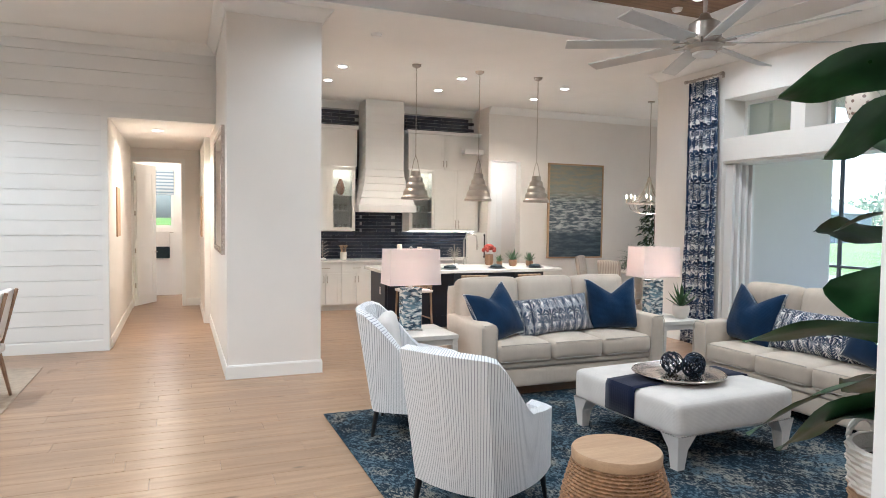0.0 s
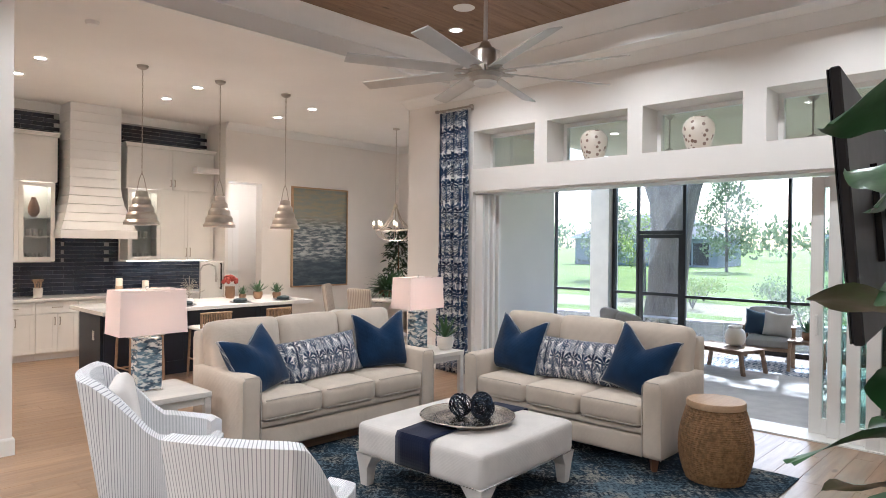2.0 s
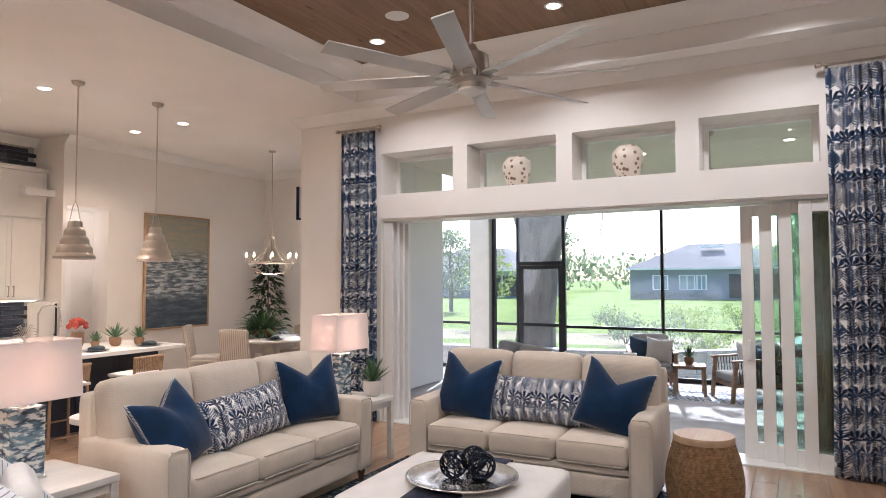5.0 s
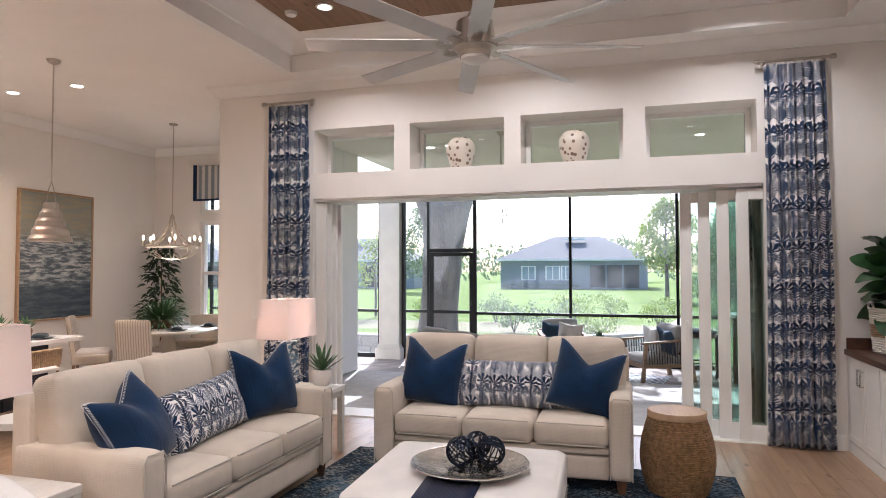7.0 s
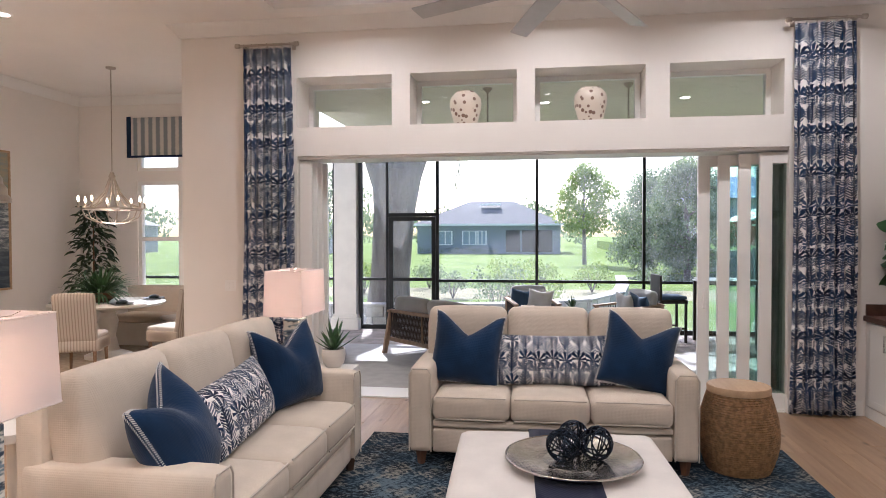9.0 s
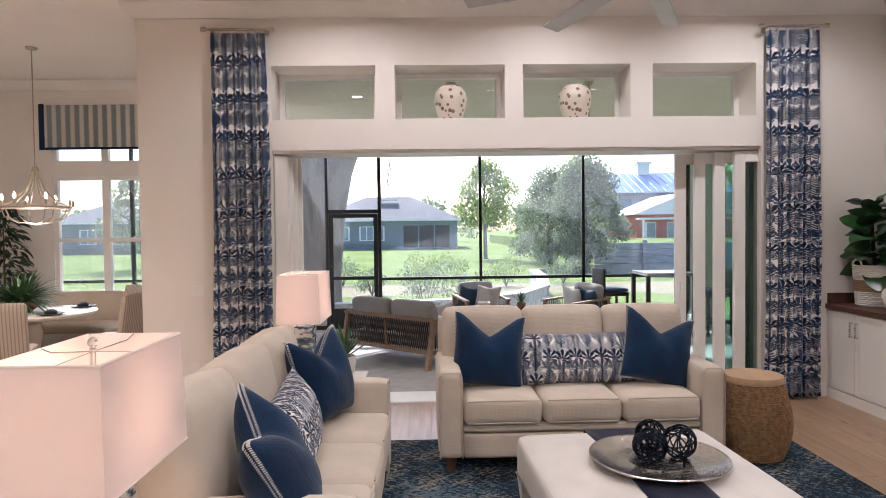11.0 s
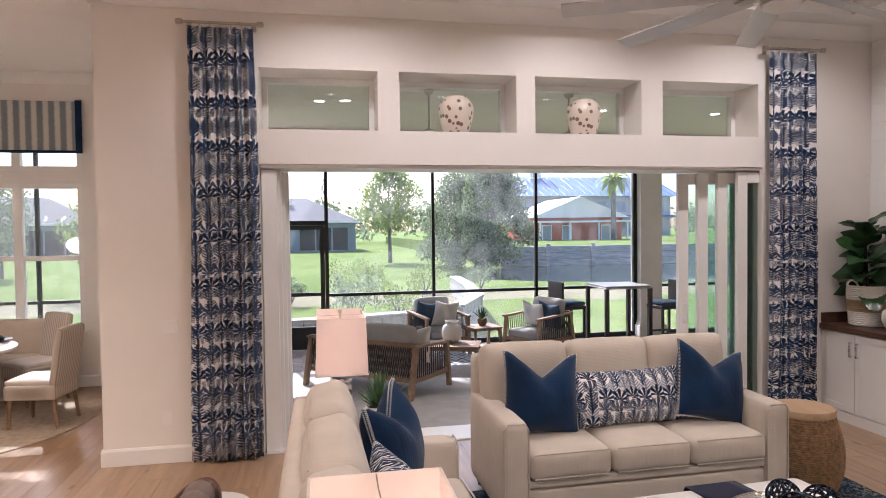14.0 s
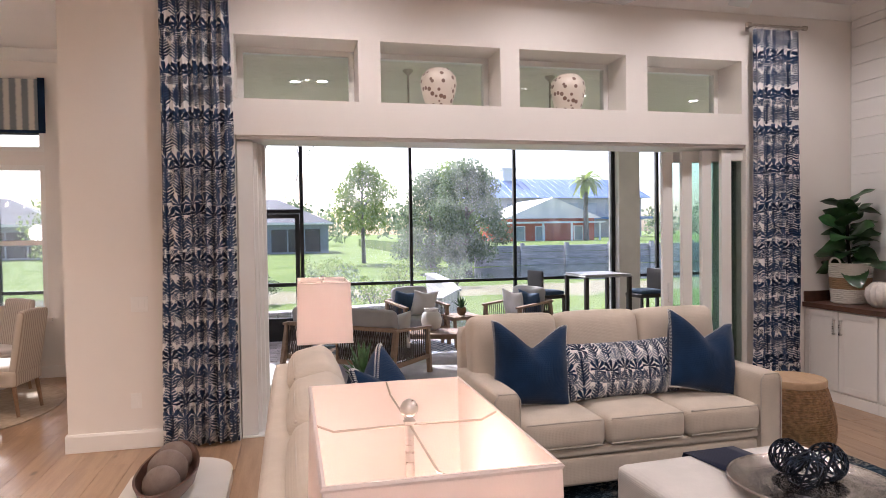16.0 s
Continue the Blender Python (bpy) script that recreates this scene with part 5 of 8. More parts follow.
island = thing("kitchen_island", "navy kitchen island with a white quartz top", "kitchen island")
part("body", B(2.98, 5.72, 10.22, 11.0, 0.0, 0.879, 0.003), NAVYPAINT, island)
for k in range(5):
    a = 2.99 + k * 0.545
    part("panel", shaker(bmesh.new(), a + 0.008, a + 0.537, 0.12, 0.86, 10.206), NAVYPAINT, island)
for ex in (2.962, 5.72):
    part("end_panel", B(ex, ex + 0.018, 10.22, 11.0, 0.0, 0.879), NAVYPAINT, island)
part("socket", B(2.955, 2.961, 10.42, 10.49, 0.52, 0.64, 0.001), STEEL, island, "grey socket plate")
part("island_top", B(2.86, 5.85, 9.82, 11.06, 0.88, 0.93, 0.004), QUARTZ, island, "white quartz top")


def stool(x, y, rz):
    t = thing("counter_stool", "pale wooden counter stool with a low woven back", "stool", "island stools", pose(x, y, 0, 0, 0, rz))
    for a in (-1, 1):
        for b in (-1, 1):
            h = 0.64 if b > 0 else 0.86
            part("leg", tube(bmesh.new(), [(a * 0.21, b * 0.20, 0), (a * 0.19, b * 0.18, 0.64), (a * 0.2, b * (0.18 if b > 0 else 0.20), h)], 0.016, 7), TEAK, t, smooth=True)
        part("stretcher", tube(bmesh.new(), [(a * 0.20, -0.19, 0.25), (a * 0.20, 0.19, 0.25)], 0.011, 6), TEAK, t, smooth=True)
        part("footrest", tube(bmesh.new(), [(-0.205, a * 0.195, 0.18 + 0.05 * a), (0.205, a * 0.195, 0.18 + 0.05 * a)], 0.011, 6), TEAK, t, smooth=True)
    part("seat", soft(bmesh.new(), (0, 0, 0.655), (0.44, 0.42, 0.045), 0.018, (0, 0, 0.008), 6), OFFW, t, smooth=True)
    back = bmesh.new()
    for k in range(19):
        xx = -0.19 + k * 0.021
        tube(back, [(xx, -0.205 - 0.03 * math.cos(xx * 7), 0.70), (xx * 1.04, -0.215 - 0.03 * math.cos(xx * 7), 0.85)], 0.008, 5)
    tagged(part("woven_back", back, RATTANL, t, "pale woven cane back", smooth=True), kind="stuff")
    part("top_rail", tube(bmesh.new(), [(-0.21, -0.20, 0.86), (-0.1, -0.235, 0.865), (0.1, -0.235, 0.865), (0.21, -0.20, 0.86)], 0.016, 7), RATTANL, t, smooth=True)


RATTANL = plain("pale_cane", (0.42, 0.29, 0.17), 0.65, var=0.25, scale=30, bump=0.3)
for x, rz in ((3.25, 4), (4.15, -3), (5.05, 6)):
    stool(x, 9.72, rz)


def pendant(x):
    y = 9.69
    t = thing("pendant_light", "stepped metal cone pendant on a long rod, lit", "pendant light", "island pendants", pose(x, y, 0))
    part("canopy", lathe(bmesh.new(), [(0.02, H - 0.05), (0.06, H - 0.03), (0.07, H)], 20), NICKEL, t, smooth=True)
    ch = bmesh.new()
    n = 34
    for k in range(n):
        zc = 2.60 + (H - 0.05 - 2.60) * (k + 0.5) / n
        e = Matrix.Rotation(k * math.pi / 2, 3, "Z")
        tube(ch, [e @ Vector((0.007 * math.cos(a), 0, 0)) + Vector((0, 0, zc + 0.024 * math.sin(a))) for a in [j * math.pi / 4 for j in range(8)]], 0.0028, 4, True)
    tagged(part("chain", ch, NICKEL, t), kind="stuff")
    yk = bmesh.new()
    for s in (-1, 1):
        tube(yk, [(0, 0, 2.62), (s * 0.03, 0, 2.54), (s * 0.062, 0, 2.38)], 0.005, 6)
    part("yoke", yk, NICKEL, t, smooth=True)
    prof, r, z = [(0.06, 2.395), (0.066, 2.39)], 0.072, 2.375
    for k in range(4):
        prof += [(r, z), (r + 0.004, z - 0.052), (r + 0.010, z - 0.056), (r + 0.033, z - 0.088)]
        r, z = r + 0.034, z - 0.092
    prof += [(0.205, 1.99), (0.208, 1.982), (0.198, 1.982), (0.06, 2.36)]
    part("shade", lathe(bmesh.new(), prof, 36, cap=False), NICKEL, t, "aged nickel stepped cone shade", smooth=True, angle=25)
    part("diffuser", lathe(bmesh.new(), [(0.0001, 1.999), (0.19, 1.999)], 28, cap=False), CAN, t, "glowing lens")
    lamp("pendant_beam", "SPOT", (x, y, 1.96), 7, (1.0, 0.74, 0.50), 0.08, 130)


for x in (3.25, 4.255, 5.26):
    pendant(x)

# things on the island and the back counter
def stand_on(name, bm, mat_, x, y, z, label, cat, group="", smooth=True, rz=0):
    return tagged(part(name, bm, mat_, smooth=smooth, place=pose(x, y, z, 0, 0, rz)), label, cat, group)


WAX = plain("ivory_wax", (0.78, 0.70, 0.58), 0.5, var=0.05)
for i, (x, y, h) in enumerate(((3.30, 10.55, 0.26), (3.62, 10.50, 0.22), (3.78, 10.62, 0.12))):
    t = thing("candle_stand", "ivory pillar candle on a pale wooden holder", "candle", "island candles", pose(x, y, 0.931))
    part("holder", lathe(bmesh.new(), [(0.055, 0), (0.05, 0.02), (0.04, h * 0.5), (0.05, h)], 16), LIGHTWOOD, t, smooth=True)
    part("candle", lathe(bmesh.new(), [(0.042, h), (0.042, h + 0.10), (0.036, h + 0.105), (0.0001, h + 0.10)], 16, cap=False), WAX, t, "ivory wax candle", smooth=True)
t = thing("leaf_sculpture", "open metal leaf sculpture on a white base", "sculpture", m=pose(4.28, 10.62, 0.931))
part("base", B(-0.05, 0.05, -0.035, 0.035, 0, 0.04, 0.004), TRIM, t)
for k in range(-6, 7):
    f = k / 6.5
    part("vein", tube(bmesh.new(), [(0, 0, 0.06 + 0.02 * abs(k)), (0.07 * (1 if k > 0 else -1) * math.sqrt(1 - (abs(f) - 0.5) ** 2 * 2), 0, 0.10 + 0.036 * abs(k)), (0.13 * (1 if k > 0 else -1) * math.sqrt(max(0.05, 1 - (abs(f) - 0.5) ** 2 * 3)), 0, 0.10 + 0.032 * abs(k))], 0.005, 5), NICKEL, t, smooth=True) if k else None
part("midrib", tube(bmesh.new(), [(0, 0, 0.04), (0, 0, 0.36)], 0.006, 6), NICKEL, t, smooth=True)
fa = thing("kitchen_tap", "tall spring-neck kitchen tap", "tap", m=pose(4.55, 10.85, 0.931))
part("stem", tube(bmesh.new(), [(0, 0, 0), (0, 0, 0.42), (0.03, -0.03, 0.50), (0.10, -0.10, 0.53), (0.16, -0.16, 0.49), (0.17, -0.17, 0.36)], 0.013, 8), STEEL, fa, smooth=True)
part("spray_head", lathe(bmesh.new(), [(0.016, 0.26), (0.02, 0.30), (0.016, 0.37)], 12, (0.17, -0.17, 0)), STEEL, fa, smooth=True)
part("lever", tube(bmesh.new(), [(0.0, 0, 0.10), (0.08, 0.02, 0.13)], 0.008, 6), STEEL, fa, smooth=True)
NAPKIN = cloth("dark_napkin", (0.02, 0.03, 0.035), 300)
PLATE = plain("stoneware", (0.12, 0.12, 0.12), 0.35, var=0.2)


def setting(x, y, z, group):
    t = thing("place_setting", "dark plate with a folded dark napkin", "place setting", group, pose(x, y, z))
    part("plate", lathe(bmesh.new(), [(0.0001, 0), (0.09, 0), (0.15, 0.018), (0.148, 0.022), (0.09, 0.006), (0.0001, 0.006)], 24, cap=False), PLATE, t, smooth=True)
    part("napkin", soft(bmesh.new(), (0, 0, 0.03), (0.20, 0.10, 0.045), 0.015, (0, 0.02, 0.012), 8, Matrix.Rotation(0.5, 3, "Z")), NAPKIN, t, "knotted dark napkin", smooth=True)


for x in (3.95, 4.75, 5.45):
    setting(x, 10.02, 0.931, "island place settings")
    

def succulent(x, y, z, s, pot, label, spiky=True, group="potted succulents", seed=1):
    rnd = random.Random(seed)
    t = thing("potted_succulent", label, "potted plant", group, pose(x, y, z))
    part("pot", lathe(bmesh.new(), [(0.05 * s, 0), (0.075 * s, 0.03 * s), (0.085 * s, 0.09 * s), (0.08 * s, 0.13 * s), (0.072 * s, 0.13 * s), (0.07 * s, 0.11 * s)], 20, cap=False), pot, t, smooth=True)
    part("soil", lathe(bmesh.new(), [(0.072 * s, 0.112 * s), (0.0001, 0.115 * s)], 16, cap=False), SOIL, t)
    lv = bmesh.new()
    for k in range(24):
        a, el = k * 2.4, 0.35 + 1.1 * k / 24
        L = s * rnd.uniform(0.16, 0.26)
        blade_leaf(lv, (0, 0, 0.11 * s), (math.cos(a) * math.cos(el), math.sin(a) * math.cos(el), math.sin(el)), L, 0.03 * s, -0.15, 0, 5, 0.5, 0.0)
    part("leaves", lv, ALOE, t, "spiky green leaves", smooth=True, angle=180)


ALOE = plain("aloe_leaf", (0.06, 0.13, 0.05), 0.45, var=0.35, scale=18)
REDLEAF = plain("flower_red", (0.35, 0.05, 0.03), 0.6, var=0.3)
POTW = plain("white_pot", (0.70, 0.66, 0.60), 0.5, var=0.04)
POTT = plain("wooden_pot", (0.22, 0.12, 0.06), 0.6, var=0.2)
succulent(5.25, 10.40, 0.931, 0.85, POTT, "small succulent in a brown wooden pot", seed=2)
succulent(5.50, 10.28, 0.931, 0.75, POTT, "small succulent in a brown wooden pot", seed=3)
succulent(5.05, 10.50, 0.931, 0.6, POTT, "small succulent in a brown wooden pot", seed=4)
fl = bmesh.new()
for k in range(26):
    a, e = random.random() * 6.3, random.random() * 1.4
    bmesh.ops.create_icosphere(fl, subdivisions=1, radius=0.035, matrix=Matrix.Translation((0.10 * math.cos(a) * math.cos(e), 0.10 * math.sin(a) * math.cos(e), 0.24 + 0.09 * math.sin(e))))
t = thing("flower_arrangement", "red and cream blooms in a wooden crock", "flowers", m=pose(4.98, 10.75, 0.931))
part("crock", lathe(bmesh.new(), [(0.06, 0), (0.075, 0.05), (0.07, 0.18), (0.06, 0.18)], 16), POTT, t, smooth=True)
part("blooms", fl, REDLEAF, t, smooth=True)
t = thing("utensil_crock", "white crock of wooden spoons on the counter", "crock", m=pose(2.92, 12.75, 0.921))
part("crock", lathe(bmesh.new(), [(0.06, 0), (0.065, 0.14), (0.058, 0.14), (0.055, 0.01)], 18), POTW, t, smooth=True)
for k in range(6):
    a = k * 1.05
    part("spoon", tube(bmesh.new(), [(0.02 * math.cos(a), 0.02 * math.sin(a), 0.02), (0.05 * math.cos(a), 0.05 * math.sin(a), 0.22), (0.065 * math.cos(a), 0.065 * math.sin(a), 0.27)], [0.006, 0.006, 0.022], 6), LIGHTWOOD, t, smooth=True)
t = thing("leaf_sculpture", "flat metal leaf ornament leaning on the tiles", "sculpture", m=pose(2.55, 12.85, 0.921))
part("base", B(-0.06, 0.06, -0.03, 0.03, 0, 0.03, 0.003), TRIM, t)
for k in range(9):
    part("vein", tube(bmesh.new(), [(0, 0, 0.03 + 0.032 * k), ((-1) ** k * (0.12 - 0.008 * abs(k - 3)), 0, 0.09 + 0.032 * k)], 0.006, 5), SILVER, t, smooth=True)
part("midrib", tube(bmesh.new(), [(0, 0, 0.03), (0, 0, 0.36)], 0.006, 6), SILVER, t, smooth=True)

# painting on the north wall
_n = Net("abstract_seascape")
_v = _n.coords("Object", (1.2, 1, 5.5))
_s = _n.xyz(_n.coords())
_h = _n.m("DIVIDE", _n.m("SUBTRACT", _s[2], 0.93), 1.94)
_w = _n.noise(_v, 2.6, 6, 0.65)
_sky = _n.mix(_n.ramp(_w, 0.35, 0.65), (0.33, 0.29, 0.20), (0.24, 0.27, 0.24))
_sea = _n.mix(_n.ramp(_n.noise(_v, 4.2, 6, 0.7), 0.42, 0.62), (0.07, 0.095, 0.12), (0.48, 0.50, 0.49))
_deep = _n.mix(_n.ramp(_w, 0.4, 0.7), (0.035, 0.055, 0.08), (0.10, 0.13, 0.15))
_c = _n.mix(_n.ramp(_n.m("ADD", _h, _n.m("MULTIPLY", _n.m("SUBTRACT", _w, 0.5), 0.2)), 0.22, 0.36), _deep, _sea)
_c = _n.mix(_n.ramp(_n.m("ADD", _h, _n.m("MULTIPLY", _n.m("SUBTRACT", _w, 0.5), 0.25)), 0.56, 0.74), _c, _sky)
_n.set(color=_c, rough=0.55)
_n.bump(_n.noise(_v, 12, 4), 0.5, 0.004)
art = thing("painting", "large abstract seascape in a thin pale wood frame", "painting")
part("canvas", B(7.115, 8.395, 12.32, 12.356, 0.955, 2.85), _n.mat, art)
part("frame", boxes((7.085, 7.112, 12.305, 12.357, 0.925, 2.88), (8.398, 8.425, 12.305, 12.357, 0.925, 2.88), (7.112, 8.398, 12.305, 12.357, 0.925, 0.952), (7.112, 8.398, 12.305, 12.357, 2.853, 2.88)), LIGHTWOOD, art, "thin pale wood frame")
dr = thing("door_1", "white panelled door in the room behind", "door")
dr["kind"] = "structure"
part("leaf", shaker(shaker(B(6.16, 6.86, 13.95, 13.995, 0.01, 2.45), 6.20, 6.82, 1.2, 2.38, 13.94, rail=0.1), 6.20, 6.82, 0.1, 1.1, 13.94, rail=0.1), TRIM, dr)
pic = thing("framed_print", "small framed print of a shore in cream and black", "picture")
part("mount", B(5.80, 6.10, 13.975, 13.997, 1.30, 2.0, 0.002), TRIM, pic)
part("image", boxes((5.84, 6.06, 13.970, 13.974, 1.62, 1.80)), BLACK, pic, "dark band of the print")
# bare point lamp without a fixture, added to brighten the room behind
lamp("pantry_fill", "POINT", (6.4, 13.2, 2.8), 8, WARM, 0.1)
ovn = thing("panelled_fridge", "white panelled fridge with a long dark bar handle", "fridge")
part("panel", B(5.30, 5.715, 12.40, 12.44, 0.1, 1.44, 0.003), CABW, ovn)
part("handle", boxes((5.655, 5.675, 12.35, 12.37, 0.95, 1.42), (5.655, 5.675, 12.37, 12.40, 0.96, 0.98), (5.655, 5.675, 12.37, 12.40, 1.39, 1.41)), BLACK, ovn, "dark bar handle")

set_down(before_kitchen, 0.12, 0.17)
succulent(5.46, 6.72, 0.611, 1.15, POTW, "aloe in a round white pot on the end table", group="aloe pots", seed=7)

# ---- dining corner ----
RUGD = plain("jute_rug", (0.40, 0.33, 0.25), 0.95, var=0.15, scale=14, grain=90, bump=0.6)
dr = part("round_rug", lathe(bmesh.new(), [(1.5, 0.001), (1.5, 0.009), (0.0001, 0.010)], 64, (8.5, 10.95, 0)), RUGD, smooth=True)
tagged(dr, "round natural jute rug under the dining table", "rug")
WHITETOP = plain("white_table_paint", (0.70, 0.67, 0.62), 0.35, var=0.04)
t = thing("dining_table", "round white pedestal dining table", "table", m=pose(8.5, 10.95, 0.012))
part("tabletop", lathe(bmesh.new(), [(0.0001, 0.715), (0.70, 0.715), (0.73, 0.73), (0.735, 0.75), (0.72, 0.762), (0.0001, 0.763)], 56, cap=False), WHITETOP, t, smooth=True)
part("pedestal", lathe(bmesh.new(), [(0.30, 0), (0.30, 0.04), (0.14, 0.10), (0.09, 0.3), (0.13, 0.5), (0.09, 0.62), (0.2, 0.714)], 28), WHITETOP, t, smooth=True)
WICK = striped("ribbed_wicker", (0.56, 0.50, 0.43), (0.36, 0.31, 0.26), 0, 0.034, 0.35)


def wicker_chair(m, label):
    """Slipper dining chair, facing +y."""
    t = thing("dining_chair", label, "chair", "wicker dining chairs", m)
    lean = Matrix.Rotation(radians(9), 3, "X")
    part("backrest", soft(bmesh.new(), (0, -0.255, 0.69), (0.47, 0.075, 0.60), 0.03, (0, 0.01, 0.012), 10, lean), WICK, t, "ribbed whitewashed wicker back", smooth=True, angle=180)
    part("seat_frame", soft(bmesh.new(), (0, 0.0, 0.36), (0.49, 0.50, 0.16), 0.03, (0.006, 0.006, 0), 8), WICK, t, smooth=True, angle=180)
    part("seat", soft(bmesh.new(), (0, 0.02, 0.455), (0.46, 0.46, 0.06), 0.025, (0, 0, 0.015), 8), OFFW, t, "cream seat pad", smooth=True, angle=180)
    for a in (-1, 1):
        for b in (-1, 1):
            part("leg", tube(bmesh.new(), [(a * 0.21, b * 0.22 + (-0.03 if b < 0 else 0), 0), (a * 0.20, b * 0.21, 0.29)], [0.016, 0.022], 6), TEAK, t, smooth=True)


for ang, rr, lab in ((-38, 1.02, "whitewashed wicker dining chair with a cream pad"), (-98, 1.08, "whitewashed wicker dining chair pushed to the table"), (-160, 1.02, "whitewashed wicker dining chair by the painting"), (128, 1.04, "whitewashed wicker dining chair by the corner plant")):
    a = radians(ang)
    wicker_chair(pose(8.5 + rr * math.cos(a), 10.95 + rr * math.sin(a), 0.012, 0, 0, ang + 90), lab)
bench = thing("banquette", "cream upholstered bench under the dining window", "bench", m=pose(9.62, 10.9, 0))
part("seat", soft(bmesh.new(), (0, 0, 0.42), (0.46, 1.3, 0.12), 0.04, (0, 0, 0.02), 8), CREAM, bench, smooth=True, angle=180)
part("backrest", soft(bmesh.new(), (0.24, 0, 0.62), (0.10, 1.35, 0.55), 0.04, (0.02, 0, 0.01), 8), CREAM, bench, smooth=True, angle=180)
part("base", B(-0.2, 0.26, -0.62, 0.62, 0.0, 0.36, 0.01), WHITETOP, bench)
for x, y in ((8.95, 10.55), (8.15, 10.5), (8.1, 11.35), (8.95, 11.35)):
    setting(x, y, 0.776, "dining place settings")
t = thing("table_planter", "low bowl of green ferns on the dining table", "centrepiece", m=pose(8.45, 11.05, 0.776))
part("bowl", lathe(bmesh.new(), [(0.12, 0), (0.2, 0.06), (0.21, 0.13), (0.19, 0.13)], 20), POTT, t, smooth=True)
lv = bmesh.new()
rnd = random.Random(8)
for k in range(260):
    a, e = rnd.random() * 6.28, rnd.uniform(0.0, 1.4)
    blade_leaf(lv, (0.1 * math.cos(a), 0.1 * math.sin(a), 0.12), (math.cos(a) * math.cos(e), math.sin(a) * math.cos(e), math.sin(e)), rnd.uniform(0.22, 0.46), 0.034, 0.5, 0, 4, 0.3, 0)
part("foliage", lv, ALOE, t, "feathery green ferns", smooth=True, angle=180)


def corner_tree(m, h, label):
    rnd = random.Random(4)
    t = thing("potted_tree", label, "potted plant", m=m)
    part("pot", lathe(bmesh.new(), [(0.16, 0), (0.2, 0.05), (0.22, 0.38), (0.2, 0.38), (0.19, 0.34)], 20, cap=False), POTW, t, smooth=True)
    part("soil", lathe(bmesh.new(), [(0.195, 0.345), (0.0001, 0.35)], 16, cap=False), SOIL, t)
    part("trunk", tube(bmesh.new(), [(0, 0, 0.33), (0.03, 0.02, h * 0.5), (0, 0, h)], [0.02, 0.015, 0.006], 7), BROWNLEG, t, smooth=True)
    lv = bmesh.new()
    for k in range(420):
        f = rnd.random() ** 0.8
        a, e = rnd.random() * 6.28, rnd.uniform(-0.4, 0.8)
        r = rnd.random() ** 0.6 * (0.40 - 0.24 * f)
        blade_leaf(lv, (r * math.cos(a), r * math.sin(a), 0.55 + (h - 0.5) * f), (math.cos(a) * math.cos(e), math.sin(a) * math.cos(e), math.sin(e)), rnd.uniform(0.10, 0.19), 0.055, 0.6, rnd.uniform(-1, 1), 4, 0.2, 0.3)
    part("crown", lv, DARKLEAF, t, "dense dark leaves", smooth=True, angle=180)


corner_tree(pose(9.35, 11.80, 0), 2.05, "tall dark ficus in a white pot in the dining corner")
ch = thing("chandelier", "pale ring chandelier with candle bulbs on a chain, lit", "chandelier", m=pose(8.28, 10.71, 0))
WOODW = plain("pale_washed_metal", (0.50, 0.44, 0.36), 0.5, 0.3, var=0.1)
part("canopy", lathe(bmesh.new(), [(0.02, H - 0.03), (0.06, H - 0.02), (0.065, H)], 18), NICKEL, ch, smooth=True)
part("rod", tube(bmesh.new(), [(0, 0, 2.5), (0, 0, H - 0.02)], 0.006, 6), NICKEL, ch, smooth=True)
part("hub", lathe(bmesh.new(), [(0.02, 2.44), (0.045, 2.47), (0.02, 2.53)], 14), WOODW, ch, smooth=True)
part("ring", tube(bmesh.new(), [(0.36 * math.cos(a), 0.36 * math.sin(a), 2.04) for a in [k * math.pi / 20 for k in range(40)]], 0.014, 6, True), WOODW, ch, smooth=True)
for k in range(8):
    a = k * math.pi / 4
    c, s = math.cos(a), math.sin(a)
    part("arm", tube(bmesh.new(), [(0.02 * c, 0.02 * s, 2.48), (0.10 * c, 0.10 * s, 2.26), (0.22 * c, 0.22 * s, 2.12), (0.36 * c, 0.36 * s, 2.05)], 0.009, 6), WOODW, ch, smooth=True)
    part("hoop", tube(bmesh.new(), [(0.36 * c, 0.36 * s, 2.03), (0.32 * c, 0.32 * s, 1.93), (0.2 * c, 0.2 * s, 1.865), (0.0, 0.0, 1.845)], 0.008, 6), WOODW, ch, smooth=True)
    cd = part("candle_sleeve", lathe(bmesh.new(), [(0.022, 2.05), (0.014, 2.06), (0.014, 2.13)], 10, (0.40 * c, 0.40 * s, 0)), WOODW, ch, smooth=True)
    part("bulb", lathe(bmesh.new(), [(0.008, 2.13), (0.017, 2.155), (0.012, 2.185), (0.002, 2.205)], 10, (0.40 * c, 0.40 * s, 0)), BULB, cd, "glowing candle bulb", smooth=True)
lamp("chandelier_light", "POINT", (8.28, 10.71, 1.76), 9, WARM, 0.12)
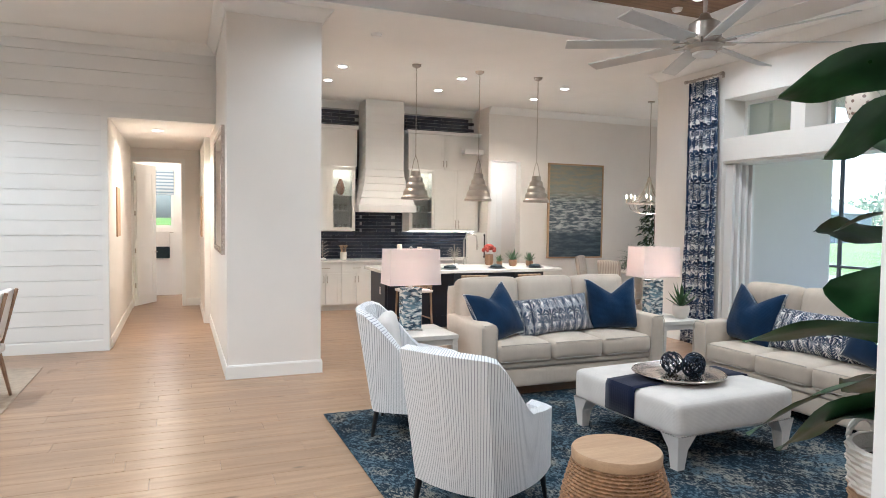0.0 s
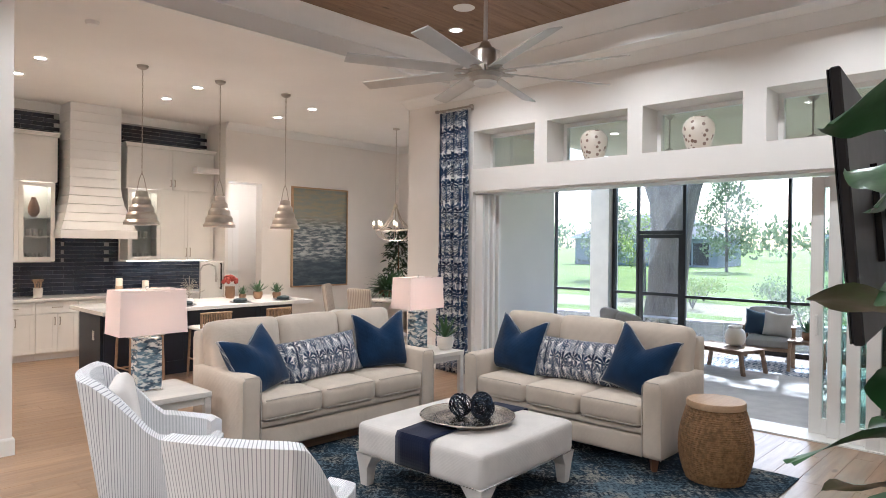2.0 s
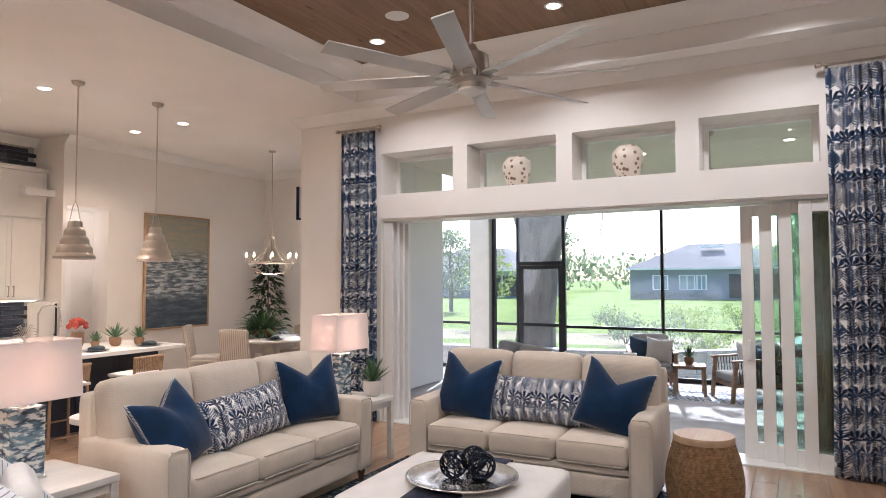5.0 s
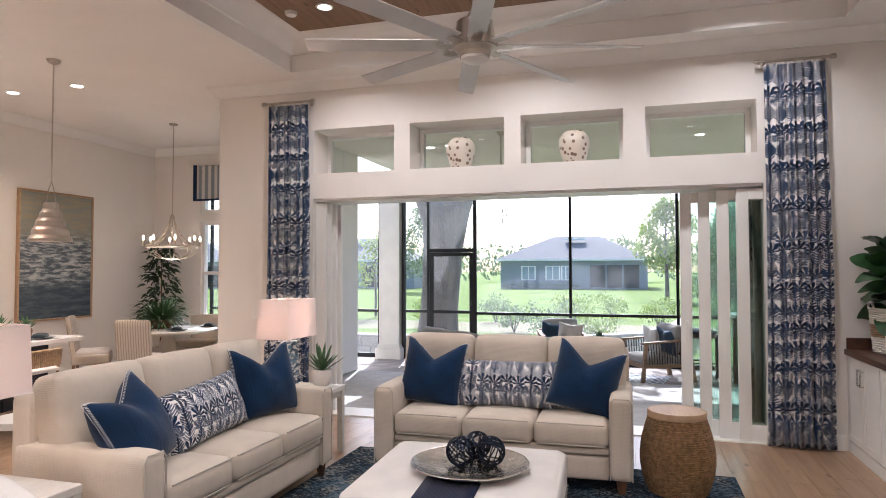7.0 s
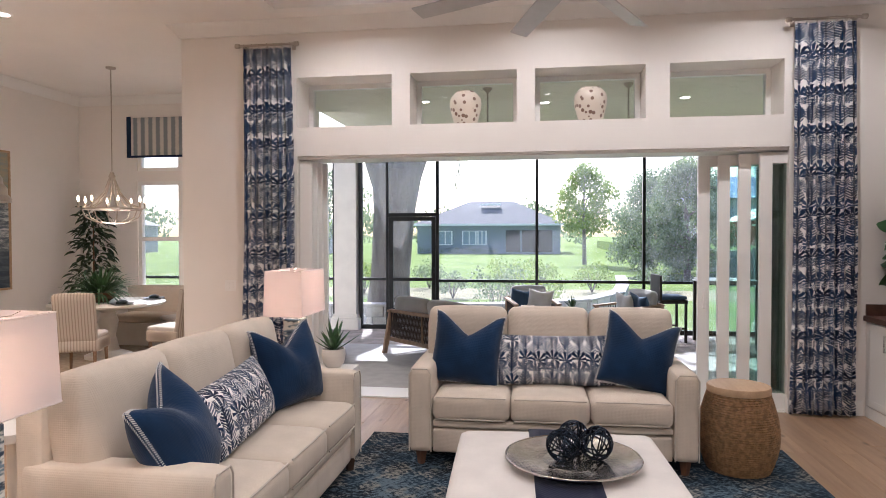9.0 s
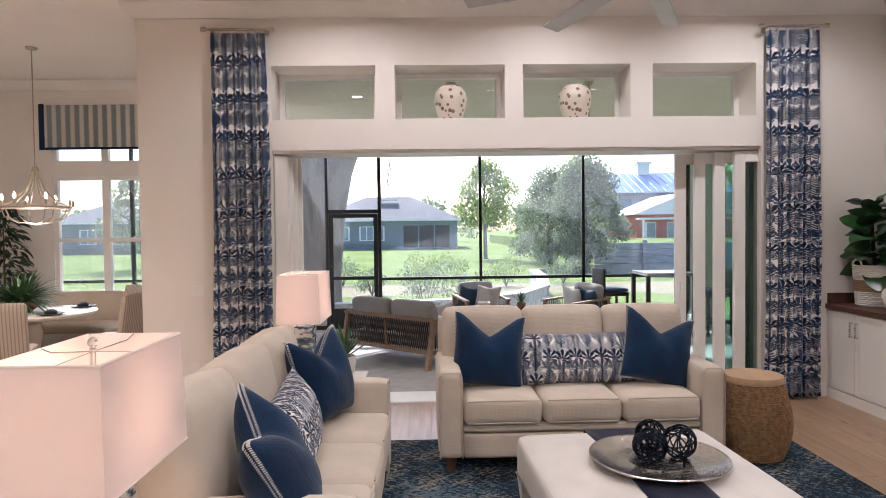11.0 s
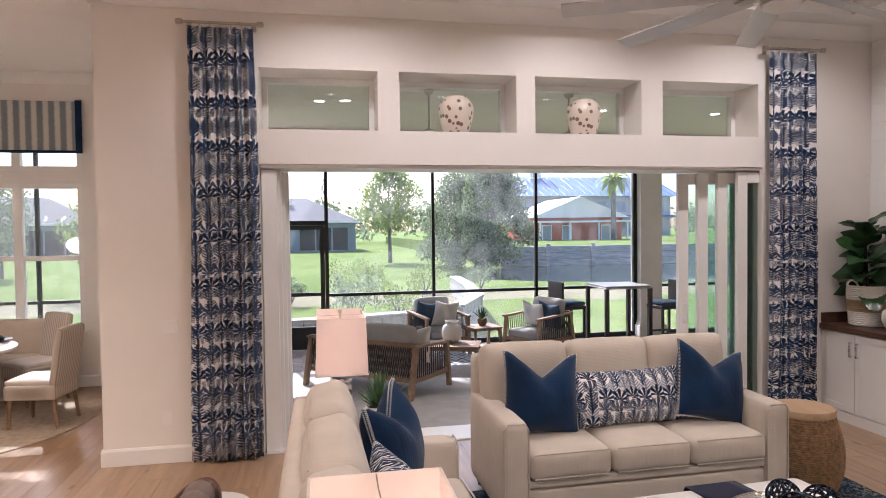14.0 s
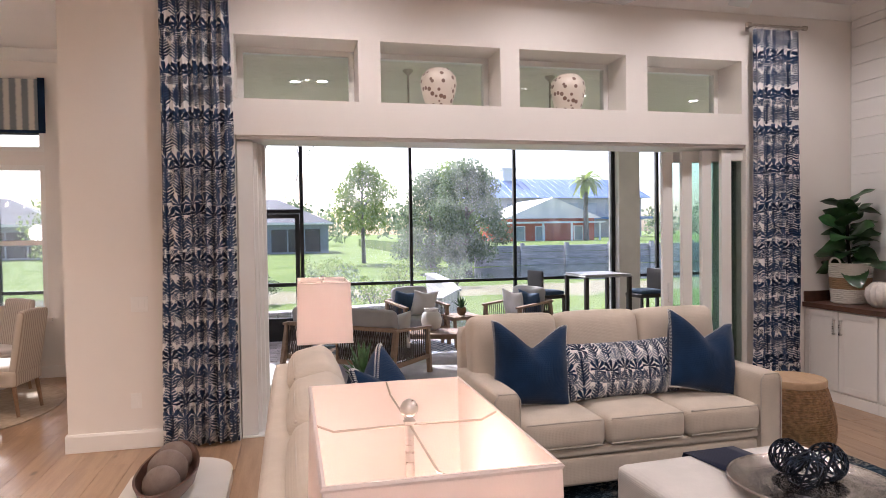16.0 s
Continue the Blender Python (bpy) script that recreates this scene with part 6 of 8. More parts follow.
for n, (z0, z1) in enumerate(((0.72, 2.56), (2.72, 3.3))):
    w = tagged(new("window_%d" % (n + 6)), "white framed double-hung dining window" if n == 0 else "white transom window behind a shade", "window", kind="structure")
    rows = [(10.02, 10.10, 10.0, 10.06, z0, z1), (10.02, 10.10, 11.44, 11.5, z0, z1), (10.02, 10.10, 10.70, 10.80, z0, z1)]
    for a, b in ((10.06, 10.70), (10.80, 11.44)):
        rows += [(10.02, 10.10, a, b, z0, z0 + 0.06), (10.02, 10.10, a, b, z1 - 0.06, z1)]
        if n == 0:
            rows += [(10.02, 10.10, a, b, 1.60, 1.66)]
        part("pane", B(10.055, 10.061, a, b, z0 + 0.06, z1 - 0.06), GLASS, w)
    part("window_frame", boxes(*rows), TRIM, w)
    if n == 0:
        part("sill", B(9.95, 10.02, 9.96, 11.54, 0.68, 0.719, 0.004), TRIM, w)
_n = Net("ikat_shade_cloth")
_s = _n.xyz(_n.coords())
_w = _n.noise(_n.coords("Object", (1, 2, 14)), 3, 3)
_k = _n.ramp(_n.m("SINE", _n.m("MULTIPLY", _n.m("ADD", _s[1], _n.m("MULTIPLY", _w, 0.02)), 48.0)), -0.5, 0.7)
_n.set(color=_n.mix(_k, (0.22, 0.25, 0.27), (0.60, 0.58, 0.54)), rough=0.9)
rs = thing("roman_shade", "pale grey striped roman shade with navy edging", "window shade")
part("cloth", B(9.93, 9.975, 9.98, 11.60, 2.95, 3.57, 0.004), _n.mat, rs)
part("edging", boxes((9.922, 9.929, 9.955, 10.03, 2.93, 3.585), (9.922, 9.929, 11.55, 11.625, 2.93, 3.585), (9.922, 9.929, 10.03, 11.55, 2.93, 2.965)), NAVY, rs, "navy border")

# ---- hall and bathroom ----
mir = thing("wall_mirror", "tall framed mirror on the side of the wall end", "mirror")
MIRROR = plain("mirror_glass", (0.85, 0.86, 0.86), 0.03, 1.0, var=0.0, bump=0)
part("glass", B(0.615, 0.630, 8.36, 9.80, 1.35, 2.62), MIRROR, mir)
part("frame", boxes((0.605, 0.643, 8.30, 8.36, 1.29, 2.68), (0.605, 0.643, 9.80, 9.86, 1.29, 2.68), (0.605, 0.643, 8.36, 9.80, 1.29, 1.35), (0.605, 0.643, 8.36, 9.80, 2.62, 2.68)), SILVER, mir)
dr = thing("door_2", "white panelled bathroom door standing ajar", "door", m=pose(-0.57, 14.26, 0, 0, 0, 62))
dr["kind"] = "structure"
part("leaf", shaker(shaker(B(0, 0.74, 0.012, 0.045, 0.01, 2.67), 0.06, 0.68, 1.25, 2.58, 0.006, rail=0.09), 0.06, 0.68, 0.12, 1.12, 0.006, rail=0.09), TRIM, dr)
for z in (0.35, 1.0, 1.7, 2.35):
    part("hinge", B(-0.012, 0.02, -0.004, 0.004, z, z + 0.09), NICKEL, dr)
part("handle", tube(bmesh.new(), [(0.68, 0.0, 1.0), (0.68, -0.05, 1.0), (0.58, -0.055, 1.0)], 0.009, 7), NICKEL, dr, smooth=True)
fixed("trim_door_2", boxes((-0.628, -0.60, 14.145, 14.169, 0, 2.78), (0.23, 0.30, 14.145, 14.169, 0, 2.78), (-0.60, 0.23, 14.145, 14.169, 2.70, 2.78)), TRIM, "white door casing", "casing")
w = tagged(new("window_8"), "small bathroom window half covered by a blue shade", "window", kind="structure")
part("window_frame", boxes((-0.40, -0.36, 16.1, 16.16, 1.45, 2.55), (0.03, 0.07, 16.1, 16.16, 1.45, 2.55), (-0.36, 0.03, 16.1, 16.16, 1.45, 1.50), (-0.36, 0.03, 16.1, 16.16, 2.50, 2.55)), TRIM, w)
part("pane", B(-0.36, 0.03, 16.12, 16.126, 1.50, 2.50), GLASS, w)
SH2 = striped("blue_shade_cloth", (0.42, 0.48, 0.54), (0.16, 0.22, 0.30), 2, 0.07, 0.4)
t = part("roman_shade", B(-0.42, 0.09, 16.05, 16.095, 2.15, 2.68, 0.004), SH2)
tagged(t, "blue striped roman shade in the bathroom window", "window shade")
t = thing("towel_rail", "wall rail with a cream and black towel", "towel", m=pose(-0.15, 16.09, 0))
part("rail", tube(bmesh.new(), [(-0.22, 0, 1.35), (-0.22, -0.07, 1.35), (0.22, -0.07, 1.35), (0.22, 0, 1.35)], 0.009, 6), NICKEL, t, smooth=True)
part("towel", B(-0.15, 0.15, -0.095, -0.05, 0.92, 1.365, 0.01, 2), OFFW, t)
part("band", B(-0.151, 0.151, -0.098, -0.047, 0.80, 1.05, 0.008, 2), NAPKIN, t, "black end of the towel")
for nm, b in (("framed_print", (0.538, 0.558, 12.8, 13.3, 1.35, 2.05)), ("framed_print", (-0.628, -0.61, 11.1, 11.6, 1.4, 2.1))):
    p = thing("framed_print", "small framed print on the hall wall", "picture", "hall prints")
    part("frame", B(*b, 0.003), LIGHTWOOD, p)
# added point lamp with no fixture; warms the bathroom and the hall's end
lamp("bath_fill", "POINT", (-0.2, 15.2, 2.6), 14, (1.0, 0.70, 0.45), 0.1)

# ---- chair and rug in the next room ----
t = part("pale_rug", B(-4.0, -1.22, 5.4, 9.2, 0.0015, 0.010, 0.003), RUGD)
tagged(t, "pale rug under a table in the next room", "rug")
ck = thing("side_chair", "pale upholstered chair with slanted wooden legs", "chair", m=pose(-1.55, 7.78, 0.011, 0, 0, 90))
part("seat", soft(bmesh.new(), (0, 0, 0.46), (0.48, 0.48, 0.09), 0.03, (0, 0, 0.012), 8), OFFW, ck, smooth=True, angle=180)
part("backrest", soft(bmesh.new(), (0, -0.24, 0.76), (0.46, 0.06, 0.50), 0.025, (0, 0.01, 0), 8, Matrix.Rotation(radians(12), 3, "X")), OFFW, ck, smooth=True, angle=180)
for a in (-1, 1):
    for b in (-1, 1):
        part("leg", tube(bmesh.new(), [(a * 0.23, b * 0.27, 0), (a * 0.19, b * 0.19, 0.43)], [0.014, 0.022], 7), TEAK, ck, smooth=True)
    part("back_post", tube(bmesh.new(), [(a * 0.19, -0.20, 0.43), (a * 0.2, -0.34, 1.0)], 0.016, 7), TEAK, ck, smooth=True)

# ---- console behind the sofa ----
co = thing("console_table", "white console table with rounded ends behind the sofa", "console table", m=pose(3.58, 7.58, 0))
bm = bmesh.new()
out = [(0.60 - 0.187 + 0.187 * math.sin(a), 0.187 * math.cos(a)) for a in [k * math.pi / 12 for k in range(13)]]
out += [(-x, -y) for x, y in out]
lo, hi = [bm.verts.new((x, y, 0.72)) for x, y in out], [bm.verts.new((x, y, 0.76)) for x, y in out]
bm.faces.new(lo[::-1])
bm.faces.new(hi)
for j in range(len(out)):
    bm.faces.new((lo[j], lo[(j + 1) % len(out)], hi[(j + 1) % len(out)], hi[j]))
part("tabletop", bm, WHITETOP, co, smooth=True)
for a in (-1, 1):
    part("leg", lathe(bmesh.new(), [(0.13, 0), (0.13, 0.03), (0.07, 0.06), (0.07, 0.66), (0.12, 0.72)], 20, (a * 0.36, 0, 0)), WHITETOP, co, smooth=True)
bo = thing("wooden_bowl", "long carved wooden bowl on the console", "bowl", m=pose(3.80, 7.60, 0.761))
bm = bmesh.new()
rows = []
for r, z in ((0.55, 0.0), (0.85, 0.035), (1.0, 0.085), (0.93, 0.085), (0.78, 0.045), (0.3, 0.02)):
    rows.append([bm.verts.new((0.27 * r * math.cos(a) * (1 + 0.1 * math.cos(2 * a)), 0.105 * r * math.sin(a), z + 0.015 * r * abs(math.cos(a)))) for a in [k * math.pi / 16 for k in range(32)]])
for a, b in zip(rows, rows[1:]):
    for j in range(32):
        bm.faces.new((a[j], a[(j + 1) % 32], b[(j + 1) % 32], b[j]))
bm.faces.new(rows[0][::-1])
bm.faces.new(rows[-1])
part("bowl", bm, WALNUT, bo, smooth=True)
GREYWOOD = grain("grey_turned_wood", (0.20, 0.15, 0.12), (0.14, 0.10, 0.08), 0.6, 0)
for x, r in ((3.68, 0.062), (3.80, 0.07), (3.93, 0.065)):
    b = bmesh.new()
    bmesh.ops.create_uvsphere(b, u_segments=20, v_segments=14, radius=r)
    stand_on("wooden_ball", b, GREYWOOD, x, 7.60, 0.776 + r, "grey-brown turned wooden ball in the bowl", "ornament", "balls in the bowl")


# ---- covered terrace ----
GZ = -0.08
CONC = plain("terrace_bed", (0.30, 0.28, 0.26), 0.9, var=0.1, bump=0.4)
STUCCO = plain("cream_stucco", (0.66, 0.62, 0.55), 0.85, var=0.05, scale=3, grain=180, bump=0.5, dist=0.004)
fixed("terrace", B(7.33, 12.55, -1.5, 13.2, -0.5, GZ - 0.012), CONC, "bed of the paved terrace", "terrace")
fixed("threshold", B(6.88, 7.33, Y0, Y1, -0.3, -0.016), CONC, "door threshold", "threshold")
fixed("wall_terrace", boxes((7.33, 12.55, -1.7, -1.5, -0.5, 3.62), (7.33, 7.45, -1.5, 2.72, GZ, 3.62)), STUCCO, "stucco wall of the terrace", "wall")
bm = bmesh.new()
xx = 7.34
while xx < 12.5:
    box(bm, xx, xx + 0.128, -1.5, 8.49, 3.62, 3.64)
    xx += 0.135
fixed("ceiling_terrace", bm, plain("terrace_ceiling_paint", (0.76, 0.72, 0.62), 0.6, var=0.03), "painted board ceiling of the terrace", "ceiling")
fixed("ceiling_terrace_back", B(7.33, 12.6, -1.7, 8.5, 3.66, 3.78), STUCCO, "", "ceiling")
fixed("beam", boxes((12.10, 12.55, -1.5, 13.2, 3.28, 3.60), (10.2, 12.1, 13.0, 13.2, 3.28, 3.6)), STUCCO, "cream beam over the screens", "beam")
for y in (8.69, 1.08):
    c = thing("column", "square cream stucco column with a moulded base", "column", "terrace columns", pose(12.32, y, GZ - 0.012))
    part("shaft", B(-0.20, 0.20, -0.21, 0.21, 0.30, 3.372), STUCCO, c)
    part("base", boxes((-0.26, 0.26, -0.27, 0.27, 0, 0.22), (-0.235, 0.235, -0.245, 0.245, 0.22, 0.26), (-0.22, 0.22, -0.23, 0.23, 0.26, 0.30), bev=0.006), STUCCO, c)


_n = Net("insect_mesh")
_a = _n.node("ShaderNodeBsdfTransparent")
_d = _n.node("ShaderNodeBsdfTranslucent")
_d.inputs[0].default_value = (0.40, 0.40, 0.41, 1)
_m = _n.node("ShaderNodeMixShader")
_m.inputs[0].default_value = 0.062
_n.tree.links.new(_a.outputs[0], _m.inputs[1])
_n.tree.links.new(_d.outputs[0], _m.inputs[2])
_n.tree.links.new(_m.outputs[0], _n.out.inputs[0])
MESH = _n.mat


def screen(y0, y1, posts, rail, label):
    t = thing("screen_enclosure", label, "insect screen", "terrace screens")
    for y, w in posts:
        part("post", B(12.255, 12.325, y - w / 2, y + w / 2, GZ - 0.012, 3.28), BRONZE, t)
    for a, b in zip(posts, posts[1:]):
        ya, yb = a[0] + a[1] / 2, b[0] - b[1] / 2
        if rail:
            part("rail", B(12.265, 12.315, ya, yb, rail - 0.025, rail + 0.025), BRONZE, t)
        part("mesh", B(12.289, 12.291, ya, yb, 0.0, 3.24), MESH, t, "fine grey insect mesh")
        part("sill", B(12.265, 12.315, ya, yb, GZ - 0.012, 0.0), BRONZE, t)
        part("header", B(12.265, 12.315, ya, yb, 3.24, 3.28), BRONZE, t)


screen(1.3, 7, [(1.335, 0.07), (3.25, 0.05), (5.13, 0.05), (6.96, 0.06)], 0.84, "dark bronze screen wall between cream columns")
screen(8, 8.5, [(7.91, 0.05), (8.43, 0.07)], 0.86, "narrow dark bronze screen beside the screen door")
screen(9, 13, [(8.95, 0.05), (9.86, 0.05), (11.4, 0.05), (12.95, 0.05)], 0.86, "dark bronze screen wall past the column")
screen(-1.5, 0.9, [(-1.45, 0.05), (0.42, 0.05), (0.83, 0.05)], 0.84, "dark bronze screen wall in the corner")
sd = thing("screen_door", "dark bronze screen door with a transom", "screen door")
part("frame", boxes((12.265, 12.315, 6.99, 7.885, 2.03, 2.10), (12.27, 12.31, 6.995, 7.07, GZ, 2.025), (12.27, 12.31, 7.80, 7.88, GZ, 2.025), (12.27, 12.31, 7.07, 7.80, 1.955, 2.025), (12.27, 12.31, 7.07, 7.80, 0.83, 0.89), (12.27, 12.31, 7.07, 7.80, 0.25, 0.31), (12.265, 12.315, 6.99, 7.885, 3.24, 3.28)), BRONZE, sd)
part("mesh", boxes((12.289, 12.291, 7.07, 7.80, 0.31, 1.955), (12.289, 12.291, 6.99, 7.885, 2.10, 3.24)), MESH, sd, "fine grey insect mesh")
part("kick_plate", B(12.283, 12.297, 7.07, 7.80, GZ + 0.01, 0.25), BRONZE, sd)
part("handle", boxes((12.24, 12.27, 7.02, 7.04, 0.98, 1.08)), BLACK, sd)
CUSH = cloth("grey_outdoor_cloth", (0.36, 0.34, 0.32))
WHITEC = cloth("white_outdoor_cloth", (0.68, 0.65, 0.62))
DENIM = cloth("blue_outdoor_cloth", (0.05, 0.085, 0.14))
ROPE = plain("brown_rope", (0.075, 0.055, 0.045), 0.8, var=0.25, scale=40)


def rope_seat(name, w, m, label, cat, pillows):
    """Teak outdoor seat with a woven rope back; origin on the ground at the middle of its back, facing +x."""
    t = thing(name, label, cat, "teak rope seating", m)
    d = 0.78
    for s in (-1, 1):
        part("rear_leg", strut(bmesh.new(), (-0.10, s * w / 2, 0), (0.03, s * w / 2, 0.64), 0.05, 0.06), TEAK, t)
        part("front_leg", strut(bmesh.new(), (d, s * w / 2, 0), (d - 0.06, s * w / 2, 0.60), 0.05, 0.05), TEAK, t)
        part("arm", strut(bmesh.new(), (-0.02, s * w / 2, 0.66), (d, s * w / 2, 0.61), 0.07, 0.03), TEAK, t)
        side = bmesh.new()
        n = 15
        for k in range(n):
            f = (k + 0.5) / n
            tube(side, [(0.04 + (d - 0.14) * f, s * w / 2, 0.27), (0.03 + (d - 0.10) * f, s * w / 2, 0.645 - 0.04 * f)], 0.007, 4)
        tagged(part("side_ropes", side, ROPE, t, "dark brown side ropes"), kind="stuff")
        part("side_rail", strut(bmesh.new(), (0.0, s * w / 2, 0.26), (d - 0.02, s * w / 2, 0.26), 0.035, 0.05), TEAK, t)
    part("back_rail", strut(bmesh.new(), (0.02, -w / 2, 0.665), (0.02, w / 2, 0.665), 0.05, 0.045), TEAK, t)
    part("rear_rail", strut(bmesh.new(), (0.0, -w / 2, 0.26), (0.0, w / 2, 0.26), 0.04, 0.055), TEAK, t)
    part("front_rail", strut(bmesh.new(), (d - 0.03, -w / 2, 0.26), (d - 0.03, w / 2, 0.26), 0.04, 0.055), TEAK, t)
    if w > 1.2:
        part("back_post", strut(bmesh.new(), (-0.01, 0.0, 0.27), (0.02, 0.05, 0.65), 0.035, 0.03), TEAK, t)
    bk = bmesh.new()
    n = int(w / 0.034)
    for k in range(n):
        y = -w / 2 + 0.03 + (w - 0.06) * k / (n - 1)
        for s in (-1, 1):
            tube(bk, [(-0.004, y, 0.28), (0.012, max(-w / 2 + 0.03, min(w / 2 - 0.03, y + s * 0.07)), 0.65)], 0.006, 4)
    tagged(part("back_ropes", bk, ROPE, t, "dark brown crossed ropes"), kind="stuff")
    seats = 2 if w > 1.2 else 1
    cw = (w - 0.08) / seats
    for i in range(seats):
        y = -w / 2 + 0.04 + cw * (i + 0.5)
        part("seat_cushion", soft(bmesh.new(), (0.40, y, 0.345), (0.70, cw - 0.01, 0.13), 0.04, (0, 0, 0.015), 8), CUSH, t, smooth=True, angle=180)
        part("back_cushion", soft(bmesh.new(), (0.13, y, 0.66), (0.16, cw - 0.02, 0.42), 0.06, (0.03, 0, 0.02), 8, Matrix.Rotation(radians(-10), 3, "Y")), CUSH, t, smooth=True, angle=180)
    for mat_, y, x in pillows:
        bm, rim = pillow(bmesh.new(), 0.44, 0.44, 0.16, 0.03)
        p = part("outdoor_pillow", bm, mat_, smooth=True, angle=180, place=m @ pose(x, y, 0.62, 0, 0, 90) @ pose(0, 0, 0, 16, 6, 0))
        tagged(p, "blue outdoor pillow on a rope seat" if mat_ == DENIM else "white outdoor pillow on a rope seat", "pillow", "terrace pillows")


LZ = GZ + 0.008
rope_seat("outdoor_sofa", 1.60, pose(9.01, 6.63, LZ, 0, 0, -42), "teak outdoor sofa with a woven rope back and grey cushions", "outdoor sofa", [(WHITEC, -0.6, 0.32)])
rope_seat("outdoor_armchair", 0.72, pose(11.85, 5.30, LZ, 0, 0, -165), "teak and rope outdoor armchair with grey cushions", "outdoor chair", [(DENIM, -0.14, 0.26), (WHITEC, 0.14, 0.36)])
rope_seat("outdoor_armchair", 0.72, pose(11.15, 3.35, LZ, 0, 0, 118), "teak and rope outdoor armchair with grey cushions", "outdoor chair", [(DENIM, 0.16, 0.26), (WHITEC, -0.10, 0.36)])


def slat_table(m, sx, sy, h, label, cat):
    t = thing(cat.replace(" ", "_"), label, cat, "", m)
    n = int(sy / 0.085)
    for k in range(n):
        y = -sy / 2 + sy * (k + 0.5) / n
        part("slat", B(-sx / 2, sx / 2, y - sy / n / 2 + 0.004, y + sy / n / 2 - 0.004, h - 0.022, h, 0.003), TEAK, t)
    for a in (-1, 1):
        for b in (-1, 1):
            part("leg", strut(bmesh.new(), (a * (sx / 2 + 0.02), b * (sy / 2 - 0.03), 0), (a * (sx / 2 - 0.05), b * (sy / 2 - 0.04), h - 0.022), 0.04, 0.05), TEAK, t)
        part("rail", B(-sx / 2 + 0.05, sx / 2 - 0.05, a * (sy / 2 - 0.05) - 0.015, a * (sy / 2 - 0.05) + 0.015, h - 0.07, h - 0.023), TEAK, t)
        part("cross_rail", B(a * (sx / 2 - 0.08) - 0.012, a * (sx / 2 - 0.08) + 0.012, -sy / 2 + 0.06, sy / 2 - 0.06, h - 0.06, h - 0.024), TEAK, t)


slat_table(pose(10.05, 5.35, LZ, 0, 0, 72), 0.95, 0.55, 0.40, "low slatted teak coffee table", "coffee table")
slat_table(pose(11.15, 4.55, LZ, 0, 0, 10), 0.50, 0.50, 0.46, "small slatted teak side table with a potted succulent", "side table")
succulent(11.15, 4.55, LZ + 0.461, 0.9, POTT, "spiky succulent in a brown pot on the teak table", group="terrace succulents", seed=9)
jar = lathe(bmesh.new(), [(0.06, 0), (0.12, 0.03), (0.15, 0.12), (0.13, 0.22), (0.09, 0.26), (0.10, 0.30), (0.09, 0.30), (0.08, 0.26)], 24, cap=False)
stand_on("ribbed_jar", jar, POTW, 10.15, 5.25, LZ + 0.401, "white ribbed jar on the teak coffee table", "jar")
BAR = plain("dark_wicker", (0.035, 0.024, 0.018), 0.6, var=0.3, scale=60, bump=0.4)
bt = thing("bar_table", "tall square bar table with dark legs", "bar table", m=pose(11.35, 2.12, GZ))
part("tabletop", boxes((-0.40, 0.40, -0.40, 0.40, 1.02, 1.05), (-0.42, 0.42, -0.42, 0.42, 1.0, 1.019), bev=0.004), plain("stone_top", (0.42, 0.40, 0.38), 0.4, var=0.1), bt)
for a in (-1, 1):
    for b in (-1, 1):
        part("leg", B(a * 0.38 - 0.03, a * 0.38 + 0.03, b * 0.38 - 0.03, b * 0.38 + 0.03, 0, 1.0), BAR, bt)


def bar_stool(m, label):
    t = thing("bar_stool", label, "bar stool", "terrace bar stools", m)
    for a in (-1, 1):
        for b in (-1, 1):
            part("leg", B(a * 0.20 - 0.018, a * 0.20 + 0.018, b * 0.2 - 0.018, b * 0.2 + 0.018, 0, 0.64), BAR, t)
        part("foot_rail", B(-0.18, 0.18, a * 0.2 - 0.012, a * 0.2 + 0.012, 0.22, 0.25), BAR, t)
    part("seat", B(-0.23, 0.23, -0.23, 0.23, 0.641, 0.70, 0.01), BAR, t)
    part("cushion", soft(bmesh.new(), (0, 0, 0.735), (0.44, 0.44, 0.065), 0.028, (0, 0, 0.01), 6), DENIM, t, "blue seat cushion", smooth=True)
    part("backrest", soft(bmesh.new(), (-0.22, 0, 0.90), (0.05, 0.46, 0.42), 0.02, n=6), BAR, t, "dark woven back", smooth=True)


bar_stool(pose(11.55, 2.95, GZ, 0, 0, -80), "dark wicker bar stool with a blue cushion")
bar_stool(pose(11.15, 1.35, GZ, 0, 0, 95), "dark wicker bar stool with a blue cushion")
RUGO = Net("pale_outdoor_rug")
_s = RUGO.xyz(RUGO.coords())
_k = RUGO.ramp(RUGO.m("SINE", RUGO.m("MULTIPLY", RUGO.m("ADD", RUGO.m("SINE", RUGO.m("MULTIPLY", _s[0], 30.0)), RUGO.m("SINE", RUGO.m("MULTIPLY", _s[1], 30.0))), 2.5)), -0.2, 0.3)
RUGO.set(color=RUGO.mix(RUGO.m("MULTIPLY", _k, RUGO.ramp(RUGO.noise(RUGO.coords(), 5, 3), 0.3, 0.5)), (0.52, 0.52, 0.53), (0.08, 0.11, 0.16)), rough=0.95)
RUGO.bump(RUGO.noise(RUGO.coords(), 120, 2), 0.4, 0.004)
r = part("outdoor_rug", B(-1.5, 1.5, -1.25, 1.25, 0.0, 0.007, 0.002), RUGO.mat, place=pose(10.1, 4.95, GZ + 0.001, 0, 0, -12))
tagged(r, "pale blue-grey patterned outdoor rug on the pavers", "rug")
mat_ = thing("doormat", "dark grey doormat with two rows of pale lettering", "doormat", m=pose(7.72, 6.75, GZ + 0.001))
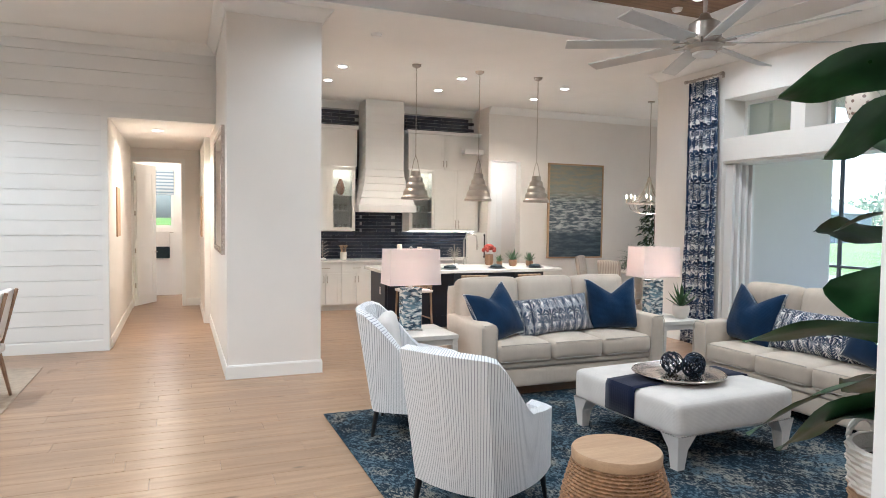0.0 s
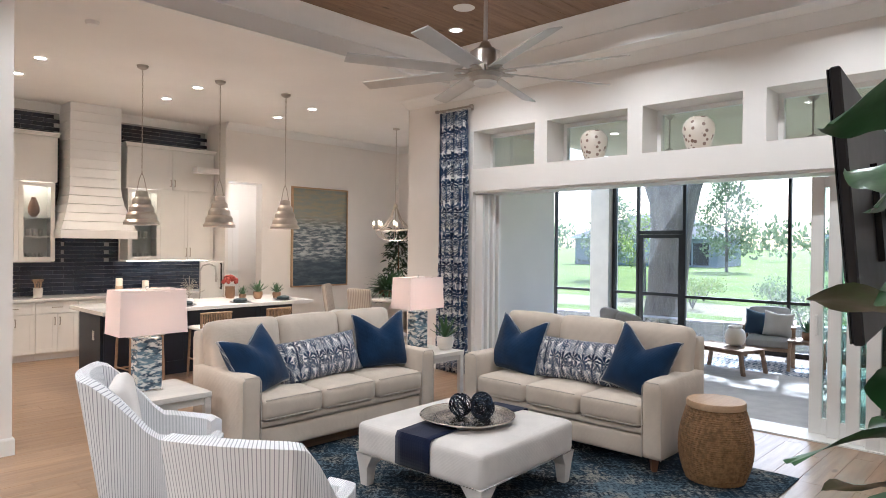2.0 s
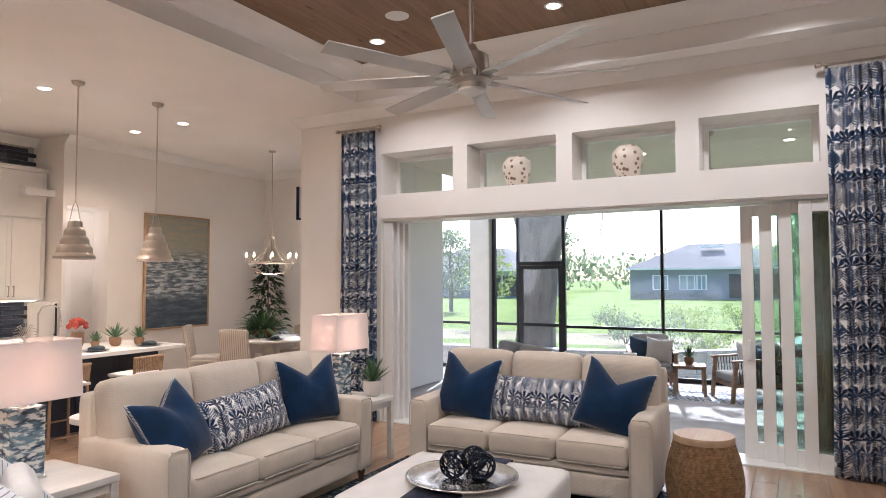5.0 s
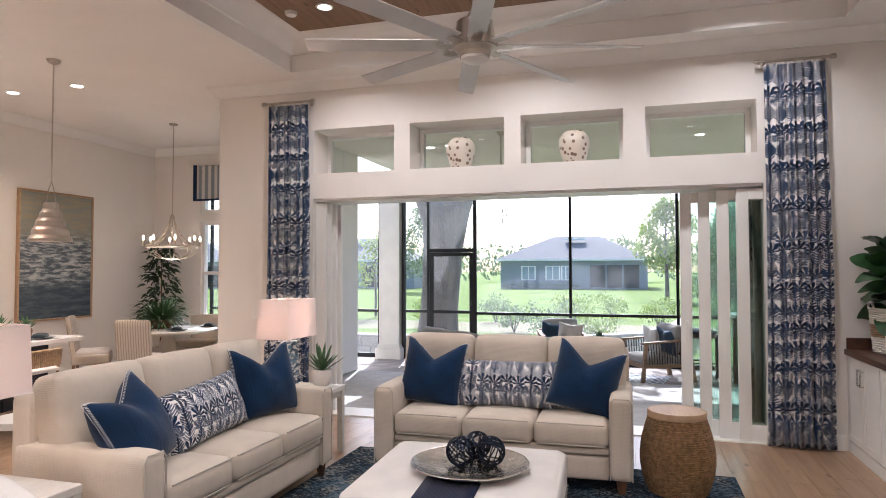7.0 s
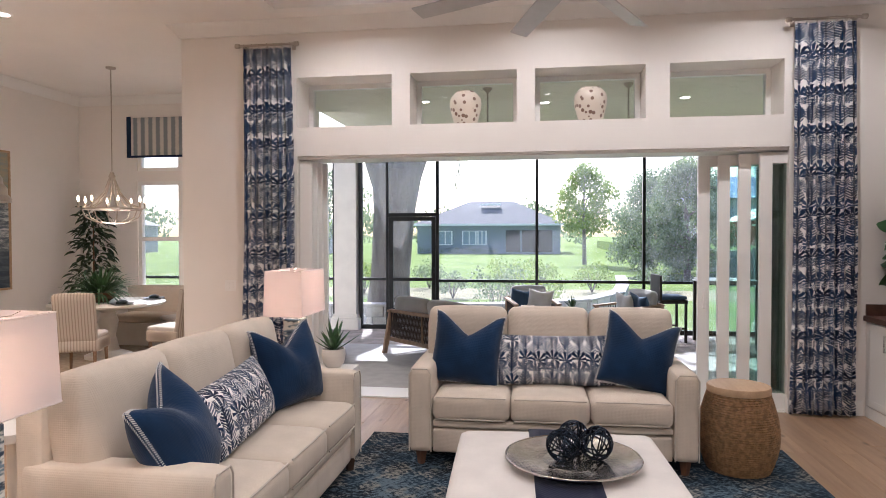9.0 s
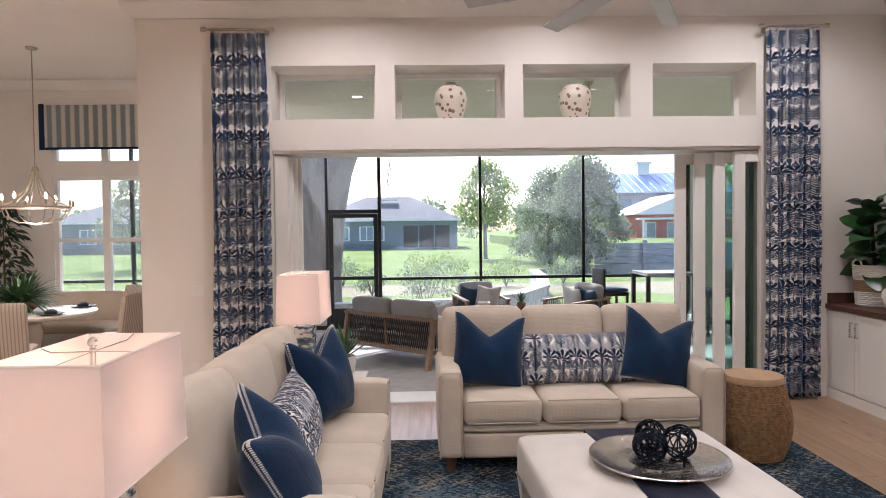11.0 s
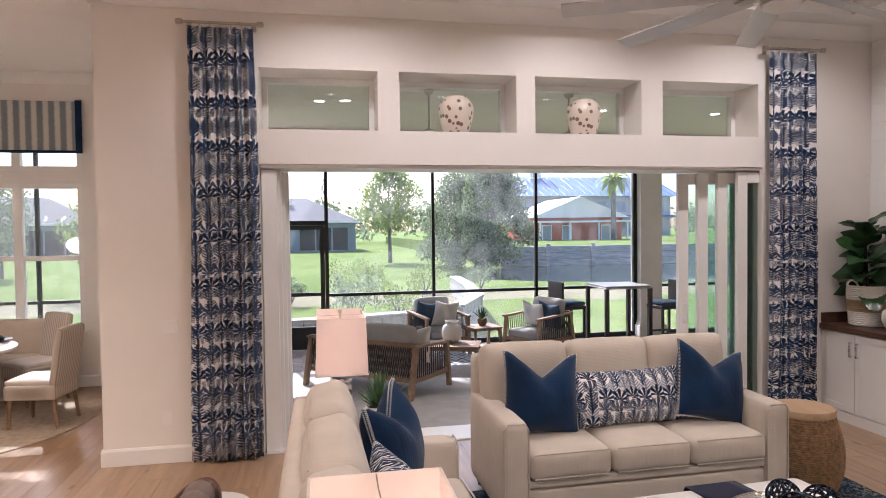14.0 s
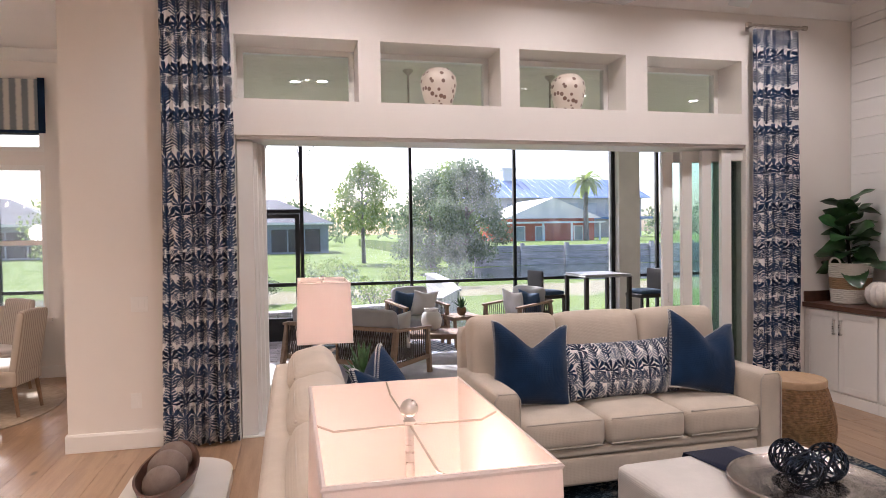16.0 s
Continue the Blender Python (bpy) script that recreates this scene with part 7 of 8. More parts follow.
part("mat", B(-0.30, 0.30, -0.95, 0.95, 0, 0.010, 0.003), plain("charcoal_mat", (0.035, 0.045, 0.055), 0.95, var=0.2, grain=300, bump=0.6), mat_)
_f = bpy.data.curves.new("lettering", "FONT")
_f.body, _f.size, _f.extrude = "Florida's", 0.15, 0.001
_f.materials.append(WHITEC)
_o = new("lettering", _f)
_o.parent = mat_
_o.matrix_basis = pose(0.0, -0.62, 0.0115, 0, 0, 90)
for k in range(3):
    part("letter_bar", B(-0.09, 0.0, 0.12 + k * 0.17, 0.23 + k * 0.17, 0.0101, 0.0125), WHITEC, mat_)
for k in range(5):
    part("letter_bar", B(-0.20, -0.10, -0.5 + k * 0.2, -0.36 + k * 0.2, 0.0101, 0.0125), WHITEC, mat_)
for k, (x, y) in enumerate(((9.75, 7.05), (9.68, 6.72), (10.0, 5.0), (9.95, 3.05), (10.0, 1.2))):
    downlight(x, y, 3.619, 0)
for y in (5.75, 3.95):
    f = thing("terrace_fan", "terrace ceiling fan on a slim rod", "ceiling fan", "terrace fans", pose(8.95, y, 0))
    part("rod", tube(bmesh.new(), [(0, 0, 3.12), (0, 0, 3.618)], 0.012, 8), NICKEL, f, smooth=True)
    part("canopy", lathe(bmesh.new(), [(0.02, 3.56), (0.06, 3.60), (0.065, 3.619)], 16), NICKEL, f, smooth=True)
    part("motor", lathe(bmesh.new(), [(0.02, 3.16), (0.09, 3.12), (0.09, 3.04), (0.05, 3.02)], 18), NICKEL, f, smooth=True)
gr = thing("grill_counter", "outdoor counter with a steel grill under a hood", "grill", m=pose(8.9, -1.05, GZ))
part("counter", boxes((-1.3, 1.6, -0.42, 0.35, 0, 0.86), (-1.35, 1.65, -0.44, 0.40, 0.861, 0.91)), plain("dark_stone", (0.10, 0.11, 0.11), 0.4, var=0.3, scale=12), gr)
part("grill_lid", soft(bmesh.new(), (0, 0.0, 1.06), (0.85, 0.6, 0.29), 0.08, n=6), STEEL, gr, smooth=True)
part("grill_handle", tube(bmesh.new(), [(-0.35, 0.36, 1.05), (0.35, 0.36, 1.05)], 0.014, 8), STEEL, gr, smooth=True)
part("vent_hood", boxes((-0.6, 0.6, -0.42, 0.3, 1.9, 2.15), (-0.3, 0.3, -0.42, 0.0, 2.151, 3.3)), STEEL, gr)

# ---- garden, pond and houses ----
_n = Net("lawn")
_v = _n.coords("Object")
_s = _n.xyz(_v)
_g = _n.mix(_n.ramp(_n.noise(_v, 0.35, 4), 0.35, 0.65), (0.13, 0.19, 0.035), (0.20, 0.26, 0.06))
_g = _n.mix(_n.m("MULTIPLY", _n.noise(_v, 40, 3), 0.5), _g, (0.06, 0.11, 0.02))
_bank = _n.m("MULTIPLY", _n.ramp(_n.m("ADD", _s[0], _n.m("MULTIPLY", _n.noise(_v, 0.3), 5.0)), 24.0, 25.0), _n.ramp(_n.m("ADD", _s[0], _n.m("MULTIPLY", _n.noise(_v, 0.3), 5.0)), 29.0, 28.0))
_n.set(color=_n.mix(_n.m("MULTIPLY", _bank, 0.75), _g, (0.30, 0.25, 0.18)), rough=0.95, spec=0.1)
_n.bump(_n.noise(_v, 60, 3), 0.8, 0.05)
GRASS = _n.mat
fixed("ground", B(12.55, 900, -900, 900, -0.9, -0.45), GRASS, "mown lawn reaching to the houses", "lawn")
fixed("ground_behind", boxes((-900, 12.55, -900, -3.0, -0.9, -0.46), (-900, 12.55, 16.6, 900, -0.9, -0.46), (-900, -4.5, -3.0, 16.6, -0.9, -0.46), (10.4, 12.55, 13.2, 16.6, -0.9, -0.46)), GRASS, "lawn round the house", "lawn")
fixed("foundation", boxes((-4.5, 10.4, -3.0, -1.7, -0.9, -0.13), (-4.5, 7.33, -1.7, 13.3, -0.9, -0.13), (-4.5, 10.4, 13.3, 16.6, -0.9, -0.13)), CONC, "house slab", "slab")
_n = Net("pond_water")
_n.set(color=(0.03, 0.045, 0.04), rough=0.06)
_n.bump(_n.noise(_n.coords("Object", (1, 0.4, 1)), 3, 3), 0.25, 0.02)
pond = bmesh.new()
ring = [pond.verts.new((33 + 6.0 * math.cos(a) * (1 + 0.15 * math.sin(3 * a)), -14 + 15 * math.sin(a), -0.435)) for a in [k * math.pi / 20 for k in range(40)]]
pond.faces.new(ring)
fixed("water", pond, _n.mat, "dark pond below the retaining wall", "pond")
BLOCK = plain("grey_garden_block", (0.40, 0.38, 0.36), 0.9, var=0.18, scale=5, grain=60, bump=0.6, dist=0.006)
gw = tagged(new("garden_wall"), "low curved wall of pale garden blocks", "garden wall", kind="structure")
path = [(13.4, 13.5), (13.5, 11), (13.6, 9), (13.8, 7), (14.3, 5.3), (15.4, 4.0), (17.4, 3.1), (20.5, 2.6), (24, 2.3)]
blk = boxes((-0.22, 0.22, -0.14, 0.14, -0.105, 0.105), bev=0.012)
me_blk = bpy.data.meshes.new("block")
blk.to_mesh(me_blk)
blk.free()
me_blk.materials.append(BLOCK)
cap = boxes((-0.226, 0.226, -0.18, 0.18, -0.03, 0.03), bev=0.008)
me_cap = bpy.data.meshes.new("cap")
cap.to_mesh(me_cap)
cap.free()
me_cap.materials.append(BLOCK)
pts = []
for (a, b), (c, d) in zip(path, path[1:]):
    L = math.hypot(c - a, d - b)
    k = 0.0
    while k < L:
        pts.append((a + (c - a) * k / L, b + (d - b) * k / L, math.degrees(math.atan2(d - b, c - a))))
        k += 0.455
for i, (x, y, rz) in enumerate(pts):
    for lay in range(3):
        o = new("block", me_blk)
        o.parent = gw
        o.matrix_basis = pose(x, y, -0.345 + lay * 0.215, 0, 0, rz) @ pose(0.22 * (lay % 2), 0, 0)
    o = new("cap", me_cap)
    o.parent = gw
    o.matrix_basis = pose(x, y, 0.225, 0, 0, rz)


def leaves(bm, rnd, c, r, n, size):
    """A clump of small leaves, thin at its rim."""
    for k in range(n):
        d = Vector((rnd.gauss(0, 1), rnd.gauss(0, 1), rnd.gauss(0, 1))).normalized() * (rnd.random() ** 0.45)
        p = Vector(c) + Vector((d.x * r[0], d.y * r[1], d.z * r[2]))
        e = Euler((rnd.random() * 6, rnd.random() * 6, rnd.random() * 6)).to_matrix()
        s = size * rnd.uniform(0.6, 1.3)
        q = [p + e @ Vector(v) * s for v in ((-0.5, -0.1, 0), (0, -0.32, 0.05), (0.6, 0, 0), (0, 0.32, 0.05))]
        bm.faces.new([bm.verts.new(v) for v in q])


def leafmat(name, a, b):
    n = Net(name)
    r = n.node("ShaderNodeNewGeometry").outputs["Random Per Island"]
    tl = n.node("ShaderNodeBsdfTranslucent")
    c = n.mix(r, a, b)
    n.set(color=c, rough=0.6, spec=0.2)
    n.put(tl.inputs[0], n.mix(r, dim(a, 1.5), dim(b, 1.5)))
    mx = n.node("ShaderNodeMixShader")
    mx.inputs[0].default_value = 0.45
    n.tree.links.new(n.bsdf.outputs[0], mx.inputs[1])
    n.tree.links.new(tl.outputs[0], mx.inputs[2])
    n.tree.links.new(mx.outputs[0], n.out.inputs[0])
    return n.mat


LEAFA = leafmat("bright_tree_leaf", (0.11, 0.17, 0.035), (0.22, 0.26, 0.08))
LEAFB = leafmat("grey_tree_leaf", (0.07, 0.10, 0.05), (0.20, 0.24, 0.14))
BARK = plain("grey_bark", (0.16, 0.135, 0.115), 0.95, var=0.3, scale=4, grain=30, bump=1.0, stretch=(1, 1, 0.3), dist=0.03)


def tree(where, h, crown, n, size, mat_, label, seed, bole=0.35, r=0.16):
    rnd = random.Random(seed)
    t = thing("tree", label, "tree", "", pose(*where))
    part("trunk", tube(bmesh.new(), [(0, 0, -0.1), (0.05, 0.03, h * 0.3), (0, 0.08, h * 0.6), (0.02, 0, h * 0.92)], [r, r * 0.8, r * 0.5, r * 0.12], 9), BARK, t, smooth=True)
    lb = bmesh.new()
    for k in range(11):
        a, z = k * 2.4, h * (bole + 0.5 * k / 11)
        L = crown * (0.9 - 0.5 * k / 11)
        tube(lb, [(0, 0.03, z), (L * 0.5 * math.cos(a), L * 0.5 * math.sin(a), z + L * 0.35), (L * math.cos(a), L * math.sin(a), z + L * 0.5)], [r * 0.35, r * 0.2, r * 0.05], 5)
    part("limbs", lb, BARK, t, smooth=True)
    lv = bmesh.new()
    m = 26
    for k in range(m):
        f = (k + 0.5) / m
        a = k * 2.4 + rnd.uniform(-0.4, 0.4)
        rad = crown * math.sin(math.pi * min(1, 0.18 + 0.80 * f)) ** 0.8 * rnd.uniform(0.45, 0.95)
        z = h * (bole + (1 - bole) * f)
        leaves(lv, rnd, (rad * math.cos(a), rad * math.sin(a), z), (crown * 0.36, crown * 0.36, crown * 0.28), n // m, size)
    part("crown", lv, mat_, t, "uneven crown of small leaves")


tree((48, 2.0, -0.45), 6.9, 2.25, 5500, 0.20, LEAFA, "young broad-leaved tree with a bright green crown on the lawn", 3)
tree((37, -2.75, -0.45), 5.8, 2.4, 15000, 0.16, LEAFB, "big grey-green tree beside the pond, dense to the ground", 5, 0.08, 0.2)
tree((40, -1.3, -0.45), 5.5, 2.4, 11000, 0.16, LEAFB, "grey-green bushy tree beside the pond", 6, 0.06, 0.18)
tree((28, 15.6, -0.45), 3.6, 1.2, 900, 0.14, LEAFA, "thin young tree with sparse leaves", 8, 0.4, 0.07)
tree((62, 24.5, -0.45), 8.5, 3.0, 2600, 0.3, LEAFB, "tall pale tree beside the houses", 9, 0.2)
tree((66, -9, -0.45), 9, 3.6, 3000, 0.3, LEAFA, "tree beyond the lawn", 12, 0.2)
tree((40, 24, -0.45), 5.5, 2.0, 2000, 0.22, LEAFB, "slim tree on the lawn", 15, 0.25)
ok = thing("oak_tree", "old oak with a thick grey forked trunk and hanging moss", "tree", m=pose(14.75, 8.5, -0.45))
part("trunk", tube(bmesh.new(), [(0, 0, -0.1), (0.0, 0.0, 0.3), (0.02, -0.05, 1.2), (0.0, -0.15, 2.6), (0.0, -0.22, 3.6)], [0.72, 0.52, 0.44, 0.46, 0.58], 18), BARK, ok, smooth=True)
part("limb", tube(bmesh.new(), [(0, -0.35, 3.3), (0.1, -0.8, 4.6), (0.3, -1.6, 6.2), (0.6, -3.2, 8.4)], [0.36, 0.34, 0.28, 0.14], 14), BARK, ok, smooth=True)
# limb added to carry the eastern clumps that shade the terrace
part("limb", tube(bmesh.new(), [(0.1, -0.2, 3.5), (1.2, -0.6, 5.4), (3.0, -2.0, 7.4), (5.4, -4.2, 9.0)], [0.30, 0.26, 0.2, 0.08], 12), BARK, ok, smooth=True)
part("limb", tube(bmesh.new(), [(0, 0.02, 3.3), (-0.1, 0.45, 4.6), (-0.2, 1.3, 6.4), (-0.4, 3.0, 8.2)], [0.34, 0.30, 0.24, 0.12], 14), BARK, ok, smooth=True)
lv = bmesh.new()
rnd = random.Random(21)
for k in range(26):
    a = rnd.random() * 6.28
    leaves(lv, rnd, (2.4 * math.cos(a) * rnd.random() ** 0.5, 4.2 + 2.2 * math.sin(a) * rnd.random() ** 0.5, rnd.uniform(8.0, 10.5)), (1.1, 1.1, 0.8), 160, 0.16)
# unseen eastern clumps, added to keep most of the sun off the terrace
for k in range(16):
    leaves(lv, rnd, (rnd.uniform(2.8, 7.2), rnd.uniform(-7.2, -0.6), rnd.uniform(7.8, 10.5)), (0.9, 0.9, 0.6), 75, 0.24)
part("crown", lv, LEAFB, ok, "oak leaves, with unseen clumps added to shade the terrace")
ms = bmesh.new()
for k in range(3):
    y0 = -1.55 - 0.25 * k
    for j in range(70):
        p = Vector((0.4 + rnd.uniform(-0.06, 0.06), y0 + rnd.uniform(-0.06, 0.06), 6.4 - 3.2 * rnd.random() * (1 - 0.2 * k)))
        tube(ms, [p, p + Vector((rnd.uniform(-0.03, 0.03), rnd.uniform(-0.04, 0.04), -0.16))], 0.008, 3)
part("hanging_moss", ms, plain("grey_moss", (0.22, 0.23, 0.19), 0.95), ok, "grey hanging moss")


def shrub(x, y, r, h, seed, mat_):
    rnd = random.Random(seed)
    t = thing("shrub", "low leafy green shrub on the bank", "shrub", "garden shrubs", pose(x, y, -0.45))
    st = bmesh.new()
    for k in range(7):
        a = k * 0.9
        tube(st, [(0, 0, 0), (r * 0.5 * math.cos(a), r * 0.5 * math.sin(a), h * 0.7)], [0.02, 0.006], 4)
    part("stems", st, BARK, t)
    lv = bmesh.new()
    for k in range(9):
        a = k * 2.4
        leaves(lv, rnd, (r * 0.6 * math.cos(a), r * 0.6 * math.sin(a), h * (0.35 + 0.5 * rnd.random())), (r * 0.4, r * 0.4, h * 0.25), 70, 0.09)
    part("foliage", lv, mat_, t)


for i, (x, y, r, h) in enumerate(((17.5, 6.2, 0.8, 1.3), (18.2, 5.0, 0.7, 1.1), (24, 6.2, 0.9, 1.3), (26, 9.5, 0.8, 1.2), (25, 3.2, 0.8, 1.1), (27, 12.5, 1.0, 1.4), (22, 8.0, 0.6, 0.9), (29, 5.0, 0.8, 1.2), (23.5, 11.5, 0.7, 1.1), (26, 0.8, 0.7, 1.0))):
    shrub(x, y, r, h, 40 + i, LEAFA if i % 3 else LEAFB)
bk = bmesh.new()
rnd = random.Random(77)
for k in range(90):
    y = -150 + 340 * k / 90
    leaves(bk, rnd, (125 + rnd.uniform(-10, 10), y + rnd.uniform(-3, 3), 2.5 + rnd.uniform(0, 2.5)), (4, 4, 3.6), 150, 0.9)
tagged(part("far_woods", bk, LEAFB), "band of far trees behind the houses", "woods", kind="stuff")
HWALL = plain("blue_grey_siding", (0.23, 0.26, 0.28), 0.8, var=0.06, scale=2)
ROOF = plain("grey_shingles", (0.18, 0.17, 0.165), 0.95, var=0.15, scale=6, grain=25, bump=0.4)


def house(m, w, d, label):
    """A single-storey house with a hip roof; its front looks along -x."""
    t = thing("house", label, "house", "houses over the lawn", m)
    part("wall", B(0, d, -w / 2, w / 2, 0, 3.4), HWALL, t)
    bm = bmesh.new()
    o = 0.5
    a = [bm.verts.new(p) for p in ((-o, -w / 2 - o, 3.4), (d + o, -w / 2 - o, 3.4), (d + o, w / 2 + o, 3.4), (-o, w / 2 + o, 3.4))]
    b = [bm.verts.new(p) for p in ((d / 2, -w / 2 + d / 2 - o, 6.3), (d / 2, w / 2 - d / 2 + o, 6.3))]
    for f in ((a[0], a[1], b[0]), (a[1], a[2], b[1], b[0]), (a[2], a[3], b[1]), (a[3], a[0], b[0], b[1]), a[::-1]):
        bm.faces.new(f)
    roof = part("roof", bm, ROOF, t)
    part("fascia", boxes((-o - 0.03, -o, -w / 2 - o, w / 2 + o, 3.22, 3.42)), TRIM, t)
    part("ridge_vent", B(d / 2 - 2.2, d / 2 - 1.6, -1.2, 1.2, 5.75, 5.95), TRIM, roof)
    for y, ww in ((w * 0.30, 1.5), (w * 0.13, 1.5), (w * 0.04, 0.9)):
        wd = part("window", boxes((-0.05, 0.0, y - ww / 2 - 0.1, y + ww / 2 + 0.1, 1.0, 2.65)), TRIM, t)
        for s in (-1, 1):
            part("pane", B(-0.07, -0.051, y + s * ww / 4 - ww / 4 + 0.06, y + s * ww / 4 + ww / 4 - 0.06, 1.08, 2.57), PANEX, wd)
    part("porch_opening", B(-0.04, 0.0, -w * 0.45, -w * 0.12, 0.2, 2.7), BRONZE, t, "dark screened porch")
    for k in range(4):
        part("porch_post", B(-0.10, -0.041, -w * 0.45 + k * w * 0.11 - 0.08, -w * 0.45 + k * w * 0.11 + 0.08, 0.2, 2.7), HWALL, t)
    hd = bmesh.new()
    rnd = random.Random(5)
    for k in range(16):
        leaves(hd, rnd, (-0.8, -w * 0.05 + k * w * 0.034, 0.4), (0.5, 0.5, 0.4), 30, 0.16)
    part("hedge", hd, LEAFB, t)


PANEX = plain("far_window_glass", (0.30, 0.36, 0.40), 0.08, var=0.1, bump=0)
house(pose(75, 11.2, -0.45), 16.5, 12, "blue-grey single-storey house with a grey hip roof")
house(pose(72, 38, -0.45, 0, 0, 8), 17, 12, "blue-grey single-storey house with a grey hip roof farther along")
house(pose(66, 60, -0.45, 0, 0, 18), 17, 12, "blue-grey single-storey house at the end of the row")
RED = plain("red_clapboard", (0.52, 0.10, 0.04), 0.8, var=0.08, scale=3, stretch=(1, 1, 8))
BLUER = plain("blue_metal_roof", (0.09, 0.17, 0.36), 0.35, 0.3, var=0.1)
rb = thing("red_house", "red clapboard cottage with a white gable roof", "house", m=pose(60, -17.5, -0.2))
part("wall", B(0, 9, -4.5, 4.5, 0, 3.2), RED, rb)
bm = bmesh.new()
v = [bm.verts.new(p) for p in ((-0.6, -5.0, 3.1), (-0.6, 0, 5.1), (-0.6, 5.0, 3.1), (9, -5.0, 3.1), (9, 0, 5.1), (9, 5.0, 3.1))]
for f in ((0, 1, 4, 3), (1, 2, 5, 4), (0, 2, 1), (3, 4, 5), (0, 3, 5, 2)):
    bm.faces.new([v[i] for i in f])
part("roof", bm, plain("pale_roof", (0.74, 0.68, 0.62), 0.6), rb)
for y in (-2.8, 1.2, 3.2):
    wd = part("window", B(-0.06, 0, y - 0.5, y + 0.5, 0.9, 2.4), TRIM, rb)
    part("pane", B(-0.08, -0.061, y - 0.38, y + 0.38, 1.0, 2.3), PANEX, wd)
part("door", B(-0.05, 0, -1.2, -0.2, 0, 2.1), RED, rb)
for k in range(4):
    part("porch_post", B(-1.6, -1.45, -4.4 + k * 2.9, -4.25 + k * 2.9, 0, 2.6), TRIM, rb)
part("porch_roof", B(-1.8, -0.65, -4.8, 4.8, 2.62, 2.78), TRIM, rb)
cb = thing("clubhouse", "tall pale building with a blue metal roof and cupola", "building", m=pose(82, -27, -0.45))
part("wall", B(0, 14, -13, 13, 0, 6.6), plain("clubhouse_wall", (0.42, 0.44, 0.46), 0.8), cb)
bm = bmesh.new()
v = [bm.verts.new(p) for p in ((-1, -14, 6.5), (15, -14, 6.5), (15, 14, 6.5), (-1, 14, 6.5), (7, -14, 9.6), (7, 14, 9.6))]
for f in ((0, 4, 5, 3), (1, 2, 5, 4), (0, 1, 4), (2, 3, 5), (0, 3, 2, 1)):
    bm.faces.new([v[i] for i in f])
roof = part("roof", bm, BLUER, cb)
for k in range(28):
    y = -13.7 + k
    part("seam", strut(bmesh.new(), (-1.0, y, 6.55), (7.0, y, 9.65), 0.06, 0.08), BLUER, roof)
part("lower_roof", B(-3, -0.02, -13, 13, 3.6, 3.9), BLUER, cb)
part("cupola", boxes((6.2, 7.8, 3.2, 4.8, 9.0, 10.8), (5.9, 8.1, 2.9, 5.1, 10.8, 11.1)), TRIM, cb)
for k in range(9):
    part("window", B(-0.05, 0, -12 + k * 2.8, -10.4 + k * 2.8, 4.4, 5.8), PANEX, cb)
RW = plain("timber_bulkhead", (0.36, 0.35, 0.345), 0.9, var=0.25, scale=1.5, stretch=(1, 1, 6))
bh = thing("bulkhead", "grey timber retaining wall over the pond", "retaining wall")
for k in range(3):
    for j in range(9):
        part("plank", B(39.8 + 0.05 * k, 40.1 + 0.05 * k, -31 + j * 3.0 + 0.02, -28 + j * 3.0 - 0.02, -0.45 + k * 0.42, -0.45 + (k + 1) * 0.42 - 0.03, 0.01), RW, bh)
for j in range(10):
    part("post", B(39.6, 39.8, -31 + j * 3 - 0.12, -31 + j * 3 + 0.12, -0.45, 0.95), RW, bh)
fixed("terrace_bank", B(40.25, 110, -60, -4, -0.44, 0.75), GRASS, "raised lawn behind the retaining wall", "lawn")
PT = thing("palm_tree", "cabbage palm beside the red cottage", "tree", m=pose(58, -20.2, 0.7))
part("trunk", tube(bmesh.new(), [(0, 0, -0.3), (0.1, 0, 3), (0, 0, 5.6)], [0.28, 0.22, 0.2], 9), BARK, PT, smooth=True)
lv = bmesh.new()
for k in range(26):
    a, e = k * 2.4, -0.5 + 1.7 * (k / 26)
    blade_leaf(lv, (0, 0, 5.6), (math.cos(a) * math.cos(e), math.sin(a) * math.cos(e), math.sin(e)), 2.0, 0.55, 0.8, 0, 6, 0.4, 0.2)
part("fronds", lv, LEAFA, PT)


# ---- boards, planks, tiles and pavers ----
def shared(name, material, sx, sy, sz, bev):
    me = bpy.data.meshes.new(name)
    bm = B(-sx / 2, sx / 2, -sy / 2, sy / 2, -sz / 2, sz / 2, bev)
    bmesh.ops.recalc_face_normals(bm, faces=bm.faces)
    bm.to_mesh(me)
    bm.free()
    me.materials.append(material)
    return me


def piece(name, me, parent, x, y, z, rz=0.0):
    o = new(name, me)
    o.parent = parent
    o.matrix_basis = pose(x, y, z, 0, 0, rz)
    return o


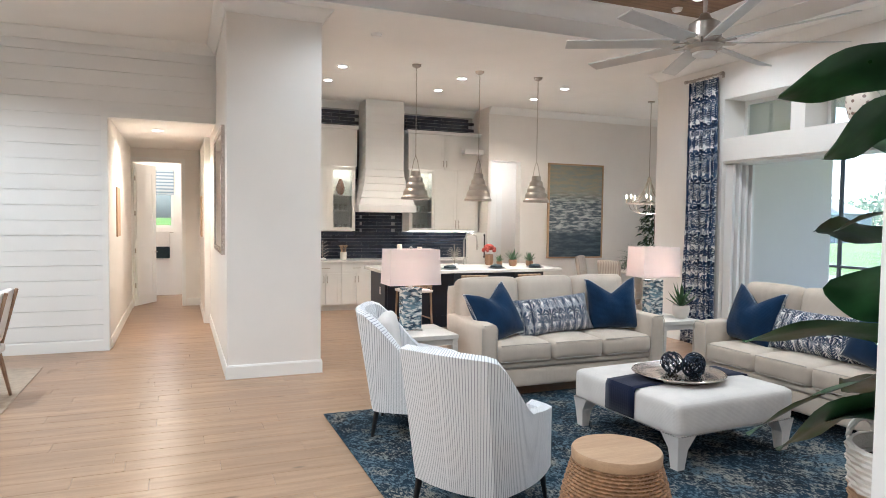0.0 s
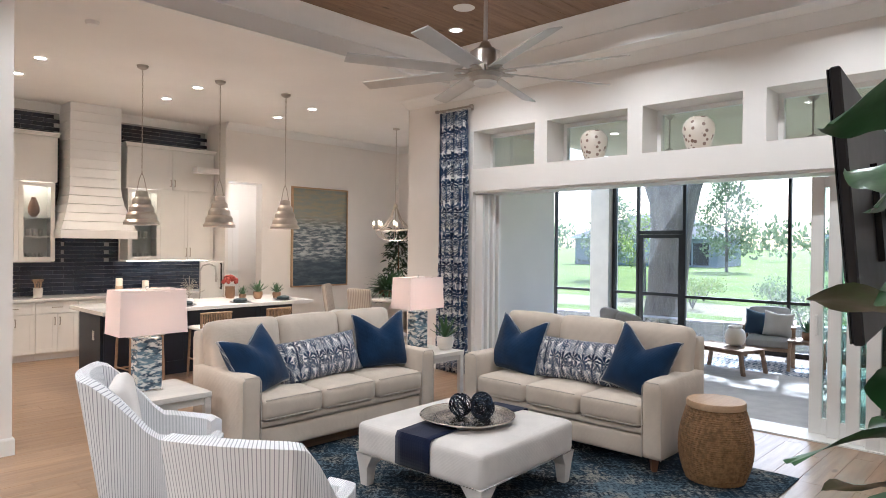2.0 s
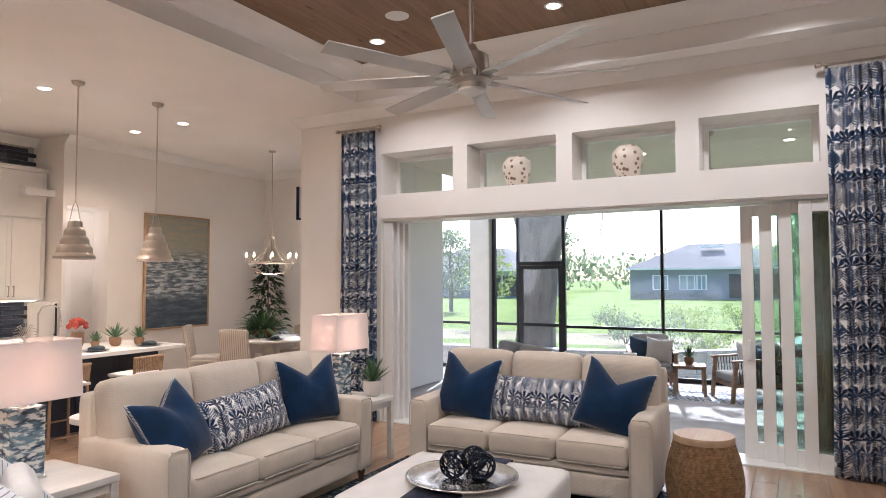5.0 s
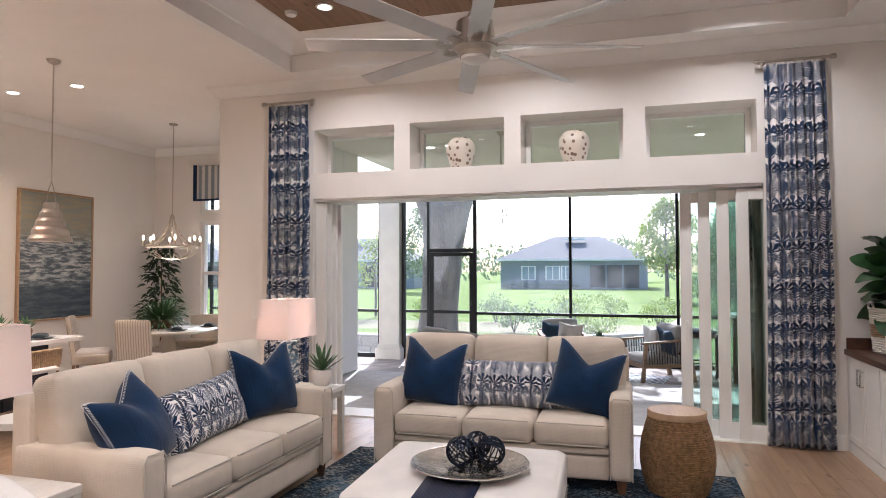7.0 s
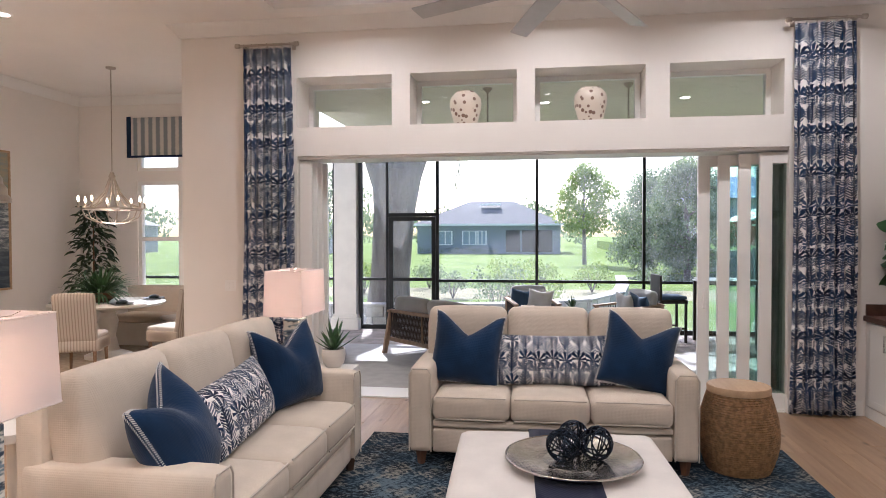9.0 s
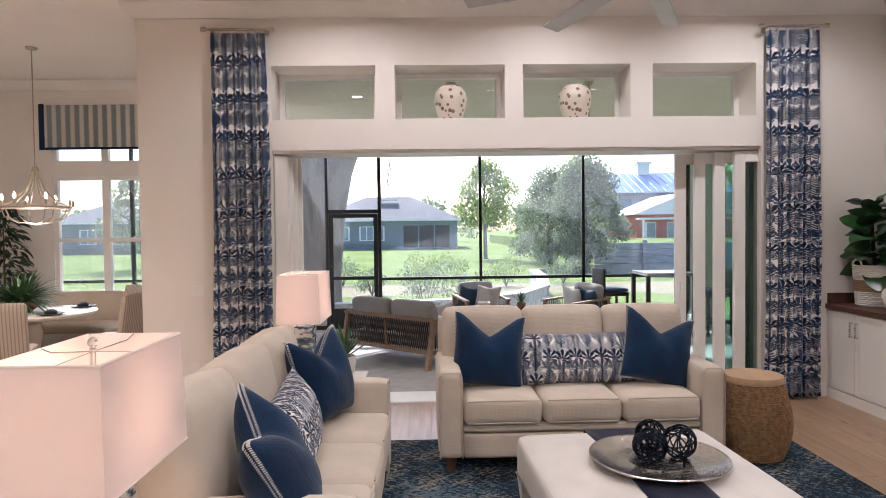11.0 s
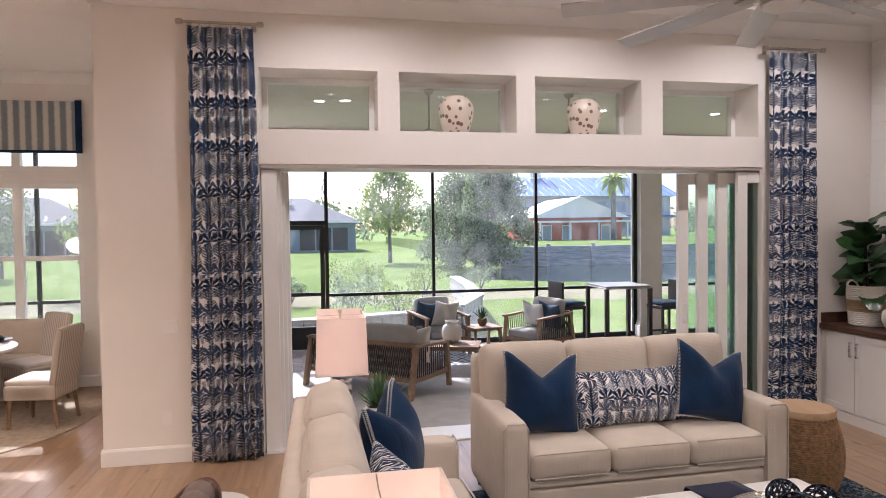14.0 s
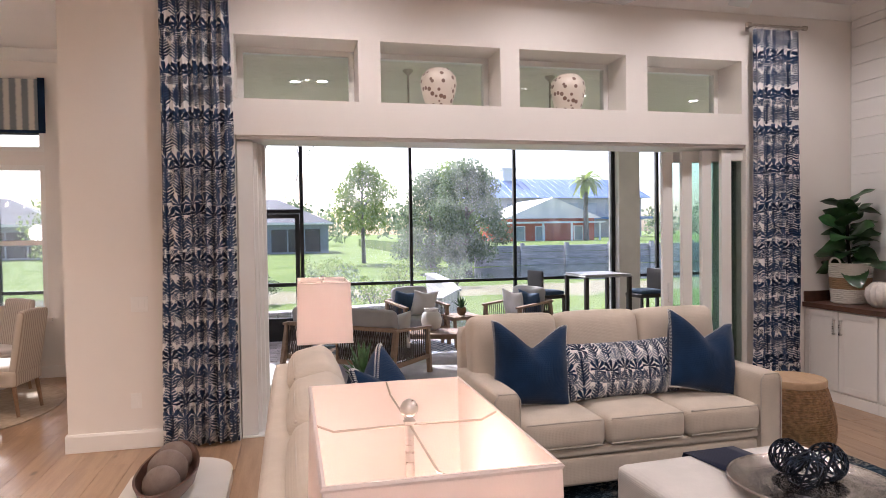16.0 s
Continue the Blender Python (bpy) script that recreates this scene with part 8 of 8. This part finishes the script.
# oak planks of the floor, laid along x
PW = 0.19
lengths = {L: shared("plank", OAK, L - 0.002, PW - 0.002, 0.014, 0.0012) for L in (0.9, 1.2, 1.5, 1.8)}
rest = bmesh.new()
rnd = random.Random(12)
count, row, y = 0, 0, -2.5
while y < 16.1:
    x = -4.2 - rnd.random() * 1.2
    while x < 10.0:
        L = rnd.choice((0.9, 1.2, 1.5, 1.8))
        x1 = x + L
        inside = x < 6.88 or y > 8.6
        if x1 > -4.2 and inside:
            near = -1.3 < x and x1 < 6.9 and 1.6 < y < 9.5
            if near and count < 300 and not (1.7 < x and x1 < 5.4 and 3.4 < y < 5.8):
                piece("plank", lengths[L], floor, x + L / 2, y + PW / 2, -0.007 - rnd.random() * 0.0006)
                count += 1
            else:
                e = min(x1, 6.9) if y < 8.6 else min(x1, 10.0)
                z = -rnd.random() * 0.0006
                vs = [rest.verts.new(p) for p in ((x + 0.001, y + 0.001, z), (e - 0.001, y + 0.001, z), (e - 0.001, y + PW - 0.001, z), (x + 0.001, y + PW - 0.001, z))]
                bot = [rest.verts.new((v.co.x, v.co.y, -0.014)) for v in vs]
                rest.faces.new(vs)
                for j in range(4):
                    rest.faces.new((vs[j], bot[j], bot[(j + 1) % 4], vs[(j + 1) % 4]))
        x = x1
    y += PW
    row += 1
tagged(part("plank_field", rest, OAKREST, floor), kind="stuff")


# shiplap boards
def shiplap(parent, x0, x1, y, z0, z1, out, holes=()):
    z = z0
    while z < z1 - 0.02:
        z2 = min(z + 0.185, z1)
        spans = [(x0, x1)]
        for a, b, top in holes:
            if z < top - 0.01:
                spans = [s for p, q in spans for s in ((p, min(q, a)), (max(p, b), q)) if s[1] - s[0] > 0.02]
        for p, q in spans:
            part("board", B(p, q, min(y, y + out * 0.014), max(y, y + out * 0.014), z + 0.0025, z2 - 0.0025, 0.0012), WALLW, parent)
        z += 0.185


by_name = bpy.data.objects
shiplap(by_name["wall_hall_front"], -4.18, 0.60, 10.05, 0.15, H - 0.13, -1, [(-0.70, 0.645, 2.98)])
shiplap(by_name["wall_south"], 1.02, 6.86, 1.5, 0.0, H - 0.13, 1)
fixed("trim_hall_opening", boxes((-0.70, -0.632, 10.028, 10.05, 0.0, 2.98), (-0.632, 0.61, 10.028, 10.05, 2.915, 2.98)), TRIM, "plain white casing of the hall opening", "casing")

# dark glazed tiles
tile_me = shared("tile", TILE, 0.296, 0.010, 0.060, 0.002)
half_me = shared("tile", TILE, 0.146, 0.010, 0.060, 0.002)
sp = fixed("backsplash", boxes((1.56, 5.70, 13.088, 13.099, 0.921, 1.459), (3.172, 4.188, 13.088, 13.099, 1.459, 1.82), (3.172, 3.286, 13.088, 13.099, 1.82, H - 0.13), (4.034, 4.188, 13.088, 13.099, 1.82, H - 0.13), (1.56, 3.172, 13.088, 13.099, 3.43, H - 0.13), (4.188, 5.70, 13.088, 13.099, 3.43, H - 0.13)), GROUT, "dark glazed subway tiles with pale joints", "tiles")
sp.matrix_basis = pose(0.12, 0.17, 0)
z, r = 0.954, 0
while z < H - 0.16:
    x = 1.56 + (0.15 if r % 2 else 0.0)
    while x < 5.6:
        m = x + 0.15
        low, high = z < 1.44, z > 3.45
        mid = not low and not high
        ok_ = (low or high) or (mid and (3.17 < x and x + 0.29 < 4.2))
        behind_hood = 3.28 < m < 4.04 and z > 1.8
        if ok_ and not behind_hood and (x > 2.2):
            piece("tile", tile_me, sp, m, 13.083, z)
        elif mid and z > 1.8:
            pass
        x += 0.30
    if 1.46 < z < 3.45:
        for c in (3.245, 4.11):
            piece("tile", half_me, sp, c, 13.083, z)
    z += 0.0645
    r += 1

# clay pavers of the terrace
PAV = Net("clay_paver")
_r = PAV.node("ShaderNodeObjectInfo").outputs["Random"]
_c = PAV.mix(_r, (0.26, 0.21, 0.18), (0.40, 0.33, 0.29))
PAV.set(color=PAV.mix(PAV.m("MULTIPLY", PAV.noise(PAV.coords(), 25, 4), 0.5), _c, (0.20, 0.18, 0.17)), rough=0.85)
PAV.bump(PAV.noise(PAV.coords(), 80, 3), 0.5, 0.004)
PAVR = Net("clay_paver_field")
_r = PAVR.node("ShaderNodeNewGeometry").outputs["Random Per Island"]
_c = PAVR.mix(_r, (0.26, 0.21, 0.18), (0.40, 0.33, 0.29))
PAVR.set(color=PAVR.mix(PAVR.m("MULTIPLY", PAVR.noise(PAVR.coords(), 25, 4), 0.5), _c, (0.20, 0.18, 0.17)), rough=0.85)
PAVR.bump(PAVR.noise(PAVR.coords(), 80, 3), 0.5, 0.004)
pav_me = shared("paver", PAV.mat, 0.146, 0.226, 0.020, 0.004)
ter = by_name["terrace"]
rest = bmesh.new()
count, y, r = 0, -1.48, 0
x = 7.34 + 0.075
while x < 12.5:
    y = -1.48 + (0.115 if r % 2 else 0)
    while y < (8.3 if x < 10.15 else 13.0):
        if x < 8.9 and 4.6 < y < 8.3 and count < 300:
            piece("paver", pav_me, ter, x, y + 0.115, GZ - 0.010 - rnd.random() * 0.0015)
            count += 1
        else:
            z = GZ - rnd.random() * 0.0015
            a, b, c, d = x - 0.073, x + 0.073, y + 0.002, y + 0.228
            vs = [rest.verts.new(p) for p in ((a + 0.003, c + 0.003, z), (b - 0.003, c + 0.003, z), (b - 0.003, d - 0.003, z), (a + 0.003, d - 0.003, z))]
            bot = [rest.verts.new(p) for p in ((a, c, z - 0.012), (b, c, z - 0.012), (b, d, z - 0.012), (a, d, z - 0.012))]
            rest.faces.new(vs)
            for j in range(4):
                rest.faces.new((vs[j], bot[j], bot[(j + 1) % 4], vs[(j + 1) % 4]))
        y += 0.23
    x += 0.15
    r += 1
tagged(part("paver_field", rest, PAVR.mat, ter), kind="stuff")
